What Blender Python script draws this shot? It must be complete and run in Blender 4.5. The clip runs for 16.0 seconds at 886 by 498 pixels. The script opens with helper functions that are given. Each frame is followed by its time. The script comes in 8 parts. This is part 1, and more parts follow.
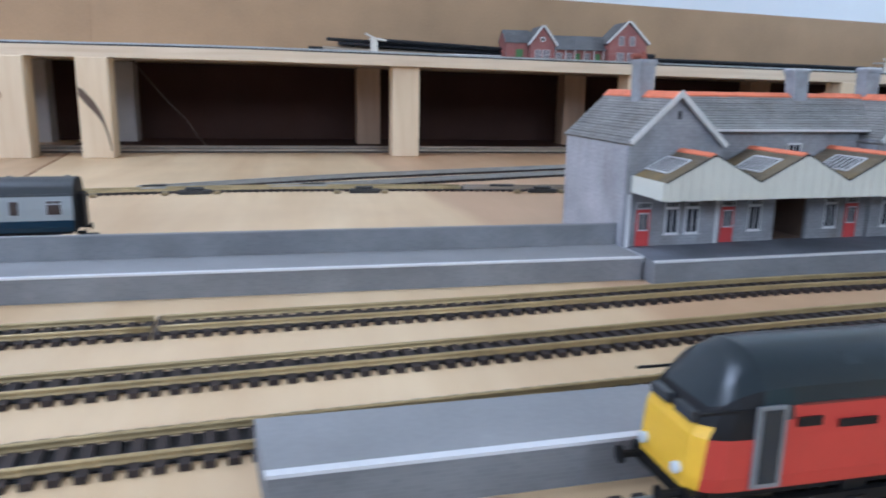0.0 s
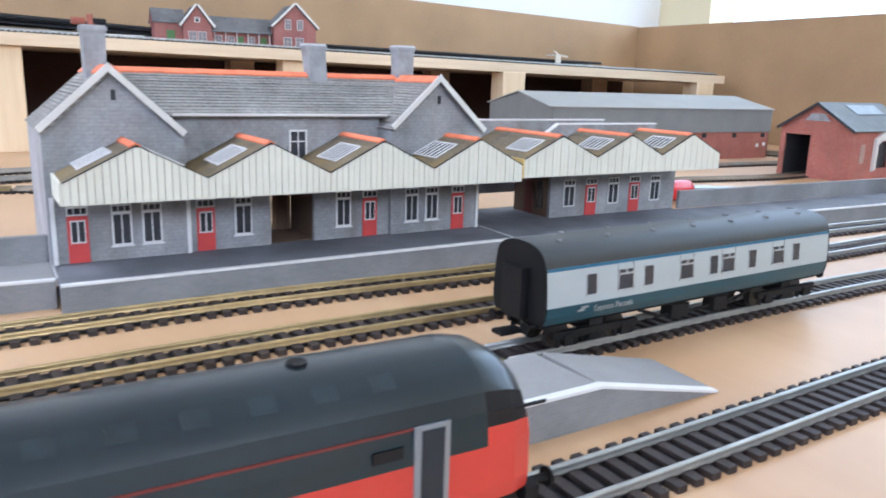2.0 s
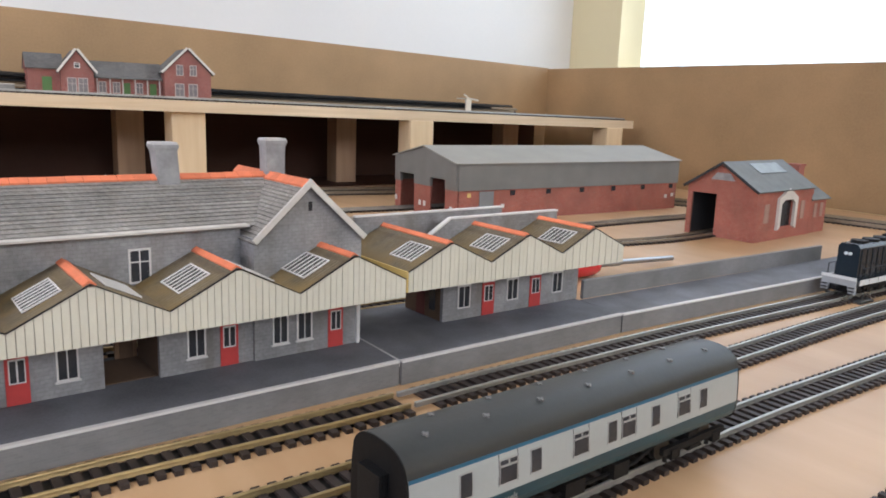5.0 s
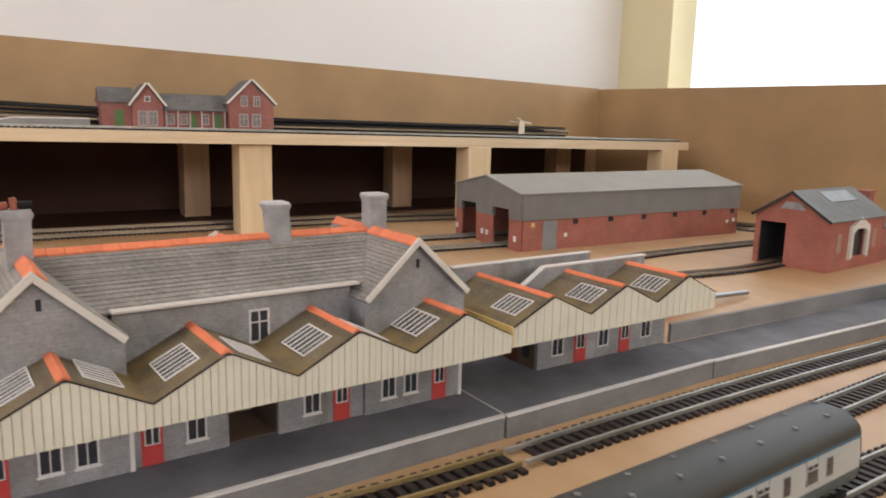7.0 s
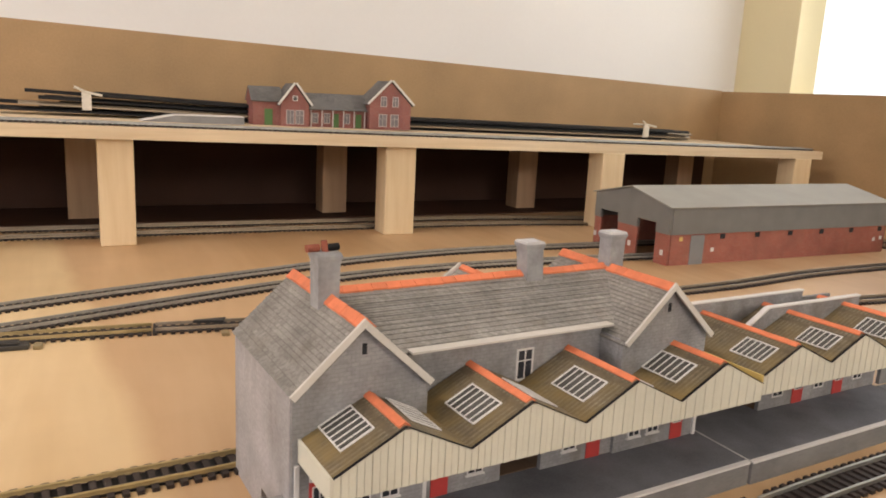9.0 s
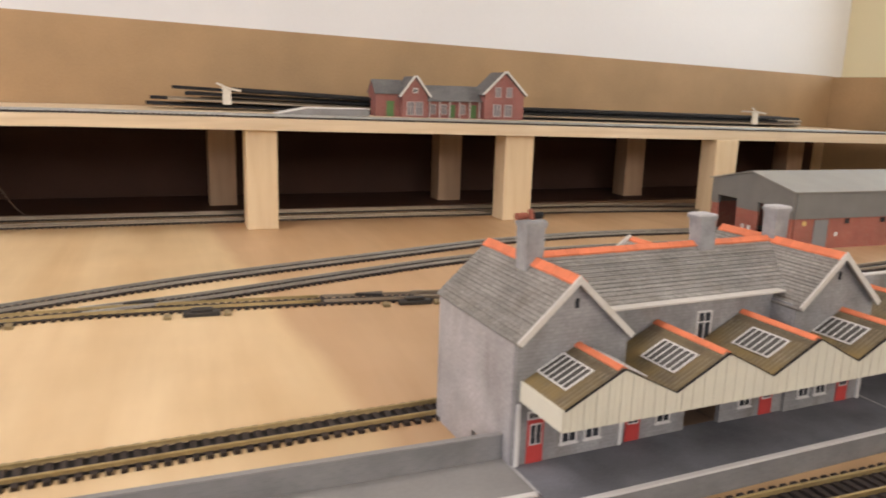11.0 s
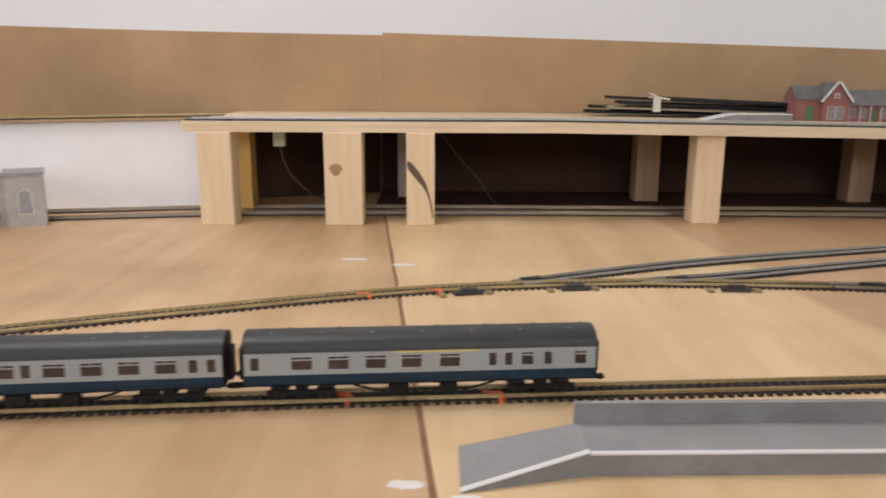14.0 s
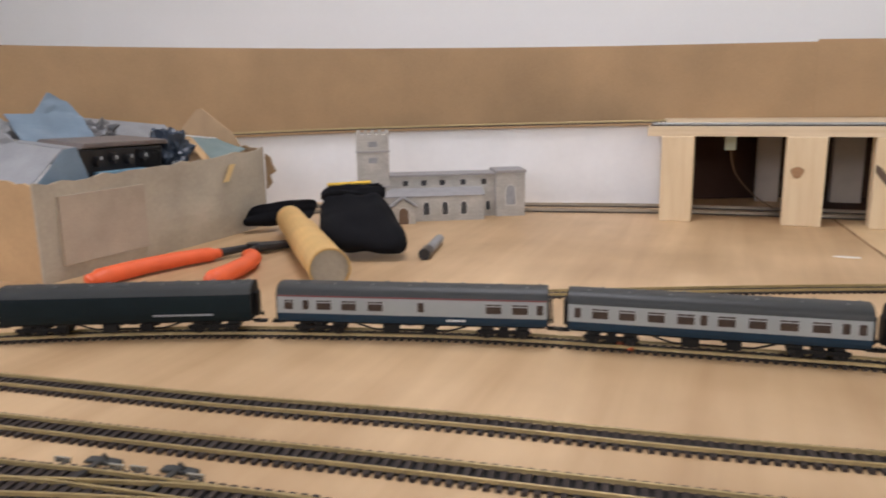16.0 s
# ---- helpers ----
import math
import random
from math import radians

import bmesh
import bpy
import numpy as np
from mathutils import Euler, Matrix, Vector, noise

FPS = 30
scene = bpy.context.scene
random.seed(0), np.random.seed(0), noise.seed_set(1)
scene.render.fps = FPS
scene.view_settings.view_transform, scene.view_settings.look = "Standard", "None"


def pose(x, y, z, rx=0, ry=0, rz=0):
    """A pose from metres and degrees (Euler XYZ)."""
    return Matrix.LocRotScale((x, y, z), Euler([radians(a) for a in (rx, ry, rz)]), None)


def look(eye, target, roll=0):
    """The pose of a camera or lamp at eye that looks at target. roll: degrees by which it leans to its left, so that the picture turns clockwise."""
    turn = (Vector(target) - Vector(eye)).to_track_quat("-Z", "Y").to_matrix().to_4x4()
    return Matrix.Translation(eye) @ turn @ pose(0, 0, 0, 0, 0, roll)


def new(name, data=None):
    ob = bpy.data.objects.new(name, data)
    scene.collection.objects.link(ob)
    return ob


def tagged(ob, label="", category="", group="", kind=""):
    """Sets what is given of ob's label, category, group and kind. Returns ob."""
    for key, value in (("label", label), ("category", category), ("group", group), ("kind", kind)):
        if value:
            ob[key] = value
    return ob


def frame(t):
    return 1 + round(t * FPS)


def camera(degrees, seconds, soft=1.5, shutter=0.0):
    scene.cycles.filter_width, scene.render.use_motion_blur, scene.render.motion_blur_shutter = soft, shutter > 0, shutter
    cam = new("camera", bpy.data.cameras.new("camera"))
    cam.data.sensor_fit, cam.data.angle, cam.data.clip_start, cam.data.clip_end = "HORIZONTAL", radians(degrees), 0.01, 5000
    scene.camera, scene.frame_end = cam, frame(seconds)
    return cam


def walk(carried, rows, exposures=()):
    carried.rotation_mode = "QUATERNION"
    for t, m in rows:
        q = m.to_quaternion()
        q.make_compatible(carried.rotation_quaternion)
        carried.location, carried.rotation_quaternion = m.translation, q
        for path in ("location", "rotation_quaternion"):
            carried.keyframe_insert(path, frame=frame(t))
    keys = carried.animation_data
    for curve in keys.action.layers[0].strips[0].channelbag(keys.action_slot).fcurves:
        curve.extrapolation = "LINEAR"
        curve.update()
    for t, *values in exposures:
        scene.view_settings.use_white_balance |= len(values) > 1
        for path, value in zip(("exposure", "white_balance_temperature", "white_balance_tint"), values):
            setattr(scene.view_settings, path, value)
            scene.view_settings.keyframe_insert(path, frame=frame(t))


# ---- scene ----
cam = camera(61.4, 16.0, soft=1.8, shutter=0.35)
METRES, EYE, TILT, LEAN, TURN = 1.5, 0.3, -8.0, 0.0, -14.5
PATH = [
    (0, (0.373, 0.378, 0.125), (0.751, 2.293, -0.312), 1.1),
    (0.5, (0.444, 0.39, 0.117), (1.038, 2.254, -0.297), 2.1),
    (1, (0.525, 0.413, 0.106), (1.298, 2.204, -0.334), 1.9),
    (1.5, (0.572, 0.419, 0.107), (1.461, 2.156, -0.331), 2.1),
    (2, (0.594, 0.41, 0.119), (1.519, 2.128, -0.322), 1.8),
    (2.5, (0.629, 0.41, 0.129), (1.623, 2.092, -0.297), 1.2),
    (3, (0.644, 0.41, 0.147), (1.66, 2.084, -0.258), 1.0),
    (3.5, (0.669, 0.44, 0.15), (1.724, 2.089, -0.258), 0.9),
    (4, (0.66, 0.451, 0.16), (1.767, 2.072, -0.228), 2.3),
    (6.3, (0.643, 0.464, 0.176), (1.725, 2.109, -0.177), 1.3),
    (6.5, (0.635, 0.464, 0.181), (1.699, 2.123, -0.158), 1.5),
    (7, (0.614, 0.479, 0.195), (1.641, 2.158, -0.158), 1.4),
    (7.5, (0.597, 0.488, 0.217), (1.559, 2.2, -0.161), 1.2),
    (8, (0.577, 0.521, 0.229), (1.526, 2.23, -0.192), 1.3),
    (8.5, (0.534, 0.53, 0.228), (1.433, 2.269, -0.179), 2.3),
    (10.8, (0.447, 0.523, 0.222), (1.189, 2.329, -0.21), 1.4),
    (11, (0.423, 0.512, 0.219), (1.106, 2.344, -0.207), 1.8),
    (11.5, (0.38, 0.503, 0.22), (0.955, 2.371, -0.205), 1.9),
    (12, (0.327, 0.488, 0.226), (0.809, 2.38, -0.207), 1.6),
    (12.5, (0.272, 0.474, 0.229), (0.648, 2.391, -0.203), 1.4),
    (13, (0.226, 0.456, 0.228), (0.49, 2.389, -0.216), 1.1),
    (13.5, (0.164, 0.428, 0.234), (0.3, 2.372, -0.212), 0.6),
    (14, (0.107, 0.396, 0.237), (0.111, 2.346, -0.207), 0.3),
    (14.5, (0.038, 0.356, 0.234), (-0.12, 2.302, -0.202), -0.3),
    (15, (-0.028, 0.326, 0.235), (-0.4, 2.25, -0.165), -0.6),
    (15.5, (-0.105, 0.26, 0.237), (-0.638, 2.146, -0.159), -0.3),
    (16, (-0.165, 0.215, 0.239), (-0.881, 2.035, -0.177), -1.0),
]
walk(cam, [(t, look(eye, target, roll)) for t, eye, target, roll in PATH],
     exposures=[(0.0, -0.08, 4800, 13), (0.5, 0.18, 4700, 9), (1.0, 0.48, 4650, 9), (1.5, 0.59, 4800, 12), (2.0, 0.64, 5150, 14), (2.5, 0.59, 5350, 15), (3.5, 0.27, 5800, 17), (4.0, 0.23, 5850, 16), (7.0, -0.04, 6750, 19), (8.5, -0.02, 7350, 20), (11.0, 0.04, 6900, 20), (13.5, -0.17, 6350, 18), (15.0, -0.28, 6250, 18), (16.0, -0.31, 6150, 18)])

# ---- light ----
world = bpy.data.worlds.new("room_world")
scene.world = world
world.use_nodes = True
wn = world.node_tree.nodes
sky = wn.new("ShaderNodeTexSky")
sky.sky_type, sky.sun_disc = "NISHITA", False
sky.sun_elevation, sky.sun_rotation = radians(38), radians(100)
wn["Background"].inputs["Strength"].default_value = 0.12
world.node_tree.links.new(sky.outputs[0], wn["Background"].inputs[0])


def area(name, m, sx, sy, power, colour):
    lamp = bpy.data.lights.new(name, "AREA")
    lamp.shape, lamp.size, lamp.size_y, lamp.energy, lamp.color = "RECTANGLE", sx, sy, power, colour
    ob = new(name, lamp)
    ob.matrix_world = m
    return ob


# daylight through the room's four windows, plus an unseen fill lamp added overhead
area("window_daylight_east", look((2.43, 1.07, 0.8), (0.4, 1.07, 0.8)), 1.9, 1.06, 6, (0.86, 0.94, 1.0))
area("window_daylight_south", look((-0.22, -2.04, 1.1), (-0.22, 1.0, 1.1)), 2.05, 0.56, 16, (0.94, 0.97, 1.0))
area("narrow_window_daylight_south", look((1.35, -2.04, 1.1), (1.35, 1.0, 1.1)), 0.44, 0.56, 17, (1.0, 0.94, 0.82))
area("window_daylight_west", look((-3.04, -0.4, 1.1), (0.0, -0.4, 1.1)), 2.15, 0.56, 39, (0.97, 0.97, 0.97))
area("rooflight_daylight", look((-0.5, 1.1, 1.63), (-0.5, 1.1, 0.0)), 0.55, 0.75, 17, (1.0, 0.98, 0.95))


# ---- helpers for building ----
def box(bm, x0, x1, y0, y1, z0, z1):
    vs = [bm.verts.new(p) for p in ((x0, y0, z0), (x1, y0, z0), (x1, y1, z0), (x0, y1, z0), (x0, y0, z1), (x1, y0, z1), (x1, y1, z1), (x0, y1, z1))]
    for f in ((3, 2, 1, 0), (4, 5, 6, 7), (0, 1, 5, 4), (1, 2, 6, 5), (2, 3, 7, 6), (3, 0, 4, 7)):
        bm.faces.new([vs[i] for i in f])
    return vs


def prism(bm, poly, axis, a, b):
    """A polygon drawn in the two other axes, drawn out along axis from a to b."""
    def at(p, q):
        return {"x": (q, p[0], p[1]), "y": (p[0], q, p[1]), "z": (p[0], p[1], q)}[axis]
    lo, hi = [bm.verts.new(at(p, a)) for p in poly], [bm.verts.new(at(p, b)) for p in poly]
    n = len(poly)
    fs = [bm.faces.new(lo), bm.faces.new(hi[::-1])]
    for i in range(n):
        fs.append(bm.faces.new([lo[i], hi[i], hi[(i + 1) % n], lo[(i + 1) % n]]))
    bmesh.ops.recalc_face_normals(bm, faces=fs)


def quad_slab(bm, a, b, c, d, t):
    """A slab of thickness t below the quad a b c d."""
    a, b, c, d = (Vector(v) for v in (a, b, c, d))
    n = (b - a).cross(d - a).normalized() * t
    top = [bm.verts.new(v) for v in (a, b, c, d)]
    low = [bm.verts.new(v - n) for v in (a, b, c, d)]
    fs = [bm.faces.new(top), bm.faces.new(low[::-1])]
    for i in range(4):
        fs.append(bm.faces.new([top[i], low[i], low[(i + 1) % 4], top[(i + 1) % 4]]))
    bmesh.ops.recalc_face_normals(bm, faces=fs)


def slated(parent, lo0, lo1, hi1, hi0, n, mat, seed=0, step=0.0007, t=0.0012):
    """A roof slope in n overlapping courses, each a part; each course's lower edge stands proud of the one below."""
    lo0, lo1, hi1, hi0 = (Vector(v) for v in (lo0, lo1, hi1, hi0))
    up = (lo1 - lo0).cross(hi0 - lo0).normalized()
    if up.z < 0:
        up = -up
    rr = random.Random(seed)
    for k in range(n):
        k0, k1 = k / n, min(1.0, (k + 1.15) / n)
        j0, j1 = rr.uniform(-0.12, 0.12) / n * (k > 0), rr.uniform(-0.12, 0.12) / n * (k > 0)
        st = step * rr.uniform(0.7, 1.3)
        top = [lo0.lerp(hi0, k0 + j0) + up * st, lo1.lerp(hi1, k0 + j1) + up * st, lo1.lerp(hi1, k1) + up * 0.0001, lo0.lerp(hi0, k1) + up * 0.0001]
        base = [p - up * (st + t) for p in top[:2]] + [p - up * (0.0001 + t) for p in top[2:]]
        bm = bmesh.new()
        a, b = [bm.verts.new(p) for p in top], [bm.verts.new(p) for p in base]
        bm.faces.new(a)
        bm.faces.new(b[::-1])
        for i in range(4):
            bm.faces.new([a[i], b[i], b[(i + 1) % 4], a[(i + 1) % 4]])
        bmesh.ops.recalc_face_normals(bm, faces=bm.faces[:])
        part("slate_course", bm, mat, parent, "course of grey roof slates" if k == 0 else "")


def rod(bm, p, q, r, n=10, r2=None):
    p, q = Vector(p), Vector(q)
    d = q - p
    m = Matrix.Translation((p + q) / 2) @ d.to_track_quat("Z", "Y").to_matrix().to_4x4()
    bmesh.ops.create_cone(bm, cap_ends=True, segments=n, radius1=r, radius2=r if r2 is None else r2, depth=d.length, matrix=m)


def bevel(bm, w, seg=2):
    bmesh.ops.bevel(bm, geom=bm.edges[:], offset=w, segments=seg, affect="EDGES", profile=0.6)


def mesh_of(name, bm, material, smooth=False):
    me = bpy.data.meshes.new(name)
    if smooth:
        for f in bm.faces:
            f.smooth = True
    bm.to_mesh(me)
    bm.free()
    me.materials.append(material)
    return me


def part(name, bm, material, parent, label="", smooth=False):
    ob = new(name, mesh_of(name, bm, material, smooth))
    ob.parent = parent
    return tagged(ob, label)


def thing(name, m, label, category, group="", kind=""):
    ob = new(name)
    ob.empty_display_size = 0.02
    ob.matrix_world = m
    return tagged(ob, label, category, group, kind)


def single(name, bm, material, label, category, group="", kind="", m=None, smooth=False):
    ob = new(name, mesh_of(name, bm, material, smooth))
    if m is not None:
        ob.matrix_world = m
    return tagged(ob, label, category, group, kind)


def smooth_line(pts, step):
    """Points at even steps on a smooth line through pts (2D or 3D), with their directions."""
    pts = [Vector(p).to_3d() for p in pts]
    ext = [pts[0] * 2 - pts[1]] + pts + [pts[-1] * 2 - pts[-2]]
    dense = []
    for i in range(1, len(ext) - 2):
        a, b, c, d = ext[i - 1:i + 3]
        for k in range(24):
            u = k / 24
            dense.append(0.5 * (2 * b + (c - a) * u + (2 * a - 5 * b + 4 * c - d) * u * u + (3 * b - a - 3 * c + d) * u ** 3))
    dense.append(pts[-1])
    out, left = [], 0.0
    for p, q in zip(dense, dense[1:]):
        seg = (q - p).length
        while left <= seg and seg > 0:
            out.append((p.lerp(q, left / seg), (q - p).normalized()))
            left += step
        left -= seg
    return out


# ---- materials ----
def material(name):
    mat = bpy.data.materials.new(name)
    mat.use_nodes = True
    return mat, mat.node_tree.nodes, mat.node_tree.links, mat.node_tree.nodes["Principled BSDF"]


def ramp(nodes, stops):
    r = nodes.new("ShaderNodeValToRGB")
    els = r.color_ramp.elements
    while len(els) < len(stops):
        els.new(0.5)
    for e, (p, c) in zip(els, stops):
        e.position, e.color = p, (*c, 1)
    return r


def shade(c, k):
    return tuple(min(1.0, v * k) for v in c)


def plain(name, c, rough=0.6, metal=0.0, vary=0.12, size=40.0, bump=0.15, spec=0.5, fine=400.0, randomise=0.0):
    """Paint, card or plastic with two scales of unevenness."""
    mat, n, l, b = material(name)
    co = n.new("ShaderNodeTexCoord")
    big, small = n.new("ShaderNodeTexNoise"), n.new("ShaderNodeTexNoise")
    big.inputs["Scale"].default_value, small.inputs["Scale"].default_value = size, fine
    big.inputs["Detail"].default_value = 4
    for t in (big, small):
        l.new(co.outputs["Object"], t.inputs["Vector"])
    mix = n.new("ShaderNodeMath")
    mix.operation = "MULTIPLY_ADD"
    l.new(small.outputs[0], mix.inputs[0])
    mix.inputs[1].default_value = 0.35
    l.new(big.outputs[0], mix.inputs[2])
    src = mix.outputs[0]
    if randomise:
        info, add = n.new("ShaderNodeObjectInfo"), n.new("ShaderNodeMath")
        add.operation = "MULTIPLY_ADD"
        l.new(info.outputs["Random"], add.inputs[0])
        add.inputs[1].default_value = randomise
        l.new(src, add.inputs[2])
        src = add.outputs[0]
    r = ramp(n, [(0.3, shade(c, 1 - vary)), (1.0, shade(c, 1 + vary))])
    l.new(src, r.inputs[0])
    l.new(r.outputs[0], b.inputs["Base Color"])
    b.inputs["Roughness"].default_value, b.inputs["Metallic"].default_value = rough, metal
    b.inputs["Specular IOR Level"].default_value = spec
    if bump:
        bp = n.new("ShaderNodeBump")
        bp.inputs["Strength"].default_value, bp.inputs["Distance"].default_value = bump, 0.0006
        l.new(small.outputs[0], bp.inputs["Height"])
        l.new(bp.outputs[0], b.inputs["Normal"])
    return mat


def wood(name, c1, c2, grain=(3.0, 60.0, 60.0), rough=0.55, knots=False, blotch=0.25):
    mat, n, l, b = material(name)
    co, mp = n.new("ShaderNodeTexCoord"), n.new("ShaderNodeMapping")
    l.new(co.outputs["Object"], mp.inputs["Vector"])
    mp.inputs["Scale"].default_value = grain
    g, fine, big = n.new("ShaderNodeTexNoise"), n.new("ShaderNodeTexNoise"), n.new("ShaderNodeTexNoise")
    g.inputs["Scale"].default_value, g.inputs["Detail"].default_value, g.inputs["Distortion"].default_value = 1.0, 6, 0.8
    fine.inputs["Scale"].default_value, big.inputs["Scale"].default_value = 4.0, 3.5
    big.inputs["Detail"].default_value = 5
    l.new(mp.outputs[0], g.inputs["Vector"])
    l.new(mp.outputs[0], fine.inputs["Vector"])
    l.new(co.outputs["Object"], big.inputs["Vector"])
    a = n.new("ShaderNodeMath")
    a.operation = "MULTIPLY_ADD"
    l.new(fine.outputs[0], a.inputs[0])
    a.inputs[1].default_value = 0.3
    l.new(g.outputs[0], a.inputs[2])
    r = ramp(n, [(0.42, c1), (0.85, c2)])
    l.new(a.outputs[0], r.inputs[0])
    mx = n.new("ShaderNodeMix")
    mx.data_type, mx.blend_type = "RGBA", "MULTIPLY"
    r2 = ramp(n, [(0.35, (1 - blotch, 1 - blotch * 1.15, 1 - blotch * 1.35)), (0.65, (1, 1, 1))])
    l.new(big.outputs[0], r2.inputs[0])
    mx.inputs[0].default_value = 1.0
    l.new(r.outputs[0], mx.inputs[6])
    l.new(r2.outputs[0], mx.inputs[7])
    out = mx.outputs[2]
    if knots:
        vo = n.new("ShaderNodeTexVoronoi")
        vo.inputs["Scale"].default_value = 9.0
        l.new(co.outputs["Object"], vo.inputs["Vector"])
        r3 = ramp(n, [(0.05, (0.42, 0.25, 0.14)), (0.13, (1, 1, 1))])
        l.new(vo.outputs["Distance"], r3.inputs[0])
        m2 = n.new("ShaderNodeMix")
        m2.data_type, m2.blend_type = "RGBA", "MULTIPLY"
        m2.inputs[0].default_value = 1.0
        l.new(out, m2.inputs[6])
        l.new(r3.outputs[0], m2.inputs[7])
        out = m2.outputs[2]
    l.new(out, b.inputs["Base Color"])
    b.inputs["Roughness"].default_value = rough
    bp = n.new("ShaderNodeBump")
    bp.inputs["Strength"].default_value, bp.inputs["Distance"].default_value = 0.2, 0.0005
    l.new(a.outputs[0], bp.inputs["Height"])
    l.new(bp.outputs[0], b.inputs["Normal"])
    return mat


def courses(name, c1, c2, mortar, w, h, rough=0.75, axis="xz", joint=0.08, stain=0.3, bump=0.3, grime=0.0, speckle=0.0, tone=0.0):
    """Printed card with courses of stone, brick or slate, w by h metres each. axis: xz, yz or xy face."""
    mat, n, l, b = material(name)
    co, sep, cmb = n.new("ShaderNodeTexCoord"), n.new("ShaderNodeSeparateXYZ"), n.new("ShaderNodeCombineXYZ")
    l.new(co.outputs["Object"], sep.inputs[0])
    if axis == "xz":
        add = n.new("ShaderNodeMath")
        l.new(sep.outputs[0], add.inputs[0])
        l.new(sep.outputs[1], add.inputs[1])
        l.new(add.outputs[0], cmb.inputs[0])
        l.new(sep.outputs[2], cmb.inputs[1])
    elif axis == "yz":
        l.new(sep.outputs[1], cmb.inputs[0])
        l.new(sep.outputs[2], cmb.inputs[1])
    else:
        l.new(sep.outputs[0], cmb.inputs[0])
        l.new(sep.outputs[1], cmb.inputs[1])
    br = n.new("ShaderNodeTexBrick")
    br.inputs["Scale"].default_value = 1.0
    br.inputs["Brick Width"].default_value, br.inputs["Row Height"].default_value = w, h
    br.inputs["Mortar Size"].default_value = h * joint
    br.inputs["Mortar Smooth"].default_value = 0.3
    br.inputs["Color1"].default_value, br.inputs["Color2"].default_value, br.inputs["Mortar"].default_value = (*c1, 1), (*c2, 1), (*mortar, 1)
    l.new(cmb.outputs[0], br.inputs["Vector"])
    no = n.new("ShaderNodeTexNoise")
    no.inputs["Scale"].default_value, no.inputs["Detail"].default_value = 30.0, 6
    l.new(co.outputs["Object"], no.inputs["Vector"])
    r = ramp(n, [(0.3, (1 - stain,) * 3), (0.7, (1.0, 1.0, 1.0))])
    l.new(no.outputs[0], r.inputs[0])
    mx = n.new("ShaderNodeMix")
    mx.data_type, mx.blend_type = "RGBA", "MULTIPLY"
    mx.inputs[0].default_value = 1.0
    l.new(br.outputs["Color"], mx.inputs[6])
    l.new(r.outputs[0], mx.inputs[7])
    out = mx.outputs[2]
    for amount, size, stops in ((speckle, 420.0, (0.36, 0.64)), (tone, None, (0.0, 1.0))):
        if amount:
            rr = ramp(n, [(stops[0], (1 - amount,) * 3), (stops[1], (1 + amount * 0.6,) * 3)])
            if size:
                fine = n.new("ShaderNodeTexNoise")
                fine.inputs["Scale"].default_value, fine.inputs["Detail"].default_value = size, 2
                l.new(co.outputs["Object"], fine.inputs["Vector"])
                l.new(fine.outputs[0], rr.inputs[0])
            else:
                l.new(n.new("ShaderNodeObjectInfo").outputs["Random"], rr.inputs[0])
            m2 = n.new("ShaderNodeMix")
            m2.data_type, m2.blend_type = "RGBA", "MULTIPLY"
            m2.inputs[0].default_value = 1.0
            l.new(out, m2.inputs[6])
            l.new(rr.outputs[0], m2.inputs[7])
            out = m2.outputs[2]
    if grime:
        # brown run-down stains, longer upright than wide
        mp, gn = n.new("ShaderNodeMapping"), n.new("ShaderNodeTexNoise")
        mp.inputs["Scale"].default_value = (1.0, 1.0, 0.35)
        l.new(co.outputs["Object"], mp.inputs["Vector"])
        l.new(mp.outputs[0], gn.inputs["Vector"])
        gn.inputs["Scale"].default_value, gn.inputs["Detail"].default_value = 48.0, 7
        gr = ramp(n, [(0.50, (0.0, 0.0, 0.0)), (0.72, (grime,) * 3)])
        l.new(gn.outputs[0], gr.inputs[0])
        m3 = n.new("ShaderNodeMix")
        m3.data_type = "RGBA"
        l.new(gr.outputs[0], m3.inputs[0])
        l.new(out, m3.inputs[6])
        m3.inputs[7].default_value = (0.13, 0.10, 0.07, 1)
        out = m3.outputs[2]
    l.new(out, b.inputs["Base Color"])
    b.inputs["Roughness"].default_value = rough
    bp = n.new("ShaderNodeBump")
    bp.inputs["Strength"].default_value, bp.inputs["Distance"].default_value = bump, 0.0003
    bp.invert = True
    l.new(br.outputs["Fac"], bp.inputs["Height"])
    l.new(bp.outputs[0], b.inputs["Normal"])
    return mat


PLY = wood("birch_ply", (0.685, 0.48, 0.258), (0.815, 0.617, 0.365), (14.0, 1.6, 4.0), 0.45, blotch=0.2)


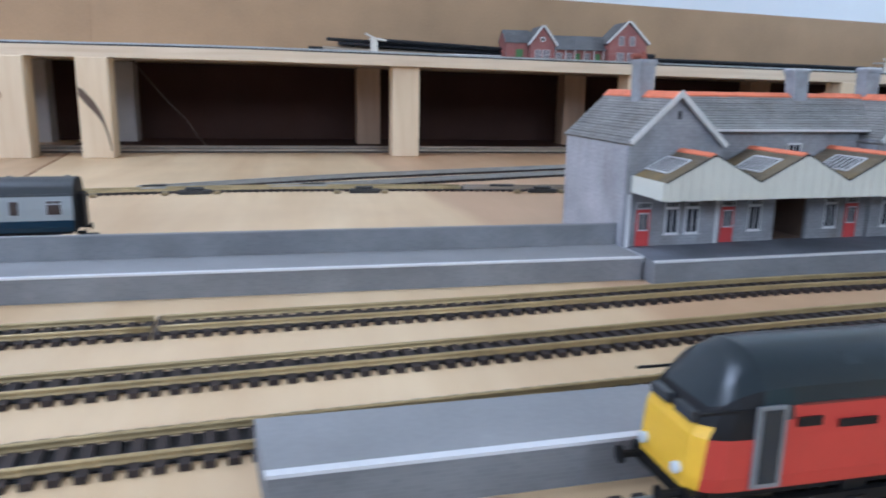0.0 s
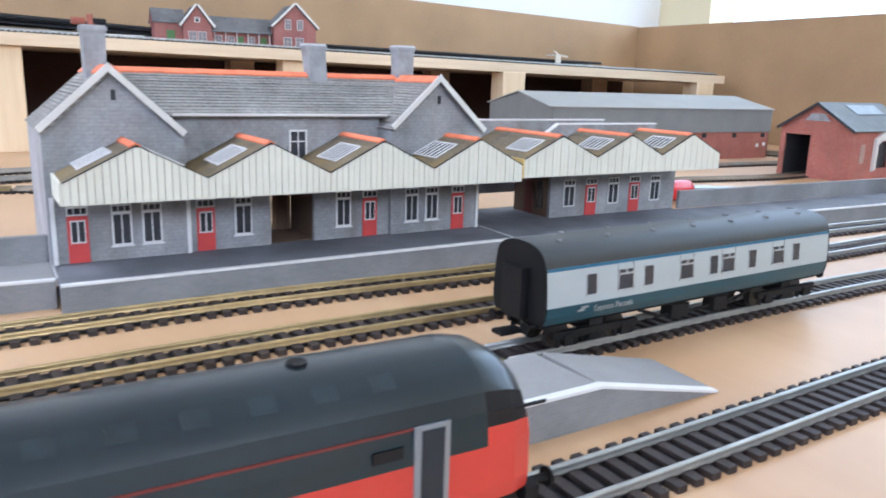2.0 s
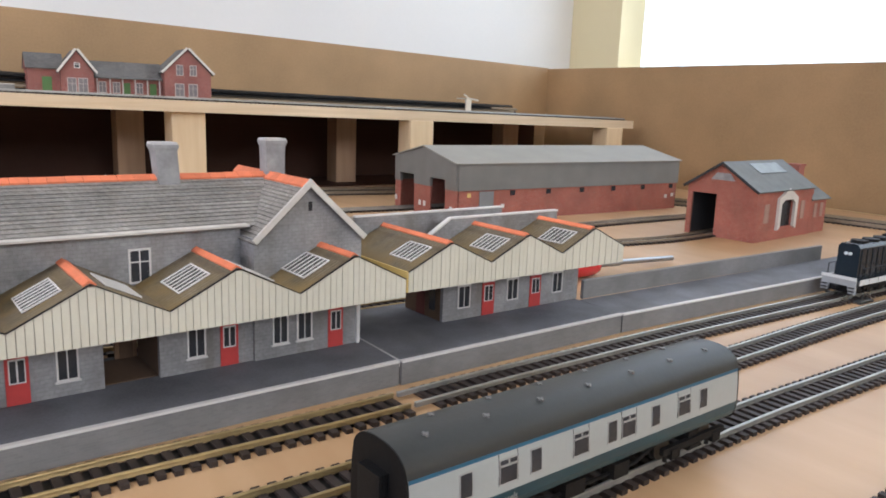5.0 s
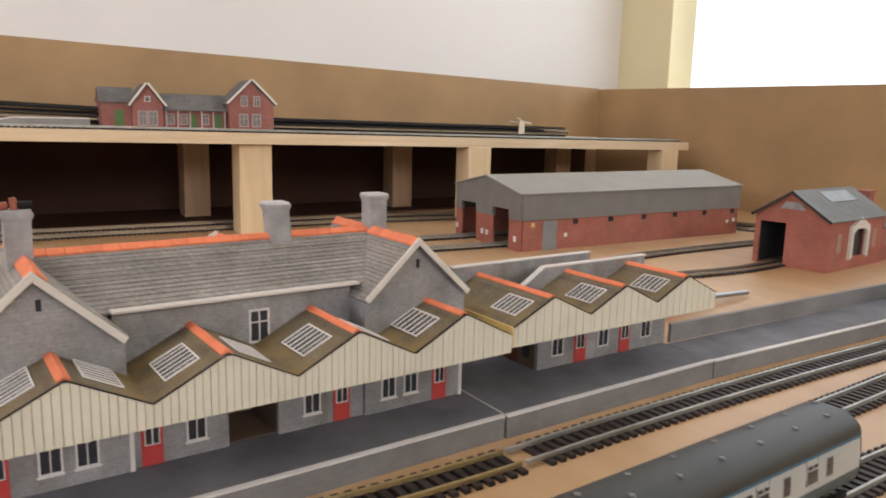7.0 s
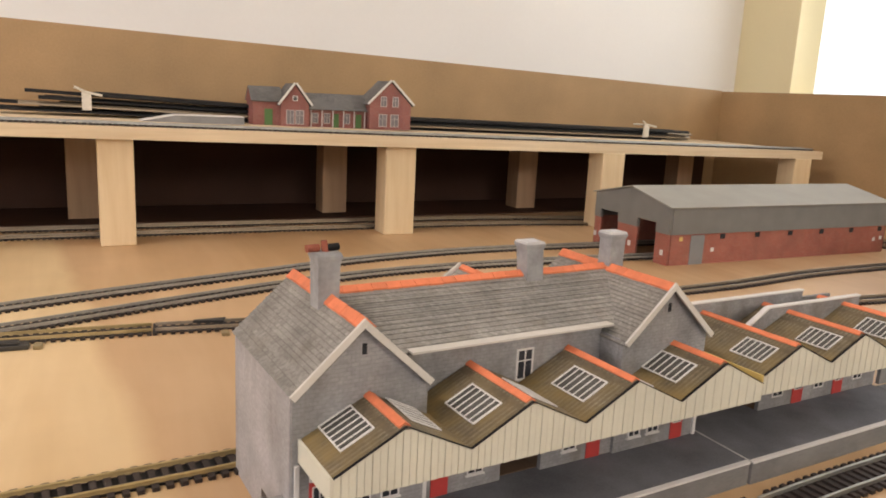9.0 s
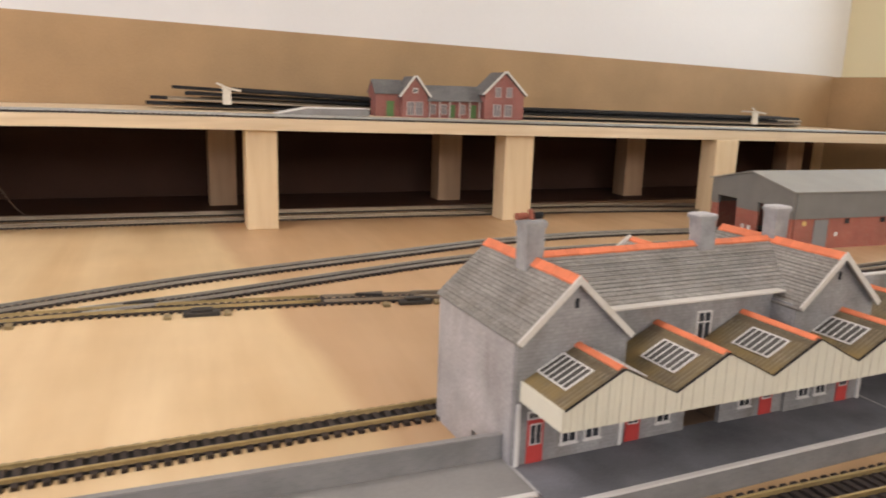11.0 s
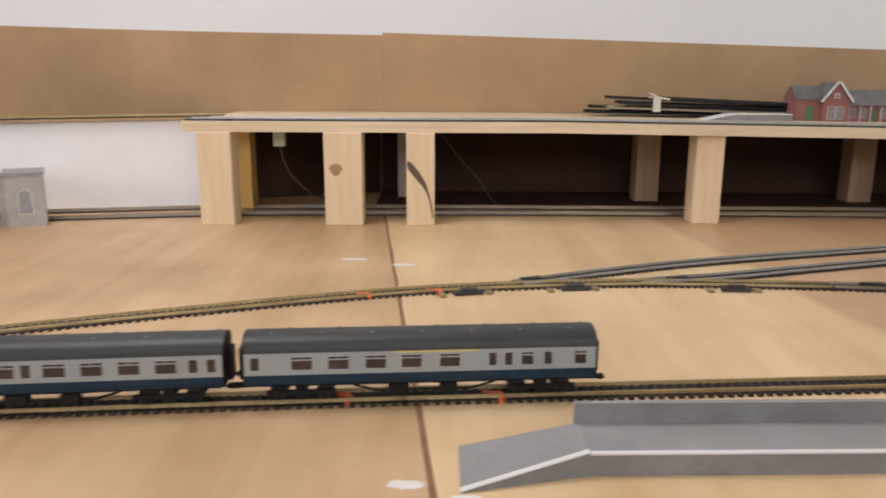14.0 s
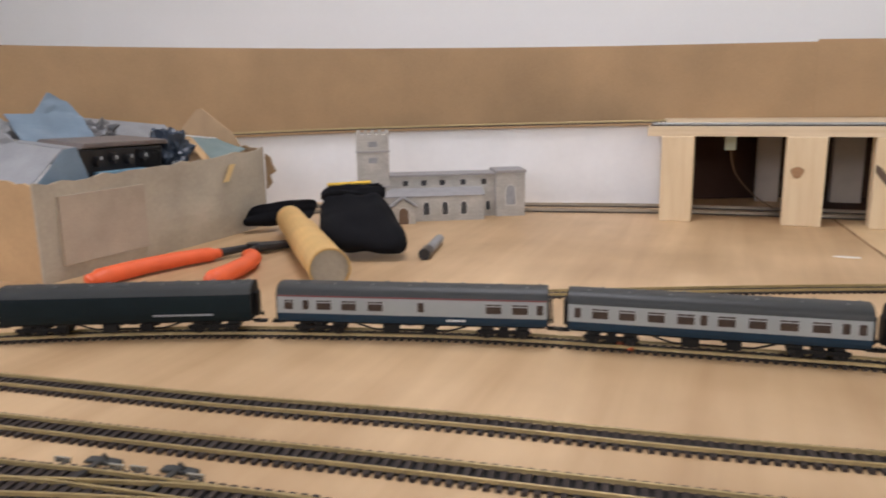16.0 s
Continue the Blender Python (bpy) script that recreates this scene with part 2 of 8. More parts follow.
def tint_beyond_edge(mat, tint, at, soft):
    """Makes the material darker and pinker beyond a soft, uneven slanting edge."""
    n, l = mat.node_tree.nodes, mat.node_tree.links
    b = n["Principled BSDF"]
    was = b.inputs["Base Color"].links[0].from_socket
    co, dot, no, add = n.new("ShaderNodeNewGeometry"), n.new("ShaderNodeVectorMath"), n.new("ShaderNodeTexNoise"), n.new("ShaderNodeMath")
    dot.operation = "DOT_PRODUCT"
    dot.inputs[1].default_value = (1.0, 0.095, 0.0)
    l.new(co.outputs["Position"], dot.inputs[0])
    no.inputs["Scale"].default_value, no.inputs["Detail"].default_value = 14.0, 4
    l.new(co.outputs["Position"], no.inputs["Vector"])
    add.operation = "MULTIPLY_ADD"
    l.new(no.outputs[0], add.inputs[0])
    add.inputs[1].default_value = 0.03
    l.new(dot.outputs["Value"], add.inputs[2])
    rng = n.new("ShaderNodeMapRange")
    rng.inputs["From Min"].default_value, rng.inputs["From Max"].default_value = at - soft + 0.015, at + soft + 0.015
    l.new(add.outputs[0], rng.inputs["Value"])
    mx = n.new("ShaderNodeMix")
    mx.data_type, mx.blend_type = "RGBA", "MULTIPLY"
    l.new(rng.outputs[0], mx.inputs[0])
    l.new(was, mx.inputs[6])
    mx.inputs[7].default_value = (*tint, 1)
    l.new(mx.outputs[2], b.inputs["Base Color"])


tint_beyond_edge(PLY, (0.80, 0.705, 0.68), 0.635, 0.009)
PLY_WEST = wood("stained_birch_ply", (0.54, 0.357, 0.19), (0.685, 0.484, 0.278), (16.0, 1.3, 4.0), 0.45, blotch=0.28)
PINE = wood("planed_pine", (0.71, 0.535, 0.325), (0.81, 0.655, 0.43), (50.0, 50.0, 4.0), 0.55, knots=False, blotch=0.12)
PINE_LONG = wood("pine_edge", (0.66, 0.51, 0.33), (0.78, 0.64, 0.45), (4.0, 60.0, 90.0), 0.55, blotch=0.12)
HARDBOARD = plain("hardboard", (0.36, 0.228, 0.113), 0.62, vary=0.24, size=7.0, fine=260.0, bump=0.3)
WALL_WHITE = plain("white_emulsion", (0.82, 0.81, 0.79), 0.8, vary=0.03, size=3.0, fine=120.0)
WALL_CREAM = plain("cream_emulsion", (0.80, 0.70, 0.45), 0.8, vary=0.03, size=3.0, fine=120.0)
CEILING = plain("ceiling_paint", (0.8, 0.79, 0.76), 0.85, vary=0.03, size=3.0)
CARPET = plain("grey_carpet", (0.22, 0.2, 0.18), 0.95, vary=0.25, size=12.0, fine=600.0)
FOAM = plain("white_foamboard", (0.87, 0.86, 0.85), 0.6, vary=0.05, size=14.0, fine=80.0)
SLEEPER = plain("sleeper_plastic", (0.034, 0.025, 0.022), 0.6, vary=0.3, size=90.0, randomise=0.35, spec=0.3)
RAIL_BRASS = plain("tarnished_brass_rail", (0.40, 0.30, 0.14), 0.34, metal=0.45, vary=0.25, size=60.0)
RAIL_SILVER = plain("nickel_silver_rail", (0.36, 0.365, 0.35), 0.40, metal=0.7, vary=0.2, size=60.0)
RAIL_GREY = plain("grey_steel_rail", (0.36, 0.34, 0.30), 0.38, metal=0.45, vary=0.2, size=60.0)
RAIL_DULL = plain("dull_steel_rail", (0.30, 0.245, 0.18), 0.36, metal=0.55, vary=0.2, size=60.0)
BLACK = plain("matt_black_plastic", (0.009, 0.009, 0.010), 0.55, vary=0.3, size=80.0, spec=0.25)

DECK_SHADE_BROWN = plain("under_deck_shade_brown", (0.058, 0.029, 0.020), 0.7, vary=0.3, size=6.0, spec=0.15)

# ---- room and boards ----
def wall(name, poly, z0, z1, mat, label, thick=0.1, z_end=None):
    """A wall along the line poly (2D), thick to its left."""
    bm = bmesh.new()
    pts = [Vector(p) for p in poly]
    off = []
    for i, p in enumerate(pts):
        d = (pts[min(i + 1, len(pts) - 1)] - pts[max(i - 1, 0)]).normalized()
        off.append(p + Vector((-d.y, d.x)) * thick)
    rows = []
    for i, (a, b) in enumerate(zip(pts, off)):
        zt = z1 + ((z_end or z1) - z1) * i / (len(pts) - 1)
        rows.append([bm.verts.new((*a, z0)), bm.verts.new((*b, z0)), bm.verts.new((*b, zt)), bm.verts.new((*a, zt))])
    fs = [bm.faces.new(rows[0]), bm.faces.new(rows[-1][::-1])]
    for r, s in zip(rows, rows[1:]):
        for k in range(4):
            fs.append(bm.faces.new([r[k], s[k], s[(k + 1) % 4], r[(k + 1) % 4]]))
    bmesh.ops.recalc_face_normals(bm, faces=fs)
    return single(name, bm, mat, label, "wall", kind="structure")


wall("wall_north", [(2.47, 2.394), (-3.0, 2.394)], -0.95, 1.55, WALL_WHITE, "plain white painted room wall behind the layout")
bm = bmesh.new()
box(bm, -3.1, -3.0, -2.1, -1.5, -0.95, 1.55)
box(bm, -3.1, -3.0, 0.7, 2.42, -0.95, 1.55)
box(bm, -3.1, -3.0, -1.5, 0.7, -0.95, 0.8)
box(bm, -3.1, -3.0, -1.5, 0.7, 1.4, 1.55)
single("wall_west", bm, WALL_WHITE, "plain white painted room wall with a window opening", "wall", kind="structure")
# south wall with a wide and a narrow window opening
bm = bmesh.new()
for x0, x1 in ((-3.0, -1.3), (0.85, 1.1), (1.6, 2.7)):
    box(bm, x0, x1, -2.1, -2.0, -0.95, 1.55)
for x0, x1 in ((-1.3, 0.85), (1.1, 1.6)):
    box(bm, x0, x1, -2.1, -2.0, -0.95, 0.8)
    box(bm, x0, x1, -2.1, -2.0, 1.4, 1.55)
single("wall_south", bm, WALL_WHITE, "plain white painted room wall with two window openings", "wall", kind="structure")
# east wall with a wide window opening
bm = bmesh.new()
box(bm, 2.37, 2.47, 2.085, 2.35, -0.95, 1.55)
box(bm, 2.37, 2.47, -2.1, 0.1, -0.95, 1.55)
box(bm, 2.37, 2.47, 0.1, 2.085, -0.95, 0.26)
box(bm, 2.37, 2.47, 0.1, 2.085, 1.34, 1.55)
single("wall_east", bm, WALL_CREAM, "cream painted room wall beside a wide bright window", "wall", kind="structure")
# Opening added overhead to hold the unseen fill lamp.
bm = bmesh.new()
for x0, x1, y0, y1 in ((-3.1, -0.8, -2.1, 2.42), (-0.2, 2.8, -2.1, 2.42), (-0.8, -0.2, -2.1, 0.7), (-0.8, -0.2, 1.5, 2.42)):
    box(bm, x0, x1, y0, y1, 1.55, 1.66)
single("ceiling", bm, CEILING, "plain white painted ceiling with an opening added for a fill lamp", "ceiling", kind="structure")
bm = bmesh.new()
box(bm, -3.1, 2.8, -2.1, 2.42, -1.0, -0.95)
single("floor", bm, CARPET, "plain dark grey carpeted floor", "floor", kind="structure")
# bright overcast sky beyond the east window
sky_mat, sn, sl_, sb = material("bright_overcast_sky")
sb.inputs["Base Color"].default_value = (0.8, 0.85, 0.9, 1)
sb.inputs["Emission Color"].default_value = (0.80, 0.93, 1.0, 1)
sb.inputs["Emission Strength"].default_value = 1.25
bm = bmesh.new()
box(bm, 3.4, 3.42, -3.0, 5.0, -1.0, 3.4)
single("backdrop", bm, sky_mat, "plain bright sky beyond the window", "sky", kind="structure")

# baseboard: two ply sheets that meet at a skewed joint
JOINT = ((0.170, 0.16), (-0.028, 2.02))
bm = bmesh.new()
prism(bm, [(-2.0, 0.16), (JOINT[0][0] - 0.0013, 0.16), (JOINT[1][0] - 0.0013, 2.02), (-2.0, 2.02)], "z", -0.018, 0.0)
single("baseboard_west", bm, PLY_WEST, "pale ply layout baseboard with brown stains", "baseboard", kind="structure")
bm = bmesh.new()
prism(bm, [(JOINT[0][0] + 0.0013, 0.16), (2.06, 0.16), (2.06, 2.02), (JOINT[1][0] + 0.0013, 2.02)], "z", -0.018, 0.0)
single("baseboard_east", bm, PLY, "pale ply layout baseboard", "baseboard", kind="structure")
bm = bmesh.new()
prism(bm, [(JOINT[0][0] - 0.03, 0.16), (JOINT[0][0] + 0.03, 0.16), (JOINT[1][0] + 0.03, 2.02), (JOINT[1][0] - 0.03, 2.02)], "z", -0.062, -0.0182)
single("baseboard_bearer", bm, PINE_LONG, "dark timber bearer under the baseboard joint", "timber", kind="structure")
bm = bmesh.new()
jr = random.Random(3)
ja, jb = Vector((*JOINT[0], 0)), Vector((*JOINT[1], 0))
left, right = [], []
for k in range(61):
    c = ja.lerp(jb, k / 60)
    left.append((c.x - jr.uniform(0.0016, 0.0028), c.y))
    right.append((c.x + jr.uniform(0.0016, 0.0028), c.y))
prism(bm, left + right[::-1], "z", -0.002, 0.0003)
single("joint_filler", bm, plain("brown_joint_filler", (0.24, 0.13, 0.06), 0.75, vary=0.35, size=30.0), "brown line of filler along the baseboard joint", "filler", kind="structure")
for nm, y in (("baseboard_leg_front", 0.3), ("baseboard_leg_back", 1.8)):
    for x in (-1.7, 1.9):
        bm = bmesh.new()
        box(bm, x - 0.022, x + 0.022, y - 0.022, y + 0.022, -0.95, -0.018)
        single(nm, bm, PINE, "plain pine leg under the baseboard", "leg", kind="structure")

# hardboard backscene
bm = bmesh.new()
prism(bm, [(-0.018, 0.0), (2.02, 0.0), (2.02, 0.274), (-0.018, 0.330)], "y", 2.0, 2.005)
single("backscene_north", bm, HARDBOARD, "brown hardboard backscene panel", "wall", kind="structure")
# Dark sheets added here; the shade under the deck is in their colour.
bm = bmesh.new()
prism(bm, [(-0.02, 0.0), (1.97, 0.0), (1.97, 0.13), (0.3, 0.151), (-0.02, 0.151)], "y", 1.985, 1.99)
single("deck_back_panel", bm, DECK_SHADE_BROWN, "dark brown sheet at the back for the shade under the deck", "wall", kind="structure")
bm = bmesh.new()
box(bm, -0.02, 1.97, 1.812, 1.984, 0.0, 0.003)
single("deck_floor_panel", bm, DECK_SHADE_BROWN, "dark brown sheet on the board for the shade under the deck", "board", kind="structure")
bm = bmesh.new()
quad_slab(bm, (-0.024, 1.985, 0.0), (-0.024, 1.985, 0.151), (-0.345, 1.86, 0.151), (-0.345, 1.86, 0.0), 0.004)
single("deck_back_panel", bm, DECK_SHADE_BROWN, "dark brown sheet at the back for the shade under the deck", "wall", kind="structure")
LEFT_BOARD = [p.to_2d() for p, d in smooth_line([(-0.018, 2.004), (-0.5, 1.955), (-0.95, 1.80), (-1.3, 1.575), (-1.55, 1.33), (-1.8, 0.95), (-1.95, 0.5)], 0.06)]
wall("backscene_west", LEFT_BOARD, 0.0, 0.325, HARDBOARD, "bent brown hardboard backscene panel", 0.005, 0.352)
wall("backscene_east", [(2.12, 0.3), (2.02, 2.005)][::1], 0.0, 0.272, HARDBOARD, "brown hardboard backscene panel at the end of the layout", -0.005)

# upper deck: a ply strip on pine posts, falling away to the right
def deck_low(x):
    return 0.152 if x < 0.3 else 0.152 - 0.0128 * (x - 0.3)


def deck_front(x):
    return 1.613 + 0.016 * min(max((x + 0.3) / 1.2, 0), 1.4)


bm = bmesh.new()
xs = [-0.315, 0.0, 0.3, 0.7, 1.1, 1.5, 1.96]
rows = []
for x in xs:
    z, y = deck_low(x), deck_front(x)
    rows.append([bm.verts.new(p) for p in ((x, y, z), (x, 1.995, z), (x, 1.995, z + 0.017), (x, y, z + 0.017))])
fs = [bm.faces.new(rows[0]), bm.faces.new(rows[-1][::-1])]
for r, s in zip(rows, rows[1:]):
    for k in range(4):
        fs.append(bm.faces.new([r[k], s[k], s[(k + 1) % 4], r[(k + 1) % 4]]))
bmesh.ops.recalc_face_normals(bm, faces=fs)
single("upper_deck", bm, PINE_LONG, "raised ply deck with a pale sawn edge", "shelf", kind="structure")


def post(x, y, w, d=0.044, lab="square planed pine post under the deck", lean=0.0, mat=None):
    h = deck_low(x)
    bm = bmesh.new()
    box(bm, -w / 2, w / 2, 0, d, 0, h)
    bmesh.ops.bevel(bm, geom=bm.edges[:], offset=0.0012, segments=1, affect="EDGES")
    ob = single("deck_post", bm, mat or PINE, lab, "post", "posts under the deck", m=pose(x, y, 0, 0, lean, 0))
    return ob


post(-0.262, 1.607, 0.055)
knotted = post(-0.054, 1.610, 0.062, lab="square pine post with a brown knot")
KNOT = plain("brown_knot", (0.34, 0.19, 0.09), 0.6, vary=0.3, size=120.0)
bm = bmesh.new()
prism(bm, [(-0.012 + 0.010 * math.cos(a) * (1 + 0.2 * math.sin(3 * a)), 0.092 + 0.010 * math.sin(a)) for a in [k * math.pi / 8 for k in range(16)]], "y", -0.0003, 0.0004)
part("knot", bm, KNOT, knotted)
streaked = post(0.072, 1.612, 0.046, lab="square pine post with a dark diagonal streak")
STREAK = plain("dark_bark_streak", (0.11, 0.07, 0.045), 0.7, vary=0.3, size=120.0)
bm = bmesh.new()
prism(bm, [(-0.0215, 0.095), (-0.008, 0.078), (0.004, 0.064), (0.011, 0.052), (0.016, 0.034), (0.0195, 0.012), (0.0215, 0.012), (0.0195, 0.030), (0.0145, 0.052), (0.009, 0.070), (0.0, 0.086), (-0.014, 0.103), (-0.0215, 0.108)], "y", -0.0003, 0.0004)
part("bark_streak", bm, STREAK, streaked)
post(0.554, 1.640, 0.046)
post(0.977, 1.645, 0.052)
post(1.395, 1.632, 0.05)
post(1.90, 1.632, 0.05)
# Same pine as the front posts, its shade painted into a browner colour.
SHADED_PINE = wood("shaded_brown_pine", (0.40, 0.26, 0.16), (0.52, 0.36, 0.23), (50.0, 50.0, 4.0), 0.6, knots=False, blotch=0.25)
for x in (0.512, 0.935, 1.355, 1.79):
    post(x, 1.86, 0.046, lab="pine post at the back of the deck, painted with its shade", mat=SHADED_PINE)
# Pine again; the mixed light at the back is set as flat grey.
HALF_LIT_PINE = plain("half_lit_grey_pine", (0.42, 0.37, 0.32), 0.6, vary=0.15, size=30.0)
for x, w in ((-0.101, 0.046), (0.046, 0.056)):
    post(x, 1.90, w, lab="pine post at the back, half-lit tone painted grey", mat=HALF_LIT_PINE)

# white foam board that closes the curve at the end of the layout
FOAM_LINE = [(-0.30, 1.79), (-0.49, 1.775), (-0.9, 1.70), (-1.12, 1.59), (-1.4, 1.37), (-1.62, 1.1), (-1.78, 0.75)]
foam_pts = smooth_line(FOAM_LINE, 0.05)
def strip_z(i, n):
    return 0.164 - 0.034 * i / n


# creased sheet: flat panels between shallow grooves
bm = bmesh.new()
rows = []
for i, (p, d) in enumerate(foam_pts):
    nrm = Vector((-d.y, d.x, 0))
    z = strip_z(i, len(foam_pts))
    cuts = ((-0.0011, 0.0), (0.0, 0.0016), (0.0011, 0.0)) if i % 3 == 1 else ((0.0, 0.0),)
    for off, deep in cuts:
        a = p + d * off
        f, b = a - nrm * (0.005 - deep), a
        rows.append([bm.verts.new((b.x, b.y, 0)), bm.verts.new((f.x, f.y, 0)), bm.verts.new((f.x, f.y, z)), bm.verts.new((b.x, b.y, z))])
fs = [bm.faces.new(rows[0]), bm.faces.new(rows[-1][::-1])]
for r, s in zip(rows, rows[1:]):
    for k in range(4):
        fs.append(bm.faces.new([r[k], s[k], s[(k + 1) % 4], r[(k + 1) % 4]]))
bmesh.ops.recalc_face_normals(bm, faces=fs)
single("foam_board", bm, FOAM, "white bent foam board with faint vertical creases", "foam board", kind="structure")
bm = bmesh.new()
rows = []
for i, (p, d) in enumerate(foam_pts):
    nrm = Vector((-d.y, d.x, 0))
    z = strip_z(i, len(foam_pts))
    a, b = p + nrm * 0.012, p - nrm * 0.075
    rows.append([bm.verts.new((a.x, a.y, z)), bm.verts.new((b.x, b.y, z)), bm.verts.new((b.x, b.y, z + 0.004)), bm.verts.new((a.x, a.y, z + 0.004))])
fs = [bm.faces.new(rows[0]), bm.faces.new(rows[-1][::-1])]
for r, s in zip(rows, rows[1:]):
    for k in range(4):
        fs.append(bm.faces.new([r[k], s[k], s[(k + 1) % 4], r[(k + 1) % 4]]))
bmesh.ops.recalc_face_normals(bm, faces=fs)
single("incline_strip", bm, HARDBOARD, "thin hardboard track bed on top of the foam board", "track bed", kind="structure")


# ---- track ----
PITCH = 0.0078
bm = bmesh.new()
vs = box(bm, -0.0020, 0.0020, -0.0155, 0.0155, 0, 0.0025)
SLEEPER_MESH = mesh_of("sleeper", bm, SLEEPER)
bm = bmesh.new()
for s in (-1, 1):
    box(bm, -0.0011, 0.0011, s * 0.0088 - 0.0018, s * 0.0088 + 0.0018, 0.0022, 0.0031)
RAIL_Z = 0.0053


def rail_into(bm, line, side):
    prof = [(-0.0013, 0.0022), (0.0013, 0.0022), (0.0010, 0.0028), (0.0008, 0.0036), (0.00095, 0.0043), (0.00095, 0.0047), (0.0007, 0.0051), (0.0, RAIL_Z), (-0.0007, 0.0051), (-0.00095, 0.0047), (-0.00095, 0.0043), (-0.0008, 0.0036), (-0.0010, 0.0028)]
    last = None
    for p, d in line:
        nrm = Vector((-d.y, d.x, 0)).normalized()
        ring = [bm.verts.new(p + nrm * (side * 0.0088 + u) + Vector((0, 0, v))) for u, v in prof]
        if last:
            for k in range(len(prof)):
                bm.faces.new([last[k], last[(k + 1) % len(prof)], ring[(k + 1) % len(prof)], ring[k]])
        else:
            bm.faces.new(ring[::-1])
        last = ring
    bm.faces.new(last)
    bmesh.ops.recalc_face_normals(bm, faces=bm.faces[:])


def track(pts, rail_mat, label, pieces=True, lift=0.0, group="model tracks", bare=0):
    line = smooth_line(pts, PITCH)
    o = line[0][0].copy()
    ob = thing("track", Matrix.Translation((o.x, o.y, o.z + lift)), label, "track", group)
    loc = [(p - o, d) for p, d in line]
    for s in (-1, 1):
        bm = bmesh.new()
        rail_into(bm, loc[:-1:3] + [(Vector(pts[-1]).to_3d() - o, loc[-1][1])], s)
        part("rail", bm, rail_mat, ob, smooth=True)
    bm = bmesh.new()
    rows = []
    for p, d in loc[bare:-1:3] + [loc[-1]]:
        nrm = Vector((-d.y, d.x, 0)).normalized()
        rows.append([bm.verts.new(p + nrm * y + Vector((0, 0, z))) for y, z in ((-0.0094, 0.0), (0.0094, 0.0), (0.0094, 0.0009), (-0.0094, 0.0009))])
    bm.faces.new(rows[0])
    bm.faces.new(rows[-1][::-1])
    for a, b in zip(rows, rows[1:]):
        for k in range(4):
            bm.faces.new([a[k], b[k], b[(k + 1) % 4], a[(k + 1) % 4]])
    bmesh.ops.recalc_face_normals(bm, faces=bm.faces[:])
    part("underlay", bm, BLACK, ob, "thin black strip under the rails")
    if pieces:
        for p, d in loc[bare:299]:
            sl = new("sleeper", SLEEPER_MESH)
            sl.parent = ob
            sl.matrix_basis = Matrix.Translation(p) @ Matrix.Rotation(math.atan2(d.y, d.x), 4, "Z")
    rest = loc[299:] if pieces else loc
    if rest:
        bm = bmesh.new()
        for p, d in rest:
            m = Matrix.Translation(p) @ Matrix.Rotation(math.atan2(d.y, d.x), 4, "Z")
            for v in box(bm, -0.0020, 0.0020, -0.0155, 0.0155, 0, 0.0025):
                v.co = m @ v.co
        tagged(part("sleeper_strip", bm, SLEEPER, ob), kind="stuff")
    return ob


BRASS_L, SILVER_L = "model track with tarnished brass rails on black sleepers", "model track with bright nickel rails on black sleepers"
track([(-0.95, 0.612), (-0.741, 0.637), (-0.53, 0.662), (-0.347, 0.690), (-0.18, 0.708), (0.03, 0.736), (0.3, 0.757)], RAIL_BRASS, BRASS_L)
track([(0.303, 0.7573), (0.46, 0.769), (0.67, 0.790), (0.811, 0.7945), (0.858, 0.797)], RAIL_BRASS, BRASS_L)
track([(0.861, 0.797), (0.951, 0.804), (1.137, 0.8125), (1.36, 0.8165), (1.6, 0.822), (1.98, 0.832)], RAIL_SILVER, SILVER_L, bare=2)
track([(-0.9, 0.55), (-0.665, 0.576), (-0.48, 0.599), (-0.32, 0.620), (0.217, 0.678)], RAIL_BRASS, BRASS_L)
track([(0.22, 0.6783), (0.441, 0.701), (0.68, 0.727), (0.858, 0.737)], RAIL_BRASS, BRASS_L)
track([(0.861, 0.737), (1.12, 0.757), (1.336, 0.772), (1.98, 0.80)], RAIL_SILVER, SILVER_L)
track([(-0.85, 0.492), (-0.599, 0.523), (-0.476, 0.540), (0.245, 0.615)], RAIL_BRASS, BRASS_L)
track([(0.248, 0.6153), (0.356, 0.628), (0.758, 0.668)], RAIL_BRASS, BRASS_L)
track([(0.761, 0.668), (0.998, 0.686), (1.181, 0.692), (1.98, 0.715)], RAIL_SILVER, SILVER_L)
track([(0.28, 0.54), (0.473, 0.555), (0.728, 0.5675), (0.993, 0.587), (1.5, 0.612), (1.98, 0.622)], RAIL_SILVER, SILVER_L)
BACK_LINE = [(-1.1, 0.52), (-0.95, 0.645), (-0.84, 0.722), (-0.689, 0.792), (-0.521, 0.845), (-0.365, 0.881), (-0.145, 0.906), (0.08, 0.926), (0.29, 0.941), (0.59, 0.962), (0.8, 0.976), (1.02, 0.985)]
track(BACK_LINE[:8], RAIL_BRASS, BRASS_L)
track(BACK_LINE[7:], RAIL_BRASS, BRASS_L)
STEEL_L = "yard track with dull steel rails on black sleepers"
track([(-0.62, 0.93), (-0.45, 1.01), (-0.361, 1.05), (-0.224, 1.107), (-0.008, 1.188), (0.138, 1.228), (0.309, 1.250), (0.443, 1.249), (0.563, 1.242)], RAIL_BRASS, "yard track with tarnished brass rails on black sleepers", True)
track([(0.566, 1.2418), (0.762, 1.222), (1.0, 1.21), (1.258, 1.217), (1.44, 1.238), (1.62, 1.242), (1.76, 1.236)], RAIL_DULL, STEEL_L, True)
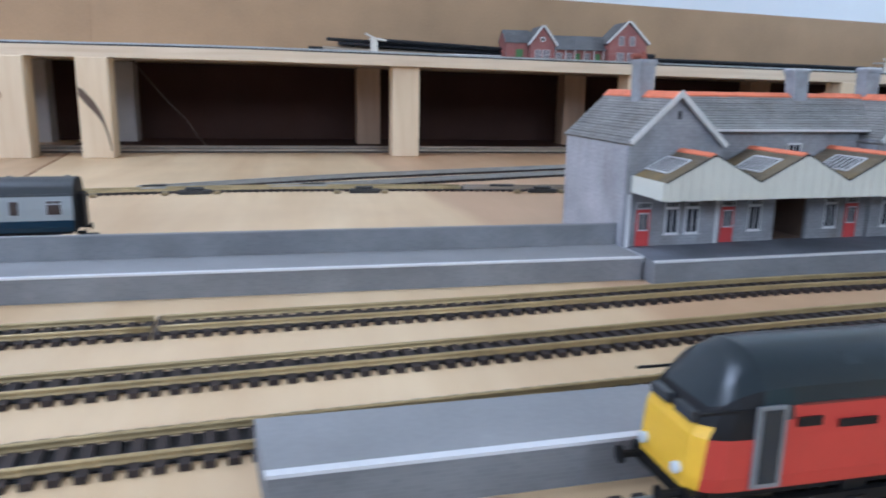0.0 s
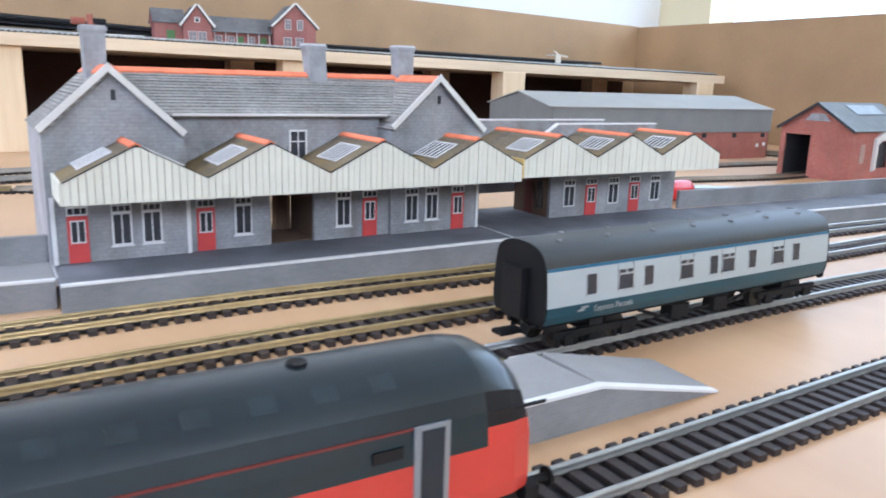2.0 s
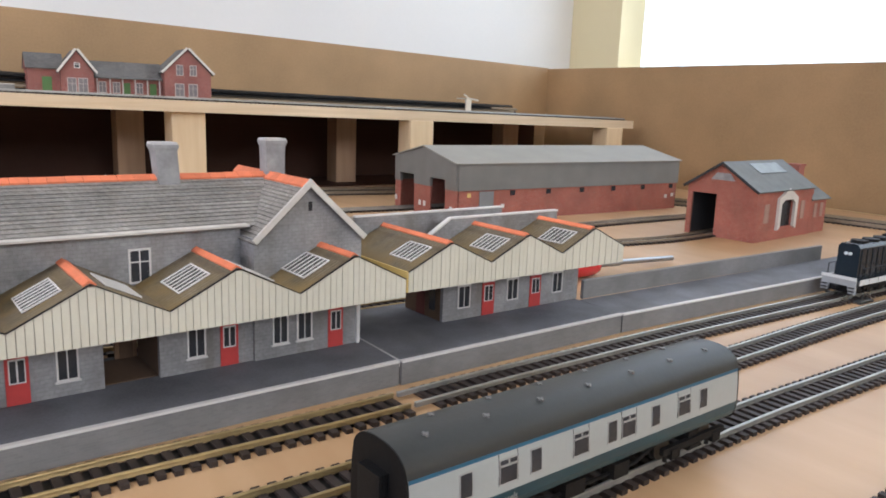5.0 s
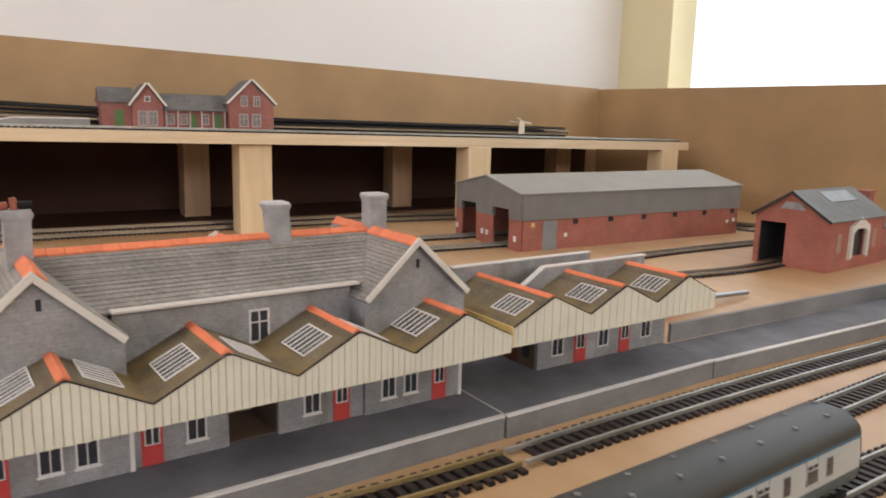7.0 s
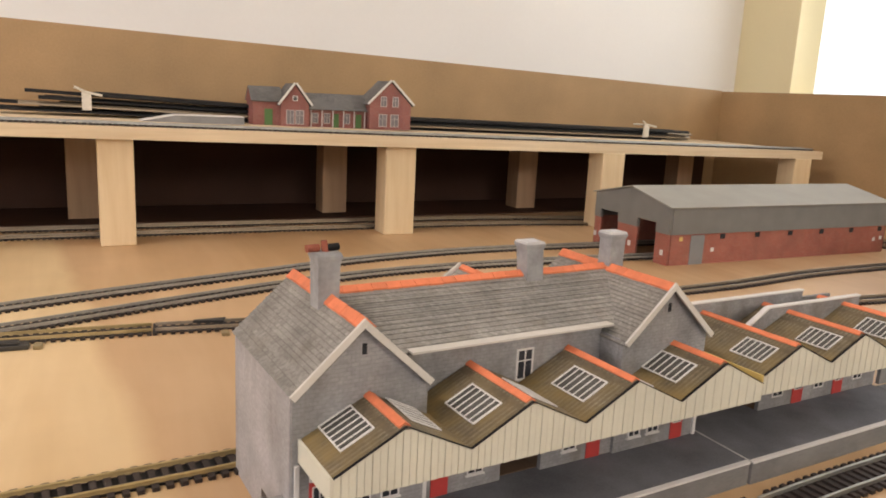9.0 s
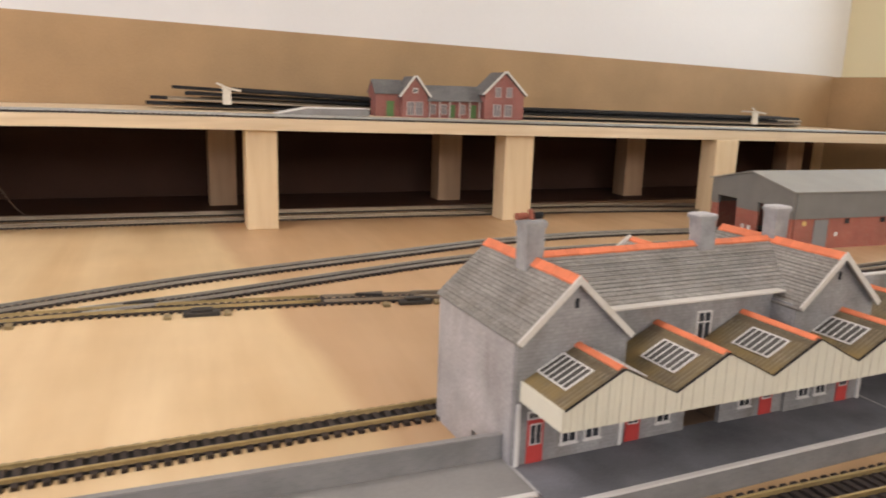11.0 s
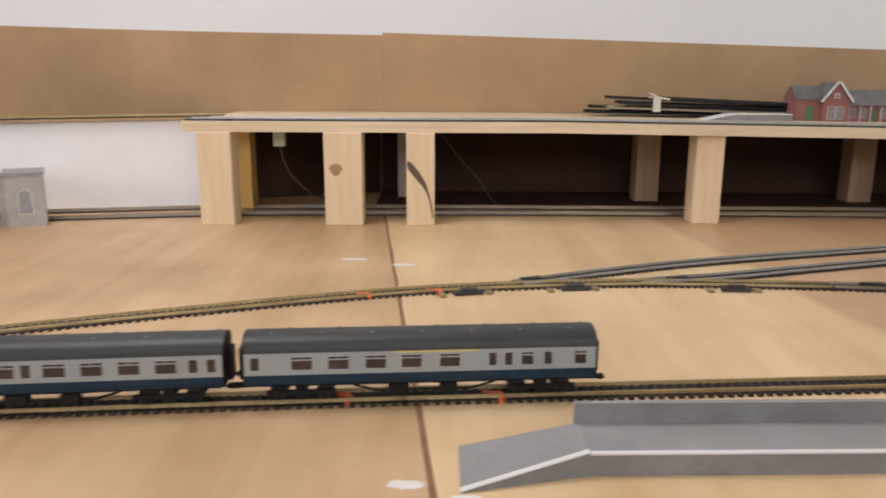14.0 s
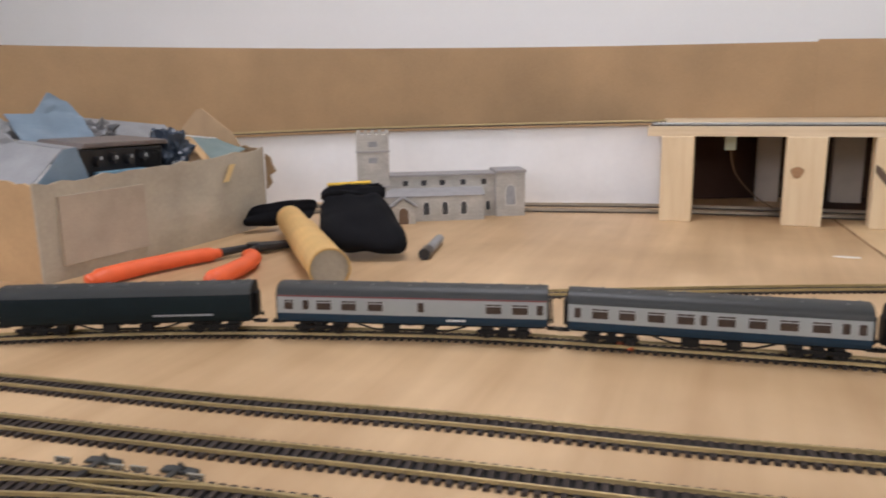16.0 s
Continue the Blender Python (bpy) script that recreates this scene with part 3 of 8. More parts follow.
track([(0.2, 1.247), (0.30, 1.295), (0.456, 1.358), (0.718, 1.436), (0.86, 1.475), (1.039, 1.495), (1.25, 1.487), (1.6, 1.475)], RAIL_GREY, STEEL_L, True, 0.0002)
track([(0.34, 1.253), (0.45, 1.280), (0.595, 1.329), (0.759, 1.378), (0.921, 1.402), (1.154, 1.402), (1.29, 1.393), (1.6, 1.385)], RAIL_GREY, STEEL_L, True, 0.0004)
track([(0.66, 1.235), (0.85, 1.205), (1.1, 1.14), (1.371, 1.112), (1.455, 1.105), (1.53, 1.110), (1.60, 1.123), (1.65, 1.122)], RAIL_DULL, STEEL_L, True, 0.0002)
track([(-0.385, 0.5505), (-0.46, 0.539), (-0.56, 0.513), (-0.66, 0.480), (-0.78, 0.430)], RAIL_BRASS, "diverging turnout track with brass rails", True, 0.0004)
FAR_L = "running track under the deck on black sleepers"
track([(-1.5, 1.0), (-1.3, 1.25), (-1.0, 1.49), (-0.75, 1.60), (-0.464, 1.665), (-0.181, 1.708), (0.337, 1.719), (0.86, 1.715), (1.28, 1.69), (1.55, 1.60), (1.75, 1.43), (1.85, 1.2), (1.9, 0.95), (1.93, 0.83)], RAIL_DULL, FAR_L, True)
track([(-1.57, 1.02), (-1.37, 1.28), (-1.08, 1.53), (-0.8, 1.655), (-0.49, 1.735), (-0.205, 1.775), (0.34, 1.78), (0.86, 1.775), (1.28, 1.75), (1.6, 1.65), (1.81, 1.46), (1.91, 1.2), (1.96, 0.95), (1.99, 0.83)], RAIL_DULL, FAR_L, True)
track([(x, deck_front(x) + 0.028, deck_low(x) + 0.0172) for x in (-0.31, 0.0, 0.3, 0.7, 1.1, 1.5, 1.95)], RAIL_SILVER, "upper track along the deck's front edge", True)

# ---- card and paint colours ----
STONE = courses("grey_stone_card", (0.350, 0.352, 0.364), (0.395, 0.395, 0.405), (0.315, 0.315, 0.320), 0.0042, 0.0021, stain=0.45, bump=0.18, grime=0.45, speckle=0.10)
STONE_PALE = courses("pale_grey_stone_card", (0.455, 0.445, 0.455), (0.495, 0.485, 0.495), (0.435, 0.425, 0.435), 0.006, 0.003, stain=0.28, bump=0.18, grime=0.3, speckle=0.1)
PLAT_BRICK = courses("grey_brick_card", (0.24, 0.24, 0.245), (0.27, 0.267, 0.27), (0.275, 0.275, 0.275), 0.0040, 0.0014, stain=0.3)
SLATE = courses("slate_card", (0.325, 0.315, 0.30), (0.395, 0.38, 0.36), (0.24, 0.23, 0.21), 0.0040, 0.00186, joint=0.08, stain=0.40, grime=0.35, speckle=0.16, tone=0.10)
SLATE_SIDE = courses("slate_card_side", (0.315, 0.30, 0.28), (0.39, 0.372, 0.345), (0.24, 0.225, 0.20), 0.0040, 0.00186, axis="yz", joint=0.08, stain=0.38, grime=0.3, speckle=0.16, tone=0.10)
CANOPY_ROOF = courses("mossy_canopy_card", (0.235, 0.205, 0.155), (0.30, 0.265, 0.205), (0.155, 0.13, 0.095), 0.0030, 0.016, axis="yz", joint=0.06, stain=0.6, grime=0.5, speckle=0.25)


def moss(mat, colour, z_from, z_to, most):
    """Patchy moss on a roof card, thickest in the furrows (low z) and thinning out towards the ridges."""
    n, l = mat.node_tree.nodes, mat.node_tree.links
    b = n["Principled BSDF"]
    was = b.inputs["Base Color"].links[0].from_socket
    co, sep, rng, no, mul = n.new("ShaderNodeTexCoord"), n.new("ShaderNodeSeparateXYZ"), n.new("ShaderNodeMapRange"), n.new("ShaderNodeTexNoise"), n.new("ShaderNodeMath")
    l.new(co.outputs["Object"], sep.inputs[0])
    l.new(sep.outputs[2], rng.inputs["Value"])
    for key, v in (("From Min", z_from), ("From Max", z_to), ("To Min", most), ("To Max", 0.12)):
        rng.inputs[key].default_value = v
    no.inputs["Scale"].default_value, no.inputs["Detail"].default_value = 55.0, 5
    l.new(co.outputs["Object"], no.inputs["Vector"])
    mul.operation, mul.use_clamp = "MULTIPLY", True
    r = ramp(n, [(0.32, (0.25, 0.25, 0.25)), (0.68, (1.3, 1.3, 1.3))])
    l.new(no.outputs[0], r.inputs[0])
    l.new(rng.outputs[0], mul.inputs[0])
    l.new(r.outputs[0], mul.inputs[1])
    mx = n.new("ShaderNodeMix")
    mx.data_type = "RGBA"
    l.new(mul.outputs[0], mx.inputs[0])
    l.new(was, mx.inputs[6])
    mx.inputs[7].default_value = (*colour, 1)
    l.new(mx.outputs[2], b.inputs["Base Color"])


moss(CANOPY_ROOF, (0.235, 0.165, 0.062), 0.050, 0.068, 0.95)
RED_BRICK = courses("red_brick_card", (0.37, 0.10, 0.070), (0.46, 0.145, 0.105), (0.40, 0.25, 0.20), 0.0034, 0.0013, stain=0.25, grime=0.18, speckle=0.12)
TARMAC = plain("dark_tarmac_card", (0.145, 0.15, 0.17), 0.8, vary=0.45, size=32.0, fine=700.0)
TARMAC_PALE = plain("grey_paved_card", (0.27, 0.265, 0.26), 0.8, vary=0.16, size=25.0)
RIDGE_TILE = plain("orange_ridge_card", (0.70, 0.20, 0.095), 0.7, vary=0.2, size=90.0, randomise=0.3)
CREAM = plain("cream_valance_card", (0.66, 0.65, 0.55), 0.7, vary=0.07, size=40.0)
WHITE_CARD = plain("white_card", (0.70, 0.69, 0.68), 0.7, vary=0.06, size=50.0)
BARGE = plain("cream_bargeboard_card", (0.62, 0.60, 0.56), 0.7, vary=0.08, size=50.0)
YELLOW_CARD = plain("cut_yellow_card", (0.70, 0.52, 0.18), 0.8, vary=0.08)
WARM_CARD = plain("warm_brown_card", (0.24, 0.145, 0.085), 0.8, vary=0.3, size=60.0)
SHED_SHADE_CARD = plain("shed_shade_card", (0.03, 0.03, 0.033), 0.8, vary=0.2, size=30.0)
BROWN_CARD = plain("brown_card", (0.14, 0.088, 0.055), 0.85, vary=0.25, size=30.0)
RED_DOOR = plain("red_door_print", (0.50, 0.05, 0.045), 0.6, vary=0.12, size=120.0)
GREEN_DOOR = plain("green_door_print", (0.07, 0.16, 0.05), 0.6, vary=0.12, size=120.0)
PANE = plain("dark_printed_glass", (0.035, 0.038, 0.045), 0.25, vary=0.3, size=120.0, bump=0.0)
GLAZING = plain("grey_skylight_print", (0.085, 0.082, 0.076), 0.24, vary=0.2, size=90.0, bump=0.0)
HOUSE_PANE = plain("grey_printed_glass", (0.16, 0.15, 0.16), 0.4, vary=0.4, size=220.0, bump=0.0)
HOUSE_SLATE = courses("dark_slate_card", (0.15, 0.148, 0.148), (0.20, 0.196, 0.192), (0.11, 0.108, 0.105), 0.0048, 0.00186, joint=0.08, stain=0.4)
HOUSE_SLATE_SIDE = courses("dark_slate_card_side", (0.15, 0.148, 0.148), (0.20, 0.196, 0.192), (0.11, 0.108, 0.105), 0.0048, 0.00186, axis="yz", joint=0.08, stain=0.4)
HOUSE_TRIM = plain("pinkish_grey_trim_print", (0.46, 0.40, 0.39), 0.7, vary=0.12, size=90.0)
POT_RED = plain("dark_terracotta_pot", (0.27, 0.075, 0.045), 0.6, vary=0.25, size=120.0)
HOUSE_BRICK = courses("dull_red_brick_card", (0.27, 0.085, 0.072), (0.34, 0.12, 0.10), (0.30, 0.20, 0.18), 0.0034, 0.0013, stain=0.3)
CLAD = courses("grey_cladding_card", (0.245, 0.245, 0.235), (0.27, 0.27, 0.258), (0.20, 0.20, 0.19), 0.004, 0.2, stain=0.15)
CLAD_ROOF = plain("grey_sheet_roof", (0.33, 0.325, 0.295), 0.7, vary=0.1, size=20.0)
STEEL_DOOR = plain("grey_steel_door_print", (0.22, 0.23, 0.24), 0.6)
ROOF_GREY = plain("grey_slate_print", (0.15, 0.16, 0.16), 0.7, vary=0.2, size=60.0)
PALE_CAP = plain("pale_grey_card_cap", (0.50, 0.50, 0.51), 0.8, vary=0.2, size=120.0)
CHIMNEY = plain("grey_render_card", (0.29, 0.293, 0.30), 0.85, vary=0.34, size=90.0)


def lattice(bm, us, vs, solid, place, h0, h1):
    """One joined plate with holes: cells of the grid us by vs that are solid, between heights h0 and h1; place(u, v, h) gives the point."""
    made = {}

    def vert(i, j, k):
        if (i, j, k) not in made:
            made[i, j, k] = bm.verts.new(place(us[i], vs[j], h1 if k else h0))
        return made[i, j, k]
    nu, nv = len(us) - 1, len(vs) - 1
    ok = lambda i, j: 0 <= i < nu and 0 <= j < nv and solid(i, j)
    for i in range(nu):
        for j in range(nv):
            if not ok(i, j):
                continue
            bm.faces.new([vert(i, j, 0), vert(i, j + 1, 0), vert(i + 1, j + 1, 0), vert(i + 1, j, 0)])
            bm.faces.new([vert(i, j, 1), vert(i + 1, j, 1), vert(i + 1, j + 1, 1), vert(i, j + 1, 1)])
            for di, dj, p, q in ((-1, 0, (i, j), (i, j + 1)), (1, 0, (i + 1, j), (i + 1, j + 1)), (0, -1, (i, j), (i + 1, j)), (0, 1, (i, j + 1), (i + 1, j + 1))):
                if not ok(i + di, j + dj):
                    bm.faces.new([vert(*p, 0), vert(*q, 0), vert(*q, 1), vert(*p, 1)])
    bmesh.ops.recalc_face_normals(bm, faces=bm.faces[:])


def bar_lines(a, b, edge, bars, bar, at=None):
    """Grid lines for a frame from a to b with an edge and bars; cells with even number are solid."""
    out = [a, a + edge]
    for i in range(bars):
        c = a + (b - a) * ((i + 1) / (bars + 1) if at is None else at)
        out += [c - bar / 2, c + bar / 2]
    return out + [b - edge, b]


def framed(parent, u0, u1, z0, z1, v, name="window", bars_v=1, bars_h=1, frame_mat=None, pane_mat=None, edge=0.0011):
    """A window on a wall that faces -y: its frame as a part, its pane as a sub-part."""
    us = bar_lines(u0, u1, edge, bars_v, edge * 0.6)
    zs = bar_lines(z0 - 0.0008, z1, edge, bars_h, edge * 0.6, 0.62 if bars_h == 1 else None)
    bm = bmesh.new()
    lattice(bm, us, zs, lambda i, j: i % 2 == 0 or j % 2 == 0, lambda u, z, h: (u, h, z), v - 0.0009, v + 0.0003)
    w = part(name, bm, frame_mat or WHITE_CARD, parent)
    bm = bmesh.new()
    box(bm, u0 + 0.0002, u1 - 0.0002, v - 0.0005, v + 0.0002, z0, z1 - 0.0002)
    part("pane", bm, pane_mat or PANE, w)
    return w


def panel_door(parent, u0, u1, z0, z1, v, mat, glazed=True):
    bm = bmesh.new()
    box(bm, u0, u1, v - 0.0007, v + 0.0004, z0, z1)
    d = part("door", bm, mat, parent)
    if glazed:
        w = u1 - u0
        bm = bmesh.new()
        h = z1 - z0
        for a, b in ((0.2, 0.46), (0.54, 0.8)):
            box(bm, u0 + w * a, u0 + w * b, v - 0.0011, v - 0.0005, z0 + h * 0.45, z0 + h * 0.88)
        part("glazing", bm, PANE, d)
        bm = bmesh.new()
        box(bm, u0 + w * 0.14, u0 + w * 0.86, v - 0.0009, v - 0.0006, z0 + h * 0.42, z0 + h * 0.91)
        part("glazing_frame", bm, WHITE_CARD, d)
    return d


def wall_with_holes(bm, u0, u1, z0, z1, v0, v1, holes):
    """A wall facing -y, cut through by holes (ua, ub, za, zb), in order of ua, that do not overlap."""
    x = u0
    for ua, ub, za, zb in holes:
        box(bm, x, ua, v0, v1, z0, z1)
        if za > z0:
            box(bm, ua, ub, v0, v1, z0, za)
        if zb < z1:
            box(bm, ua, ub, v0, v1, zb, z1)
        x = ub
    box(bm, x, u1, v0, v1, z0, z1)


def gable_wall(bm, u0, u1, z0, ze, zp, v0, v1, up=None):
    up = (u0 + u1) / 2 if up is None else up
    prism(bm, [(u0, z0), (u1, z0), (u1, ze), (up, zp), (u0, ze)], "y", v0, v1)


def skylight(parent, frame_pts, n_bars, label=""):
    """Glazing on a roof slope; frame_pts: corner, along the slope, across it (3D, local)."""
    o, a, b = (Vector(p) for p in frame_pts)
    nrm = a.cross(b).normalized()
    if nrm.z < 0:
        nrm = -nrm
    e = 0.042
    bm = bmesh.new()
    lattice(bm, [0, e, 1 - e, 1], bar_lines(0, 1, e * 0.8, n_bars, 0.020), lambda i, j: i != 1 or j % 2 == 0, lambda s, t, h: o + a * s + b * t + nrm * h, 0.0003, 0.0010)
    w = part("skylight", bm, WHITE_CARD, parent, label)
    bm = bmesh.new()
    lattice(bm, [0.01, 0.99], [0.01, 0.99], lambda i, j: True, lambda s, t, h: o + a * s + b * t + nrm * h, 0.0001, 0.0005)
    part("skylight_glazing", bm, GLAZING, w)
    return w


def chimney(parent, u, v, wu, wv, z0, z1, pots=0, lean=0.0):
    """A tapered card chimney with an overhanging cap; lean moves its top along u."""
    def block(bm, a, b, g0, g1):
        lo, hi = [], []
        for su, sv in ((-1, -1), (1, -1), (1, 1), (-1, 1)):
            for zz, g, row in ((a, g0, lo), (b, g1, hi)):
                k = (zz - z0) / (z1 - z0)
                row.append(bm.verts.new((u + lean * k + su * (wu / 2 + g), v + sv * (wv / 2 + g), zz)))
        fs = [bm.faces.new(lo[::-1]), bm.faces.new(hi)]
        for k in range(4):
            fs.append(bm.faces.new([lo[k], lo[(k + 1) % 4], hi[(k + 1) % 4], hi[k]]))
        bmesh.ops.recalc_face_normals(bm, faces=fs)
    bm = bmesh.new()
    block(bm, z0, z1 - 0.0045, -0.0003, 0.0)
    block(bm, z1 - 0.0045, z1 - 0.0030, 0.0004, 0.0006)
    block(bm, z1 - 0.0030, z1 - 0.0012, 0.0010, 0.0010)
    c = part("chimney", bm, CHIMNEY, parent, "grey rendered chimney stack")
    bm = bmesh.new()
    block(bm, z1 - 0.0012, z1 + 0.0002, 0.0008, 0.0003)
    part("chimney_cap", bm, CHIMNEY if pots else PALE_CAP, c)
    for i in range(pots):
        bm = bmesh.new()
        x = u + (i - (pots - 1) / 2) * 0.0055
        if i % 2:
            rod(bm, (x, v, z1), (x - 0.001, v, z1 + 0.006), 0.0022, 10, 0.0017)
        else:
            rod(bm, (x - 0.005, v, z1 + 0.0021), (x + 0.002, v + 0.001, z1 + 0.0021), 0.0021, 10)
        part("chimney_pot", bm, POT_RED if i != 2 else BLACK, c)
    return c


def saw_canopy(parent, u0, bay, n, v_front, v_back, z_bot, z_val, z_peak, side_left=True, side_mat=None, light=0.48, near=0.20):
    """A ridge-and-furrow platform canopy with a boarded valance."""
    for i in range(n):
        a, b = u0 + i * bay, u0 + (i + 1) * bay
        c = (a + b) / 2
        for k, (p, q) in enumerate(((a, c), (c, b))):
            zp, zq = (z_val, z_peak) if k == 0 else (z_peak, z_val)
            bm = bmesh.new()
            quad_slab(bm, (p, v_front, zp), (q, v_front, zq), (q, v_back, zq), (p, v_back, zp), 0.0012)
            part("canopy_roof", bm, CANOPY_ROOF, parent, "mossy brown canopy roof slope")
            d = Vector((q - p, 0, zq - zp))
            o = Vector((p, v_front, zp)) + d * 0.25 + Vector((0, (v_back - v_front) * near, 0))
            skylight(parent, (o, d * 0.48, (0, (v_back - v_front) * light, 0)), 5)
        bm = bmesh.new()
        w = 0.0029
        sl = (z_peak - z_val) / (bay / 2)
        prism(bm, [(c - w, z_peak - w * sl + 0.0001), (c, z_peak + 0.0001), (c + w, z_peak - w * sl + 0.0001), (c + w, z_peak - w * sl + 0.0009), (c, z_peak + 0.0013), (c - w, z_peak - w * sl + 0.0009)], "y", v_front + 0.001, v_back)
        part("ridge_tiles", bm, RIDGE_TILE, parent, "orange ridge tile strip")
        # valance boards, each one proud of the backing by turns
        m = 19
        for j in range(m):
            p, q = a + (b - a) * j / m, a + (b - a) * (j + 1) / m
            def top(x):
                return z_val + (z_peak - z_val) * (1 - abs(x - c) / (bay / 2)) - 0.0004
            g = 0.00015
            off = 0.00022 * (j % 2)
            bm = bmesh.new()
            prism(bm, [(p + g, z_bot), (q - g, z_bot), (q - g, top(q - g)), (p + g, top(p + g))], "y", v_front - 0.0016 - off, v_front - 0.0004)
            part("valance_board", bm, CREAM, parent)
        bm = bmesh.new()
        prism(bm, [(a, z_bot), (b, z_bot), (b, z_val - 0.0005), (c, z_peak - 0.0008), (a, z_val - 0.0005)], "y", v_front - 0.0006, v_front + 0.0004)
        part("valance_backing", bm, BROWN_CARD, parent)
        bm = bmesh.new()
        for p, q, zp, zq in ((a, c, z_val, z_peak), (c, b, z_peak, z_val)):
            quad_slab(bm, (p, v_front - 0.0020, zp + 0.0003), (q, v_front - 0.0020, zq + 0.0003), (q, v_front - 0.0006, zq + 0.0003), (p, v_front - 0.0006, zp + 0.0003), 0.0004)
        part("valance_capping", bm, BLACK, parent, "thin dark edge along the valance")
    if side_left:
        bm = bmesh.new()
        box(bm, u0 - 0.0012, u0, v_front - 0.0015, v_back, z_bot, z_val + 0.0005)
        part("side_valance", bm, side_mat or CREAM, parent)


def ridge_run(parent, p, q, w, slope, n, seed):
    """A line of n bent ridge tiles from p to q, w wide down each slope, a little uneven."""
    p, q = Vector(p), Vector(q)
    d = (q - p).normalized()
    side = Vector((-d.y, d.x, 0))
    rr = random.Random(seed)
    for k in range(n):
        a, b = p.lerp(q, k / n) + d * 0.0001, p.lerp(q, (k + 1) / n) - d * 0.0001
        bm = bmesh.new()
        lift = Vector((0, 0, rr.uniform(0.0, 0.00022)))
        wl, wr = w * rr.uniform(0.95, 1.04), w * rr.uniform(0.95, 1.04)
        prof = [(-wl, -wl * slope), (0, 0), (wr, -wr * slope), (wr, -wr * slope + 0.0010), (0, 0.0012), (-wl, -wl * slope + 0.0010)]
        rows = [[bm.verts.new(e + lift + side * u + Vector((0, 0, z))) for u, z in prof] for e in (a, b)]
        bm.faces.new(rows[0])
        bm.faces.new(rows[1][::-1])
        for i in range(6):
            bm.faces.new([rows[0][i], rows[1][i], rows[1][(i + 1) % 6], rows[0][(i + 1) % 6]])
        bmesh.ops.recalc_face_normals(bm, faces=bm.faces[:])
        part("ridge_tile", bm, RIDGE_TILE, parent, "orange ridge tile" if k == 0 else "")


# ---- platforms ----
def platform(name, pts_front, pts_back, z, label, top_mat, edge_w=0.0027, ends=(None, None)):
    """A raised platform between a front and a back line (two points each), with a white edge and brick sides."""
    (a, b), (d, c) = pts_front, pts_back
    ob = thing(name, Matrix.Translation((a[0], a[1], 0)), label, "platform")
    o = Vector((a[0], a[1], 0))
    A, B, C, D = (Vector((p[0], p[1], 0)) - o for p in (a, b, c, d))
    bm = bmesh.new()
    prism(bm, [(p.x, p.y) for p in (A, B, C, D)], "z", 0, z - 0.0008)
    part("platform_base", bm, PLAT_BRICK, ob)
    n = (D - A).normalized()
    bm = bmesh.new()
    prism(bm, [((p).x, (p).y) for p in (A + n * edge_w, B + n * edge_w, C, D)], "z", z - 0.0008, z)
    part("platform_surface", bm, top_mat, ob)
    bm = bmesh.new()
    prism(bm, [(p.x, p.y) for p in (A - n * 0.0008, B - n * 0.0008, B + n * edge_w, A + n * edge_w)], "z", z - 0.0011, z + 0.0001)
    part("white_edge", bm, WHITE_CARD, ob, "white painted platform edge")
    return ob


def ramp_end(ob, x0, x1, y_front0, y_front1, y_back0, y_back1, z, top_mat):
    """A ramp as part of a platform, in world x and y, falling from x0 to x1."""
    o = ob.matrix_world.translation
    bm = bmesh.new()
    f0, f1, b0, b1 = (Vector(p) - o for p in ((x0, y_front0, 0), (x1, y_front1, 0), (x0, y_back0, 0), (x1, y_back1, 0)))
    up = Vector((0, 0, z - 0.0008))
    vs = [bm.verts.new(p) for p in (f0, f1, b1, b0, f0 + up, b0 + up)]
    fs = [bm.faces.new([vs[i] for i in f]) for f in ((3, 2, 1, 0), (0, 1, 4), (2, 3, 5), (1, 2, 5, 4), (0, 4, 5, 3))]
    bmesh.ops.recalc_face_normals(bm, faces=fs)
    part("ramp_base", bm, PLAT_BRICK, ob)
    bm = bmesh.new()
    e = 0.0035 if y_back0 > y_front0 else -0.0035
    L = Vector((0, 0, 0.0008))
    E = Vector((0, e, 0))
    quad_slab(bm, f0 + up + L + E, f1 + L + E, b1 + L, b0 + up + L, 0.0008)
    part("ramp_surface", bm, top_mat, ob)
    bm = bmesh.new()
    quad_slab(bm, f0 + up + L * 1.1 - E * 0.2, f1 + L * 1.1 - E * 0.2, f1 + L * 1.1 + E, f0 + up + L * 1.1 + E, 0.0011)
    part("ramp_edge", bm, WHITE_CARD, ob)


def back_wall(ob, p, q, z0, z1, t=0.003, cap=True, mat=None):
    o = ob.matrix_world.translation
    p, q = Vector((*p, 0)) - o, Vector((*q, 0)) - o
    d = (q - p).normalized()
    n = Vector((-d.y, d.x, 0)) * t
    bm = bmesh.new()
    prism(bm, [(v.x, v.y) for v in (p, q, q + n, p + n)], "z", z0, z1 - 0.0008)
    part("platform_wall", bm, mat or PLAT_BRICK, ob, "low grey wall at the back of the platform")
    bm = bmesh.new()
    e = n * 0.15
    prism(bm, [(v.x, v.y) for v in (p - e, q - e, q + n + e, p + n + e)], "z", z1 - 0.0008, z1)
    part("wall_coping", bm, TARMAC_PALE, ob)


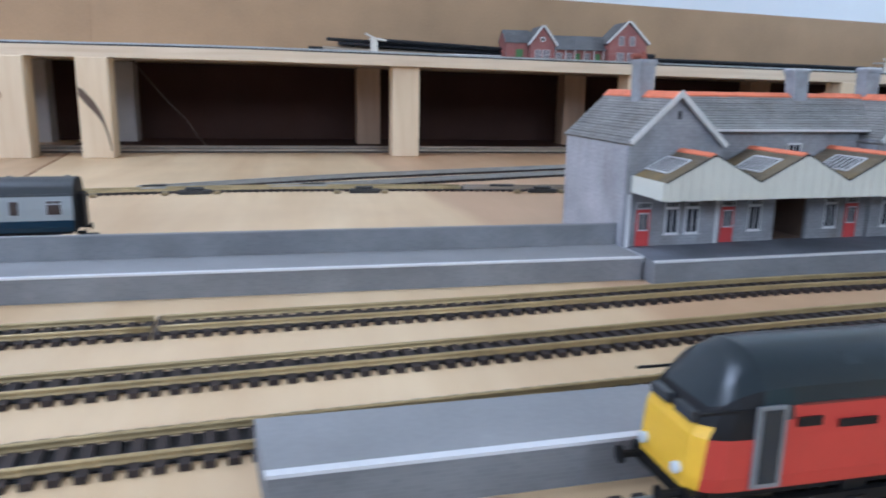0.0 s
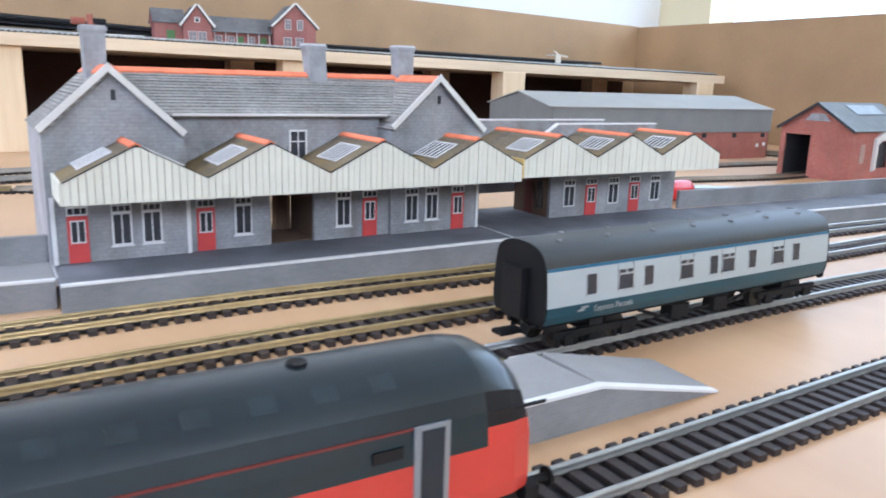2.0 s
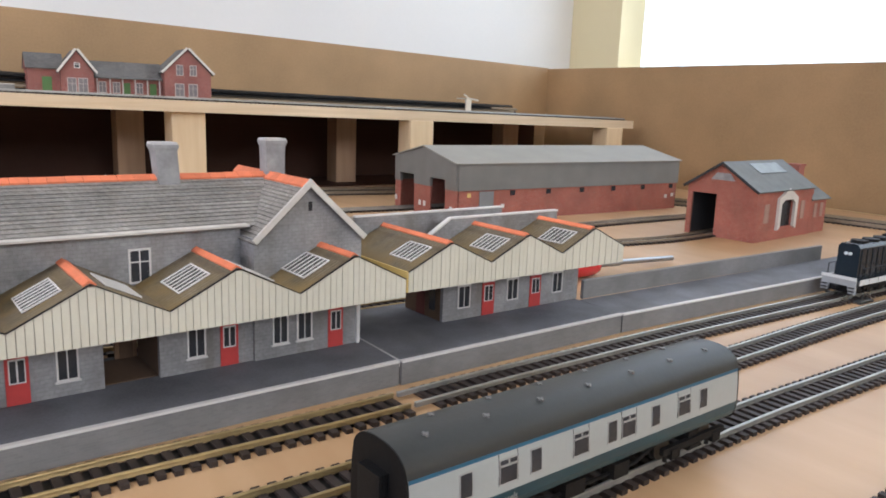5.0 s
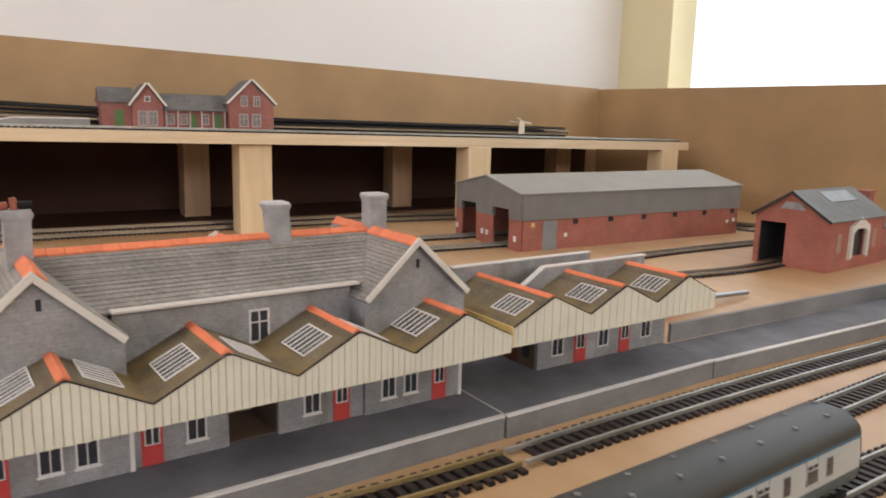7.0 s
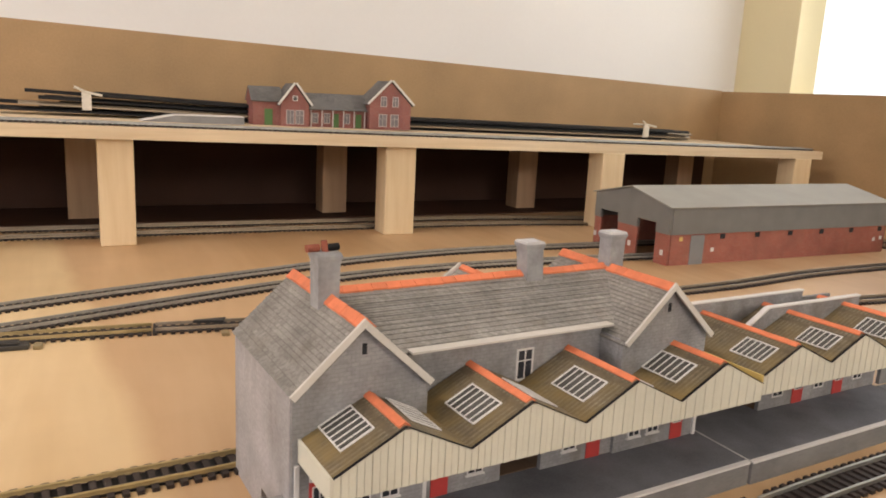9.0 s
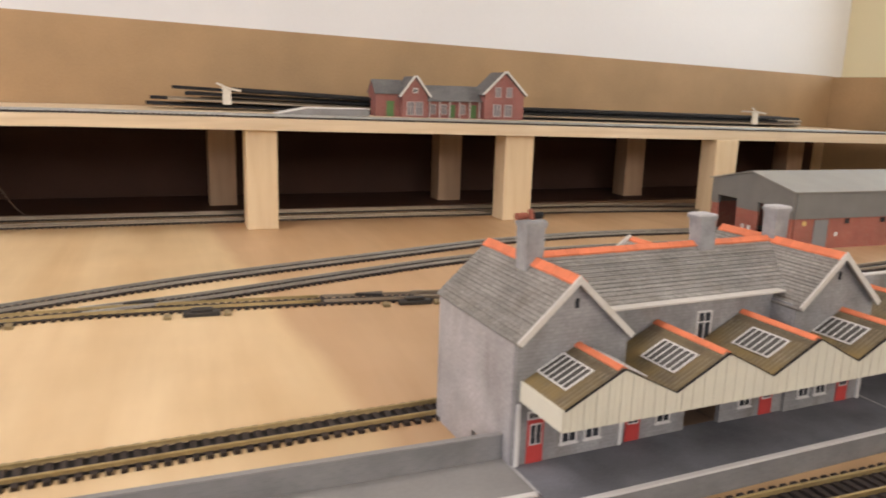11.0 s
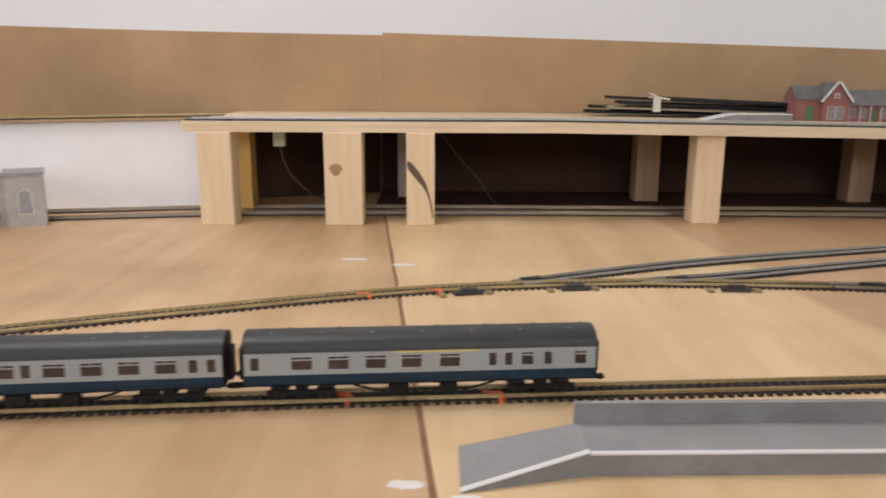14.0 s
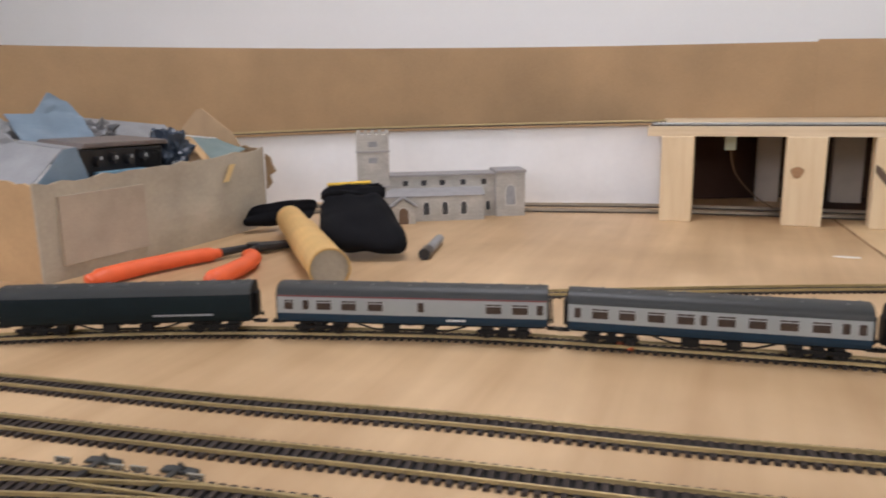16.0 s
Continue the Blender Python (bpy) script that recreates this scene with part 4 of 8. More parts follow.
PZ = 0.0155
pl = platform("platform", ((0.198, 0.811), (0.594, 0.8205)), ((0.196, 0.851), (0.592, 0.862)), PZ, "grey paved platform with a white edge and low wall", TARMAC_PALE)
ramp_end(pl, 0.198, 0.119, 0.811, 0.791, 0.851, 0.846, PZ, TARMAC_PALE)
back_wall(pl, (0.195, 0.8505), (0.592, 0.8605), PZ, 0.0305)
platform("platform", ((0.596, 0.8065), (0.873, 0.8255)), ((0.594, 0.9015), (0.871, 0.9205)), PZ, "dark tarmac station platform with a white edge", TARMAC)
platform("platform", ((0.8745, 0.8245), (1.0785, 0.8375)), ((0.8725, 0.935), (1.0765, 0.945)), PZ, "dark tarmac platform length beside the low station block", TARMAC)
pl = platform("platform", ((1.08, 0.8375), (1.50, 0.8445)), ((1.08, 0.885), (1.50, 0.896)), PZ - 0.0006, "grey platform length with a low wall behind", TARMAC)
back_wall(pl, (1.085, 0.8865), (1.456, 0.8945), PZ - 0.0006, 0.0305)
ramp_end(pl, 1.50, 1.585, 0.8445, 0.848, 0.896, 0.898, PZ - 0.0006, TARMAC)
pl = platform("platform", ((0.362, 0.5755), (0.762, 0.6005)), ((0.357, 0.613), (0.758, 0.636)), PZ, "grey island platform with a white edge and a ramp", TARMAC_PALE)
ramp_end(pl, 0.762, 0.826, 0.6005, 0.6045, 0.636, 0.642, PZ, TARMAC_PALE)

for x0, y0, x1, y1 in ((0.8737, 0.8265, 0.8715, 0.9205), (0.595, 0.8215, 0.593, 0.862)):
    bm = bmesh.new()
    prism(bm, [(x0 - 0.0006, y0), (x0 + 0.0006, y0), (x1 + 0.0006, y1), (x1 - 0.0006, y1)], "z", PZ - 0.004, PZ + 0.0003)
    single("platform_seam", bm, PALE_CAP, "thin pale cut edge of card where two platform lengths meet", "seam", kind="structure")

# ---- station ----
st = thing("station_building", pose(0.593, 0.850, PZ + 0.0002, 0, 0, 4.0), "grey stone card station with slate roofs and a saw-tooth canopy", "station")
G = -PZ   # heights below are given from the board
bm = bmesh.new()
gable_wall(bm, 0.0, 0.072, 0, 0.0845 + G, 0.1172 + G, 0.0, 0.003)
part("front_wall", bm, STONE, st)
for (u0, u1) in ((0.0, 0.072), (0.205, 0.277)):
    bm = bmesh.new()
    c = (u0 + u1) / 2
    box(bm, c - 0.0012, c + 0.0012, -0.0004, 0.0006, 0.103 + G, 0.1085 + G)
    part("gable_vent", bm, PANE, st)
bm = bmesh.new()
wall_with_holes(bm, 0.0722, 0.2048, 0, 0.064 + G, 0.0022, 0.0052, [(0.1225, 0.151, 0.0, 0.0475 + G)])
part("front_wall", bm, STONE, st)
bm = bmesh.new()
gable_wall(bm, 0.205, 0.277, 0, 0.0845 + G, 0.1172 + G, 0.0, 0.003)
part("front_wall", bm, STONE, st)
bm = bmesh.new()
box(bm, 0.0705, 0.2055, 0.020, 0.023, 0.055 + G, 0.0955 + G)
part("upper_wall", bm, STONE, st)
for u in (0.0695, 0.2065):
    bm = bmesh.new()
    box(bm, u - 0.0012, u + 0.0012, 0.0035, 0.0525, 0.0645 + G, 0.0885 + G)
    part("wing_inner_wall", bm, STONE, st)
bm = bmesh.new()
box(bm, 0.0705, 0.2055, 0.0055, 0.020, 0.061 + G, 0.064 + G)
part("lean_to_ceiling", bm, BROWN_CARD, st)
bm = bmesh.new()
box(bm, 0.0, 0.003, 0.0035, 0.0545, 0, 0.0850 + G)
box(bm, 0.0, 0.003, 0.0545, 0.102, G, 0.0850 + G)
box(bm, 0.0, 0.003, 0.0495, 0.0545, G, 0.0)
bmesh.ops.remove_doubles(bm, verts=bm.verts[:], dist=1e-6)
part("side_wall", bm, STONE_PALE, st, "pale grey stone end wall")
bm = bmesh.new()
box(bm, 0.274, 0.277, 0.0035, 0.0545, 0, 0.0850 + G)
box(bm, 0.274, 0.277, 0.0545, 0.102, G, 0.0850 + G)
box(bm, 0.274, 0.277, 0.0495, 0.0545, G, 0.0)
bmesh.ops.remove_doubles(bm, verts=bm.verts[:], dist=1e-6)
part("side_wall", bm, STONE_PALE, st)
bm = bmesh.new()
wall_with_holes(bm, 0.0035, 0.2735, G, 0.087 + G, 0.099, 0.102, [(0.1225, 0.190, G, 0.0475 + G)])
part("rear_wall", bm, STONE, st)
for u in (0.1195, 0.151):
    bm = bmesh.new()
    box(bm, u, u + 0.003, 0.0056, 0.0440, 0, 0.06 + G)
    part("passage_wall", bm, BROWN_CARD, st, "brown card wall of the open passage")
bm = bmesh.new()
box(bm, 0.1385, 0.1508, 0.0445, 0.0465, 0, 0.06 + G)
pw = part("passage_screen", bm, WARM_CARD, st, "warm brown printed screen across the passage")
for u in (0.1410,):
    bm = bmesh.new()
    box(bm, u, u + 0.0072, 0.0436, 0.0446, 0.0004, 0.031)
    part("printed_door", bm, BROWN_CARD, pw)
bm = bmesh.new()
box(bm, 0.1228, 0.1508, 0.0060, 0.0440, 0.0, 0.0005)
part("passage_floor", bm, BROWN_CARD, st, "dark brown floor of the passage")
for (u0, u1) in ((0.0, 0.072), (0.205, 0.277)):
    c = (u0 + u1) / 2
    for s in (-1, 1):
        e = c + s * (u1 - u0) / 2 + s * 0.0006
        ze, zp = 0.0860 + G, 0.1198 + G
        slated(st, (e, -0.004, ze), (e, 0.106, ze), (c, 0.106, zp), (c, -0.004, zp), 18, SLATE_SIDE, s + 5)
        bm = bmesh.new()
        quad_slab(bm, (c, -0.0058, zp + 0.0004), (e, -0.0058, ze + 0.0004), (e, -0.0042, ze + 0.0004), (c, -0.0042, zp + 0.0004), 0.0034)
        part("bargeboard", bm, BARGE, st, "cream bargeboard")
    ridge_run(st, (c, -0.003, zp + 0.0006), (c, 0.1062, zp + 0.0006), 0.0042, 0.92, 13, int(c * 1000))
zr = 0.1195 + G
for a, b, za, zb in ((0.0165, 0.060, 0.0935 + G, zr), (0.060, 0.1055, zr, 0.0935 + G)):
    if a < 0.05:
        slated(st, (0.040, a, za), (0.237, a, za), (0.237, b, zb), (0.040, b, zb), 15, SLATE, 3)
    else:
        slated(st, (0.040, b, zb), (0.237, b, zb), (0.237, a, za), (0.040, a, za), 15, SLATE, 4)
bm = bmesh.new()
box(bm, 0.0690, 0.2080, 0.0120, 0.0195, 0.0940 + G, 0.0952 + G)
part("gutter_board", bm, BARGE, st, "cream board along the eaves")
ridge_run(st, (0.0385, 0.060, zr + 0.0006), (0.2385, 0.060, zr + 0.0006), 0.0040, 0.60, 22, 7)
# rear gable behind the main ridge
for s in (-1, 1):
    bm = bmesh.new()
    quad_slab(bm, (0.155, 0.066, 0.1132 + G), (0.155 + s * 0.02, 0.066, 0.099 + G), (0.155 + s * 0.02, 0.108, 0.099 + G), (0.155, 0.108, 0.1132 + G), 0.0012)
    part("rear_gable_roof", bm, SLATE_SIDE, st)
    bm = bmesh.new()
    quad_slab(bm, (0.155, 0.1065, 0.1150 + G), (0.155 + s * 0.022, 0.1065, 0.0994 + G), (0.155 + s * 0.022, 0.109, 0.0994 + G), (0.155, 0.109, 0.1150 + G), 0.0022)
    part("rear_bargeboard", bm, BARGE, st)
bm = bmesh.new()
prism(bm, [(0.152, 0.1122 + G), (0.155, 0.1139 + G), (0.158, 0.1122 + G), (0.158, 0.1139 + G), (0.155, 0.1158 + G), (0.152, 0.1139 + G)], "y", 0.066, 0.106)
part("rear_ridge_tiles", bm, RIDGE_TILE, st)
chimney(st, 0.0345, 0.050, 0.0122, 0.0125, 0.106 + G, 0.1435 + G, 3)
chimney(st, 0.1765, 0.058, 0.0128, 0.0115, 0.110 + G, 0.1402 + G, 0, -0.0026)
chimney(st, 0.245, 0.060, 0.0128, 0.0115, 0.114 + G, 0.1425 + G)
framed(st, 0.1415, 0.1535, 0.0665 + G, 0.085 + G, 0.020, bars_v=1, bars_h=1)
for u0, u1, v in ((0.031, 0.0415, 0), (0.047, 0.0575, 0), (0.1, 0.1105, 0.0022), (0.166, 0.1765, 0.0022), (0.216, 0.2262, 0), (0.232, 0.2422, 0)):
    framed(st, u0, u1, 0.0245 + G, 0.0420 + G, v, bars_v=1, bars_h=0, edge=0.0009)
    framed(st, u0, u1, 0.0428 + G, 0.0466 + G, v, "toplight", 2, 0, edge=0.0007)
    bm = bmesh.new()
    box(bm, u0 - 0.0008, u1 + 0.0008, v - 0.0014, v + 0.0002, 0.0228 + G, 0.0236 + G)
    part("window_sill", bm, WHITE_CARD, st)
for u0, u1, v in ((0.0088, 0.0192, 0), (0.0775, 0.088, 0.0022), (0.185, 0.1955, 0.0022), (0.2535, 0.2638, 0)):
    panel_door(st, u0, u1, 0.0002, 0.0415 + G, v, RED_DOOR)
    framed(st, u0, u1, 0.0425 + G, 0.0465 + G, v, "fanlight", 2, 0, edge=0.0007)
for u, v in ((0.0715, 0.0), (0.2735, -0.0012), (0.0012, -0.0012)):
    bm = bmesh.new()
    box(bm, u, u + 0.0022, v - 0.0004, v + 0.0012, 0, 0.052 + G)
    part("corner_strip", bm, WHITE_CARD, st)
saw_canopy(st, 0.0042, 0.0697, 4, -0.040, 0.0185, 0.0537 + G, 0.0648 + G, 0.0825 + G)

# low block with its own canopy
lb = thing("station_building", pose(0.941, 0.8805, PZ + 0.0002, 0, 0, 3.0), "low grey stone station block with a saw-tooth canopy", "station")
bm = bmesh.new()
wall_with_holes(bm, 0.0, 0.138, 0, 0.0655 + G, 0.0, 0.003, [])
part("front_wall", bm, STONE, lb)
bm = bmesh.new()
box(bm, 0.0, 0.003, 0.0035, 0.047, 0, 0.0655 + G)
part("side_wall", bm, BROWN_CARD, lb, "dark brown card end wall")
for y0, y1, z0, z1 in ((0.009, 0.016, 0.022, 0.043), (0.022, 0.032, 0.0002 + PZ, 0.042)):
    bm = bmesh.new()
    box(bm, -0.0006, 0.0004, y0, y1, z0 + G, z1 + G)
    part("printed_opening", bm, PANE if z0 > 0.02 else plain("dark_red_door_print", (0.12, 0.03, 0.025), 0.7), lb)
bm = bmesh.new()
box(bm, 0.135, 0.138, 0.0035, 0.047, 0, 0.0655 + G)
part("side_wall", bm, STONE, lb)
bm = bmesh.new()
box(bm, -0.058, 0.138, 0.0475, 0.050, 0.03 + G, 0.079 + G)
part("rear_wall", bm, STONE, lb)
bm = bmesh.new()
box(bm, -0.0605, -0.0575, 0.0445, 0.050, 0, 0.079 + G)
part("rear_post", bm, BROWN_CARD, lb)
for u0, u1 in ((0.013, 0.0245), (0.06, 0.0715), (0.108, 0.1195)):
    framed(lb, u0, u1, 0.0245 + G, 0.0405 + G, 0, bars_v=1, bars_h=0, edge=0.0009)
    framed(lb, u0, u1, 0.0412 + G, 0.0452 + G, 0, "toplight", 2, 0, edge=0.0007)
for u0, u1 in ((0.036, 0.0475), (0.084, 0.0955)):
    panel_door(lb, u0, u1, 0.0002, 0.0405 + G, 0, RED_DOOR)
    framed(lb, u0, u1, 0.0412 + G, 0.0455 + G, 0, "fanlight", 2, 0, edge=0.0007)
saw_canopy(lb, -0.0622, 0.0658, 3, -0.045, 0.034, 0.0555 + G, 0.0680 + G, 0.0835 + G, side_mat=YELLOW_CARD, light=0.31, near=0.10)
# two parapets across the roof; the nearer one has a raked end
for u0, rake, u1, v, z in ((-0.052, 0.0, 0.082, 0.0345, 0.0905), (-0.012, 0.026, 0.122, 0.0125, 0.0885)):
    bm = bmesh.new()
    drop = 0.016 if rake else 0.0
    prism(bm, [(u0, 0.066 + G), (u1, 0.066 + G), (u1, z - 0.0012 + G), (u0 + rake, z - 0.0012 + G), (u0, z - 0.0013 - drop + G)], "y", v, v + 0.003)
    part("parapet", bm, STONE, lb, "grey parapet wall with a pale coping")
    bm = bmesh.new()
    box(bm, u0 + rake, u1 + 0.0004, v - 0.0006, v + 0.0036, z - 0.0012 + G, z + G)
    if rake:
        quad_slab(bm, (u0, v - 0.0006, z - drop + G), (u0 + rake, v - 0.0006, z + G), (u0 + rake, v + 0.0036, z + G), (u0, v + 0.0036, z - drop + G), 0.0012)
    part("parapet_coping", bm, WHITE_CARD, lb)

# ---- goods shed, engine shed, house ----
sh = thing("goods_shed", pose(1.270, 1.338, 0, 0, 0, -0.5), "long card shed, red brick below grey cladding, two open doorways", "shed")
SW, SL = 0.176, 0.480
bm = bmesh.new()
box(bm, 0.005, SL, 0, 0.003, 0, 0.046)
part("brick_wall", bm, RED_BRICK, sh)
bm = bmesh.new()
box(bm, 0.005, SL, SW - 0.003, SW, 0, 0.046)
part("brick_wall", bm, RED_BRICK, sh)
DOORS = ((0.028, 0.070), (0.116, 0.160))
for x0, m in ((0.0, "front"), (SL - 0.003, "rear")):
    y = 0.0
    for a, b in DOORS + ((SW, SW),):
        bm = bmesh.new()
        box(bm, x0, x0 + 0.003, y, a, 0, 0.046)
        part("brick_pier", bm, RED_BRICK, sh)
        y = b
    bm = bmesh.new()
    prism(bm, [(0, 0.046), (DOORS[0][0], 0.046), (DOORS[0][0], 0.060), (DOORS[0][1], 0.060), (DOORS[0][1], 0.046), (DOORS[1][0], 0.046), (DOORS[1][0], 0.060), (DOORS[1][1], 0.060), (DOORS[1][1], 0.046), (SW, 0.046), (SW, 0.086), (SW / 2, 0.1045), (0, 0.086)], "x", x0 - 0.0012, x0 + 0.0042)
    part("gable_cladding", bm, CLAD, sh, "grey clad gable over the doorways")
for y0, y1 in ((-0.0022, 0.0008), (SW - 0.0008, SW + 0.0022)):
    bm = bmesh.new()
    box(bm, 0.003, SL + 0.001, y0, y1, 0.046, 0.086)
    part("side_cladding", bm, CLAD, sh, "grey clad upper wall")
for s in (0, 1):
    bm = bmesh.new()
    e = -0.005 if s == 0 else SW + 0.005
    quad_slab(bm, (-0.004, SW / 2, 0.107), (SL + 0.004, SW / 2, 0.107), (SL + 0.004, e, 0.0862), (-0.004, e, 0.0862), -0.0014 if s == 0 else 0.0014)
    part("roof", bm, CLAD_ROOF, sh, "pale grey sheet roof slope")
bm = bmesh.new()
box(bm, 0.042, 0.068, -0.0012, 0.0004, 0, 0.044)
part("side_door", bm, STEEL_DOOR, sh, "grey side door")
for i in range(6):
    bm = bmesh.new()
    u = 0.10 + i * 0.072
    box(bm, u, u + 0.009, -0.0010, 0.0004, 0.037, 0.0445)
    part("vent", bm, PANE, sh)
for u, z in ((0.020, 0.036), (0.083, 0.018), (0.45, 0.02), (0.467, 0.022)):
    bm = bmesh.new()
    box(bm, u, u + 0.006, -0.0009, 0.0004, z, z + 0.006)
    part("notice", bm, YELLOW_CARD if u < 0.05 else WHITE_CARD, sh)
for y in (0.012, 0.085, 0.098, 0.172):
    bm = bmesh.new()
    box(bm, -0.0010, 0.0004, y - 0.003, y + 0.003, 0.014, 0.022)
    part("notice", bm, WHITE_CARD, sh)

hu = thing("engine_shed", pose(1.554, 1.0423, 0, 0, 0, 6.0), "small red brick engine shed with a grey roof", "shed")
HW, HL, HE, HP = 0.105, 0.161, 0.0715, 0.1035
BLIND = plain("faded_pink_blind", (0.36, 0.24, 0.20), 0.7, vary=0.15, size=80.0)
bm = bmesh.new()
d0, d1, dh = 0.060, 0.098, 0.060
prism(bm, [(0, 0), (d0, 0), (d0, dh), (d1, dh), (d1, 0), (HW, 0), (HW, HE), (HW / 2, HP), (0, HE)], "x", 0, 0.003)
part("front_gable", bm, RED_BRICK, hu)
# Black leaves, lining and partition put the shed's inner shade into colour.
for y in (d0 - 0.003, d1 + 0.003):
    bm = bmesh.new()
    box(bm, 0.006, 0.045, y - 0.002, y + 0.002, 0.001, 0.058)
    part("open_door", bm, SHED_SHADE_CARD, hu)
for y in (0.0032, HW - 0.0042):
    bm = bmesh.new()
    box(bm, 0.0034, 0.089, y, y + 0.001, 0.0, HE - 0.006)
    part("inner_lining", bm, SHED_SHADE_CARD, hu)
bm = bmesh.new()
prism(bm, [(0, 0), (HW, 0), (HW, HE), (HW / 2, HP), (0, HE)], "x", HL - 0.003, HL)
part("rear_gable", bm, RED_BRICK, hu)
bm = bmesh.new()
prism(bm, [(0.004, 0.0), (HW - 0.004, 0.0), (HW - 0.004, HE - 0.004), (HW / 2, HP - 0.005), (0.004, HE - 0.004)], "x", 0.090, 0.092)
part("inner_partition", bm, SHED_SHADE_CARD, hu, "black partition added for the shade inside the shed")
for y in (0.068, 0.084):
    bm = bmesh.new()
    box(bm, 0.0888, 0.0900, y, y + 0.007, 0.020, 0.048)
    part("printed_window", bm, BLIND, hu, "pale printed window inside the shed")
bm = bmesh.new()
wall_with_holes(bm, 0.0035, HL - 0.0035, 0, HE, 0, 0.003, [(0.062, 0.102, 0.017, 0.054)])
part("side_wall", bm, RED_BRICK, hu)
bm = bmesh.new()
box(bm, 0.0035, HL - 0.0035, HW - 0.003, HW, 0, HE)
part("side_wall", bm, RED_BRICK, hu)
bm = bmesh.new()
prism(bm, [(0.055, 0.0135), (0.062, 0.017), (0.062, 0.050), (0.071, 0.0555), (0.093, 0.0555), (0.102, 0.050), (0.102, 0.017), (0.109, 0.0135), (0.109, 0.058), (0.082, 0.071), (0.055, 0.058)], "y", -0.004, 0.0)
part("window_surround", bm, BARGE, hu, "cream stone window surround")
bm = bmesh.new()
box(bm, 0.060, 0.104, 0.004, 0.006, 0.014, 0.058)
part("side_window", bm, PANE, hu)
for u in (0.021, 0.126):
    framed(hu, u, u + 0.012, 0.026, 0.051, 0, frame_mat=BLIND, pane_mat=BLIND, bars_v=0, bars_h=1)
for s in (0, 1):
    bm = bmesh.new()
    e, ze = (-0.005, 0.0690) if s == 0 else (HW + 0.005, 0.0690)
    x1 = HL + 0.003
    quad_slab(bm, (-0.006, HW / 2, 0.1057), (x1, HW / 2, 0.1057), (x1, e, ze), (-0.006, e, ze), -0.0016 if s == 0 else 0.0016)
    part("roof", bm, ROOF_GREY, hu, "grey slate roof slope")
    bm = bmesh.new()
    quad_slab(bm, (-0.0068, HW / 2, 0.1059), (-0.0060, HW / 2, 0.1059), (-0.0060, e, ze + 0.0002), (-0.0068, e, ze + 0.0002), -0.0036 if s == 0 else 0.0036)
    part("bargeboard", bm, PANE, hu, "dark painted bargeboard")
bm = bmesh.new()
dy, dz = -HW / 2 - 0.005, 0.0690 - 0.1057
def on_roof(u, t, lift=0.0005):
    return (u, HW / 2 + dy * t, 0.1057 + dz * t + lift)
quad_slab(bm, on_roof(0.052, 0.13, 0.0016), on_roof(0.128, 0.13, 0.0016), on_roof(0.128, 0.46, 0.0016), on_roof(0.052, 0.46, 0.0016), -0.0012)
part("rooflight", bm, plain("pale_rooflight", (0.25, 0.29, 0.31), 0.5, vary=0.25, size=60.0), hu, "pale glazed rooflight")
bm = bmesh.new()
box(bm, HL + 0.034, HL + 0.052, 0.040, 0.060, 0.060, 0.0955)
box(bm, HL + 0.0325, HL + 0.0535, 0.0385, 0.0615, 0.0955, 0.0985)
part("chimney", bm, RED_BRICK, hu, "red brick chimney")
bm = bmesh.new()
box(bm, HL + 0.010, HL + 0.022, 0.008, 0.018, 0.052, 0.0655)
part("chimney_stub", bm, RED_BRICK, hu)
bm = bmesh.new()
box(bm, HL, HL + 0.054, 0.002, 0.098, 0, 0.051)
part("lean_to", bm, RED_BRICK, hu, "red brick lean-to")
for e, s in ((-0.003, -1), (0.103, 1)):
    bm = bmesh.new()
    quad_slab(bm, (HL - 0.002, 0.050, 0.083), (HL + 0.060, 0.050, 0.083), (HL + 0.060, e, 0.0505), (HL - 0.002, e, 0.0505), 0.0016 * s)
    part("lean_to_roof", bm, ROOF_GREY, hu)
bm = bmesh.new()
prism(bm, [(0.002, 0.051), (0.098, 0.051), (0.050, 0.0805)], "x", HL + 0.0512, HL + 0.054)
part("lean_to_gable", bm, RED_BRICK, hu)
for u in (HL + 0.014, HL + 0.034):
    framed(hu, u, u + 0.009, 0.024, 0.044, 0.002, frame_mat=BLIND, pane_mat=BLIND, bars_v=0, bars_h=1)
bm = bmesh.new()
prism(bm, [(HW / 2 - 0.018, 0.080), (HW / 2 + 0.018, 0.080), (HW / 2 + 0.010, 0.090), (HW / 2 - 0.010, 0.090)], "x", -0.0008, 0.0004)
part("gable_plaque", bm, CHIMNEY, hu)

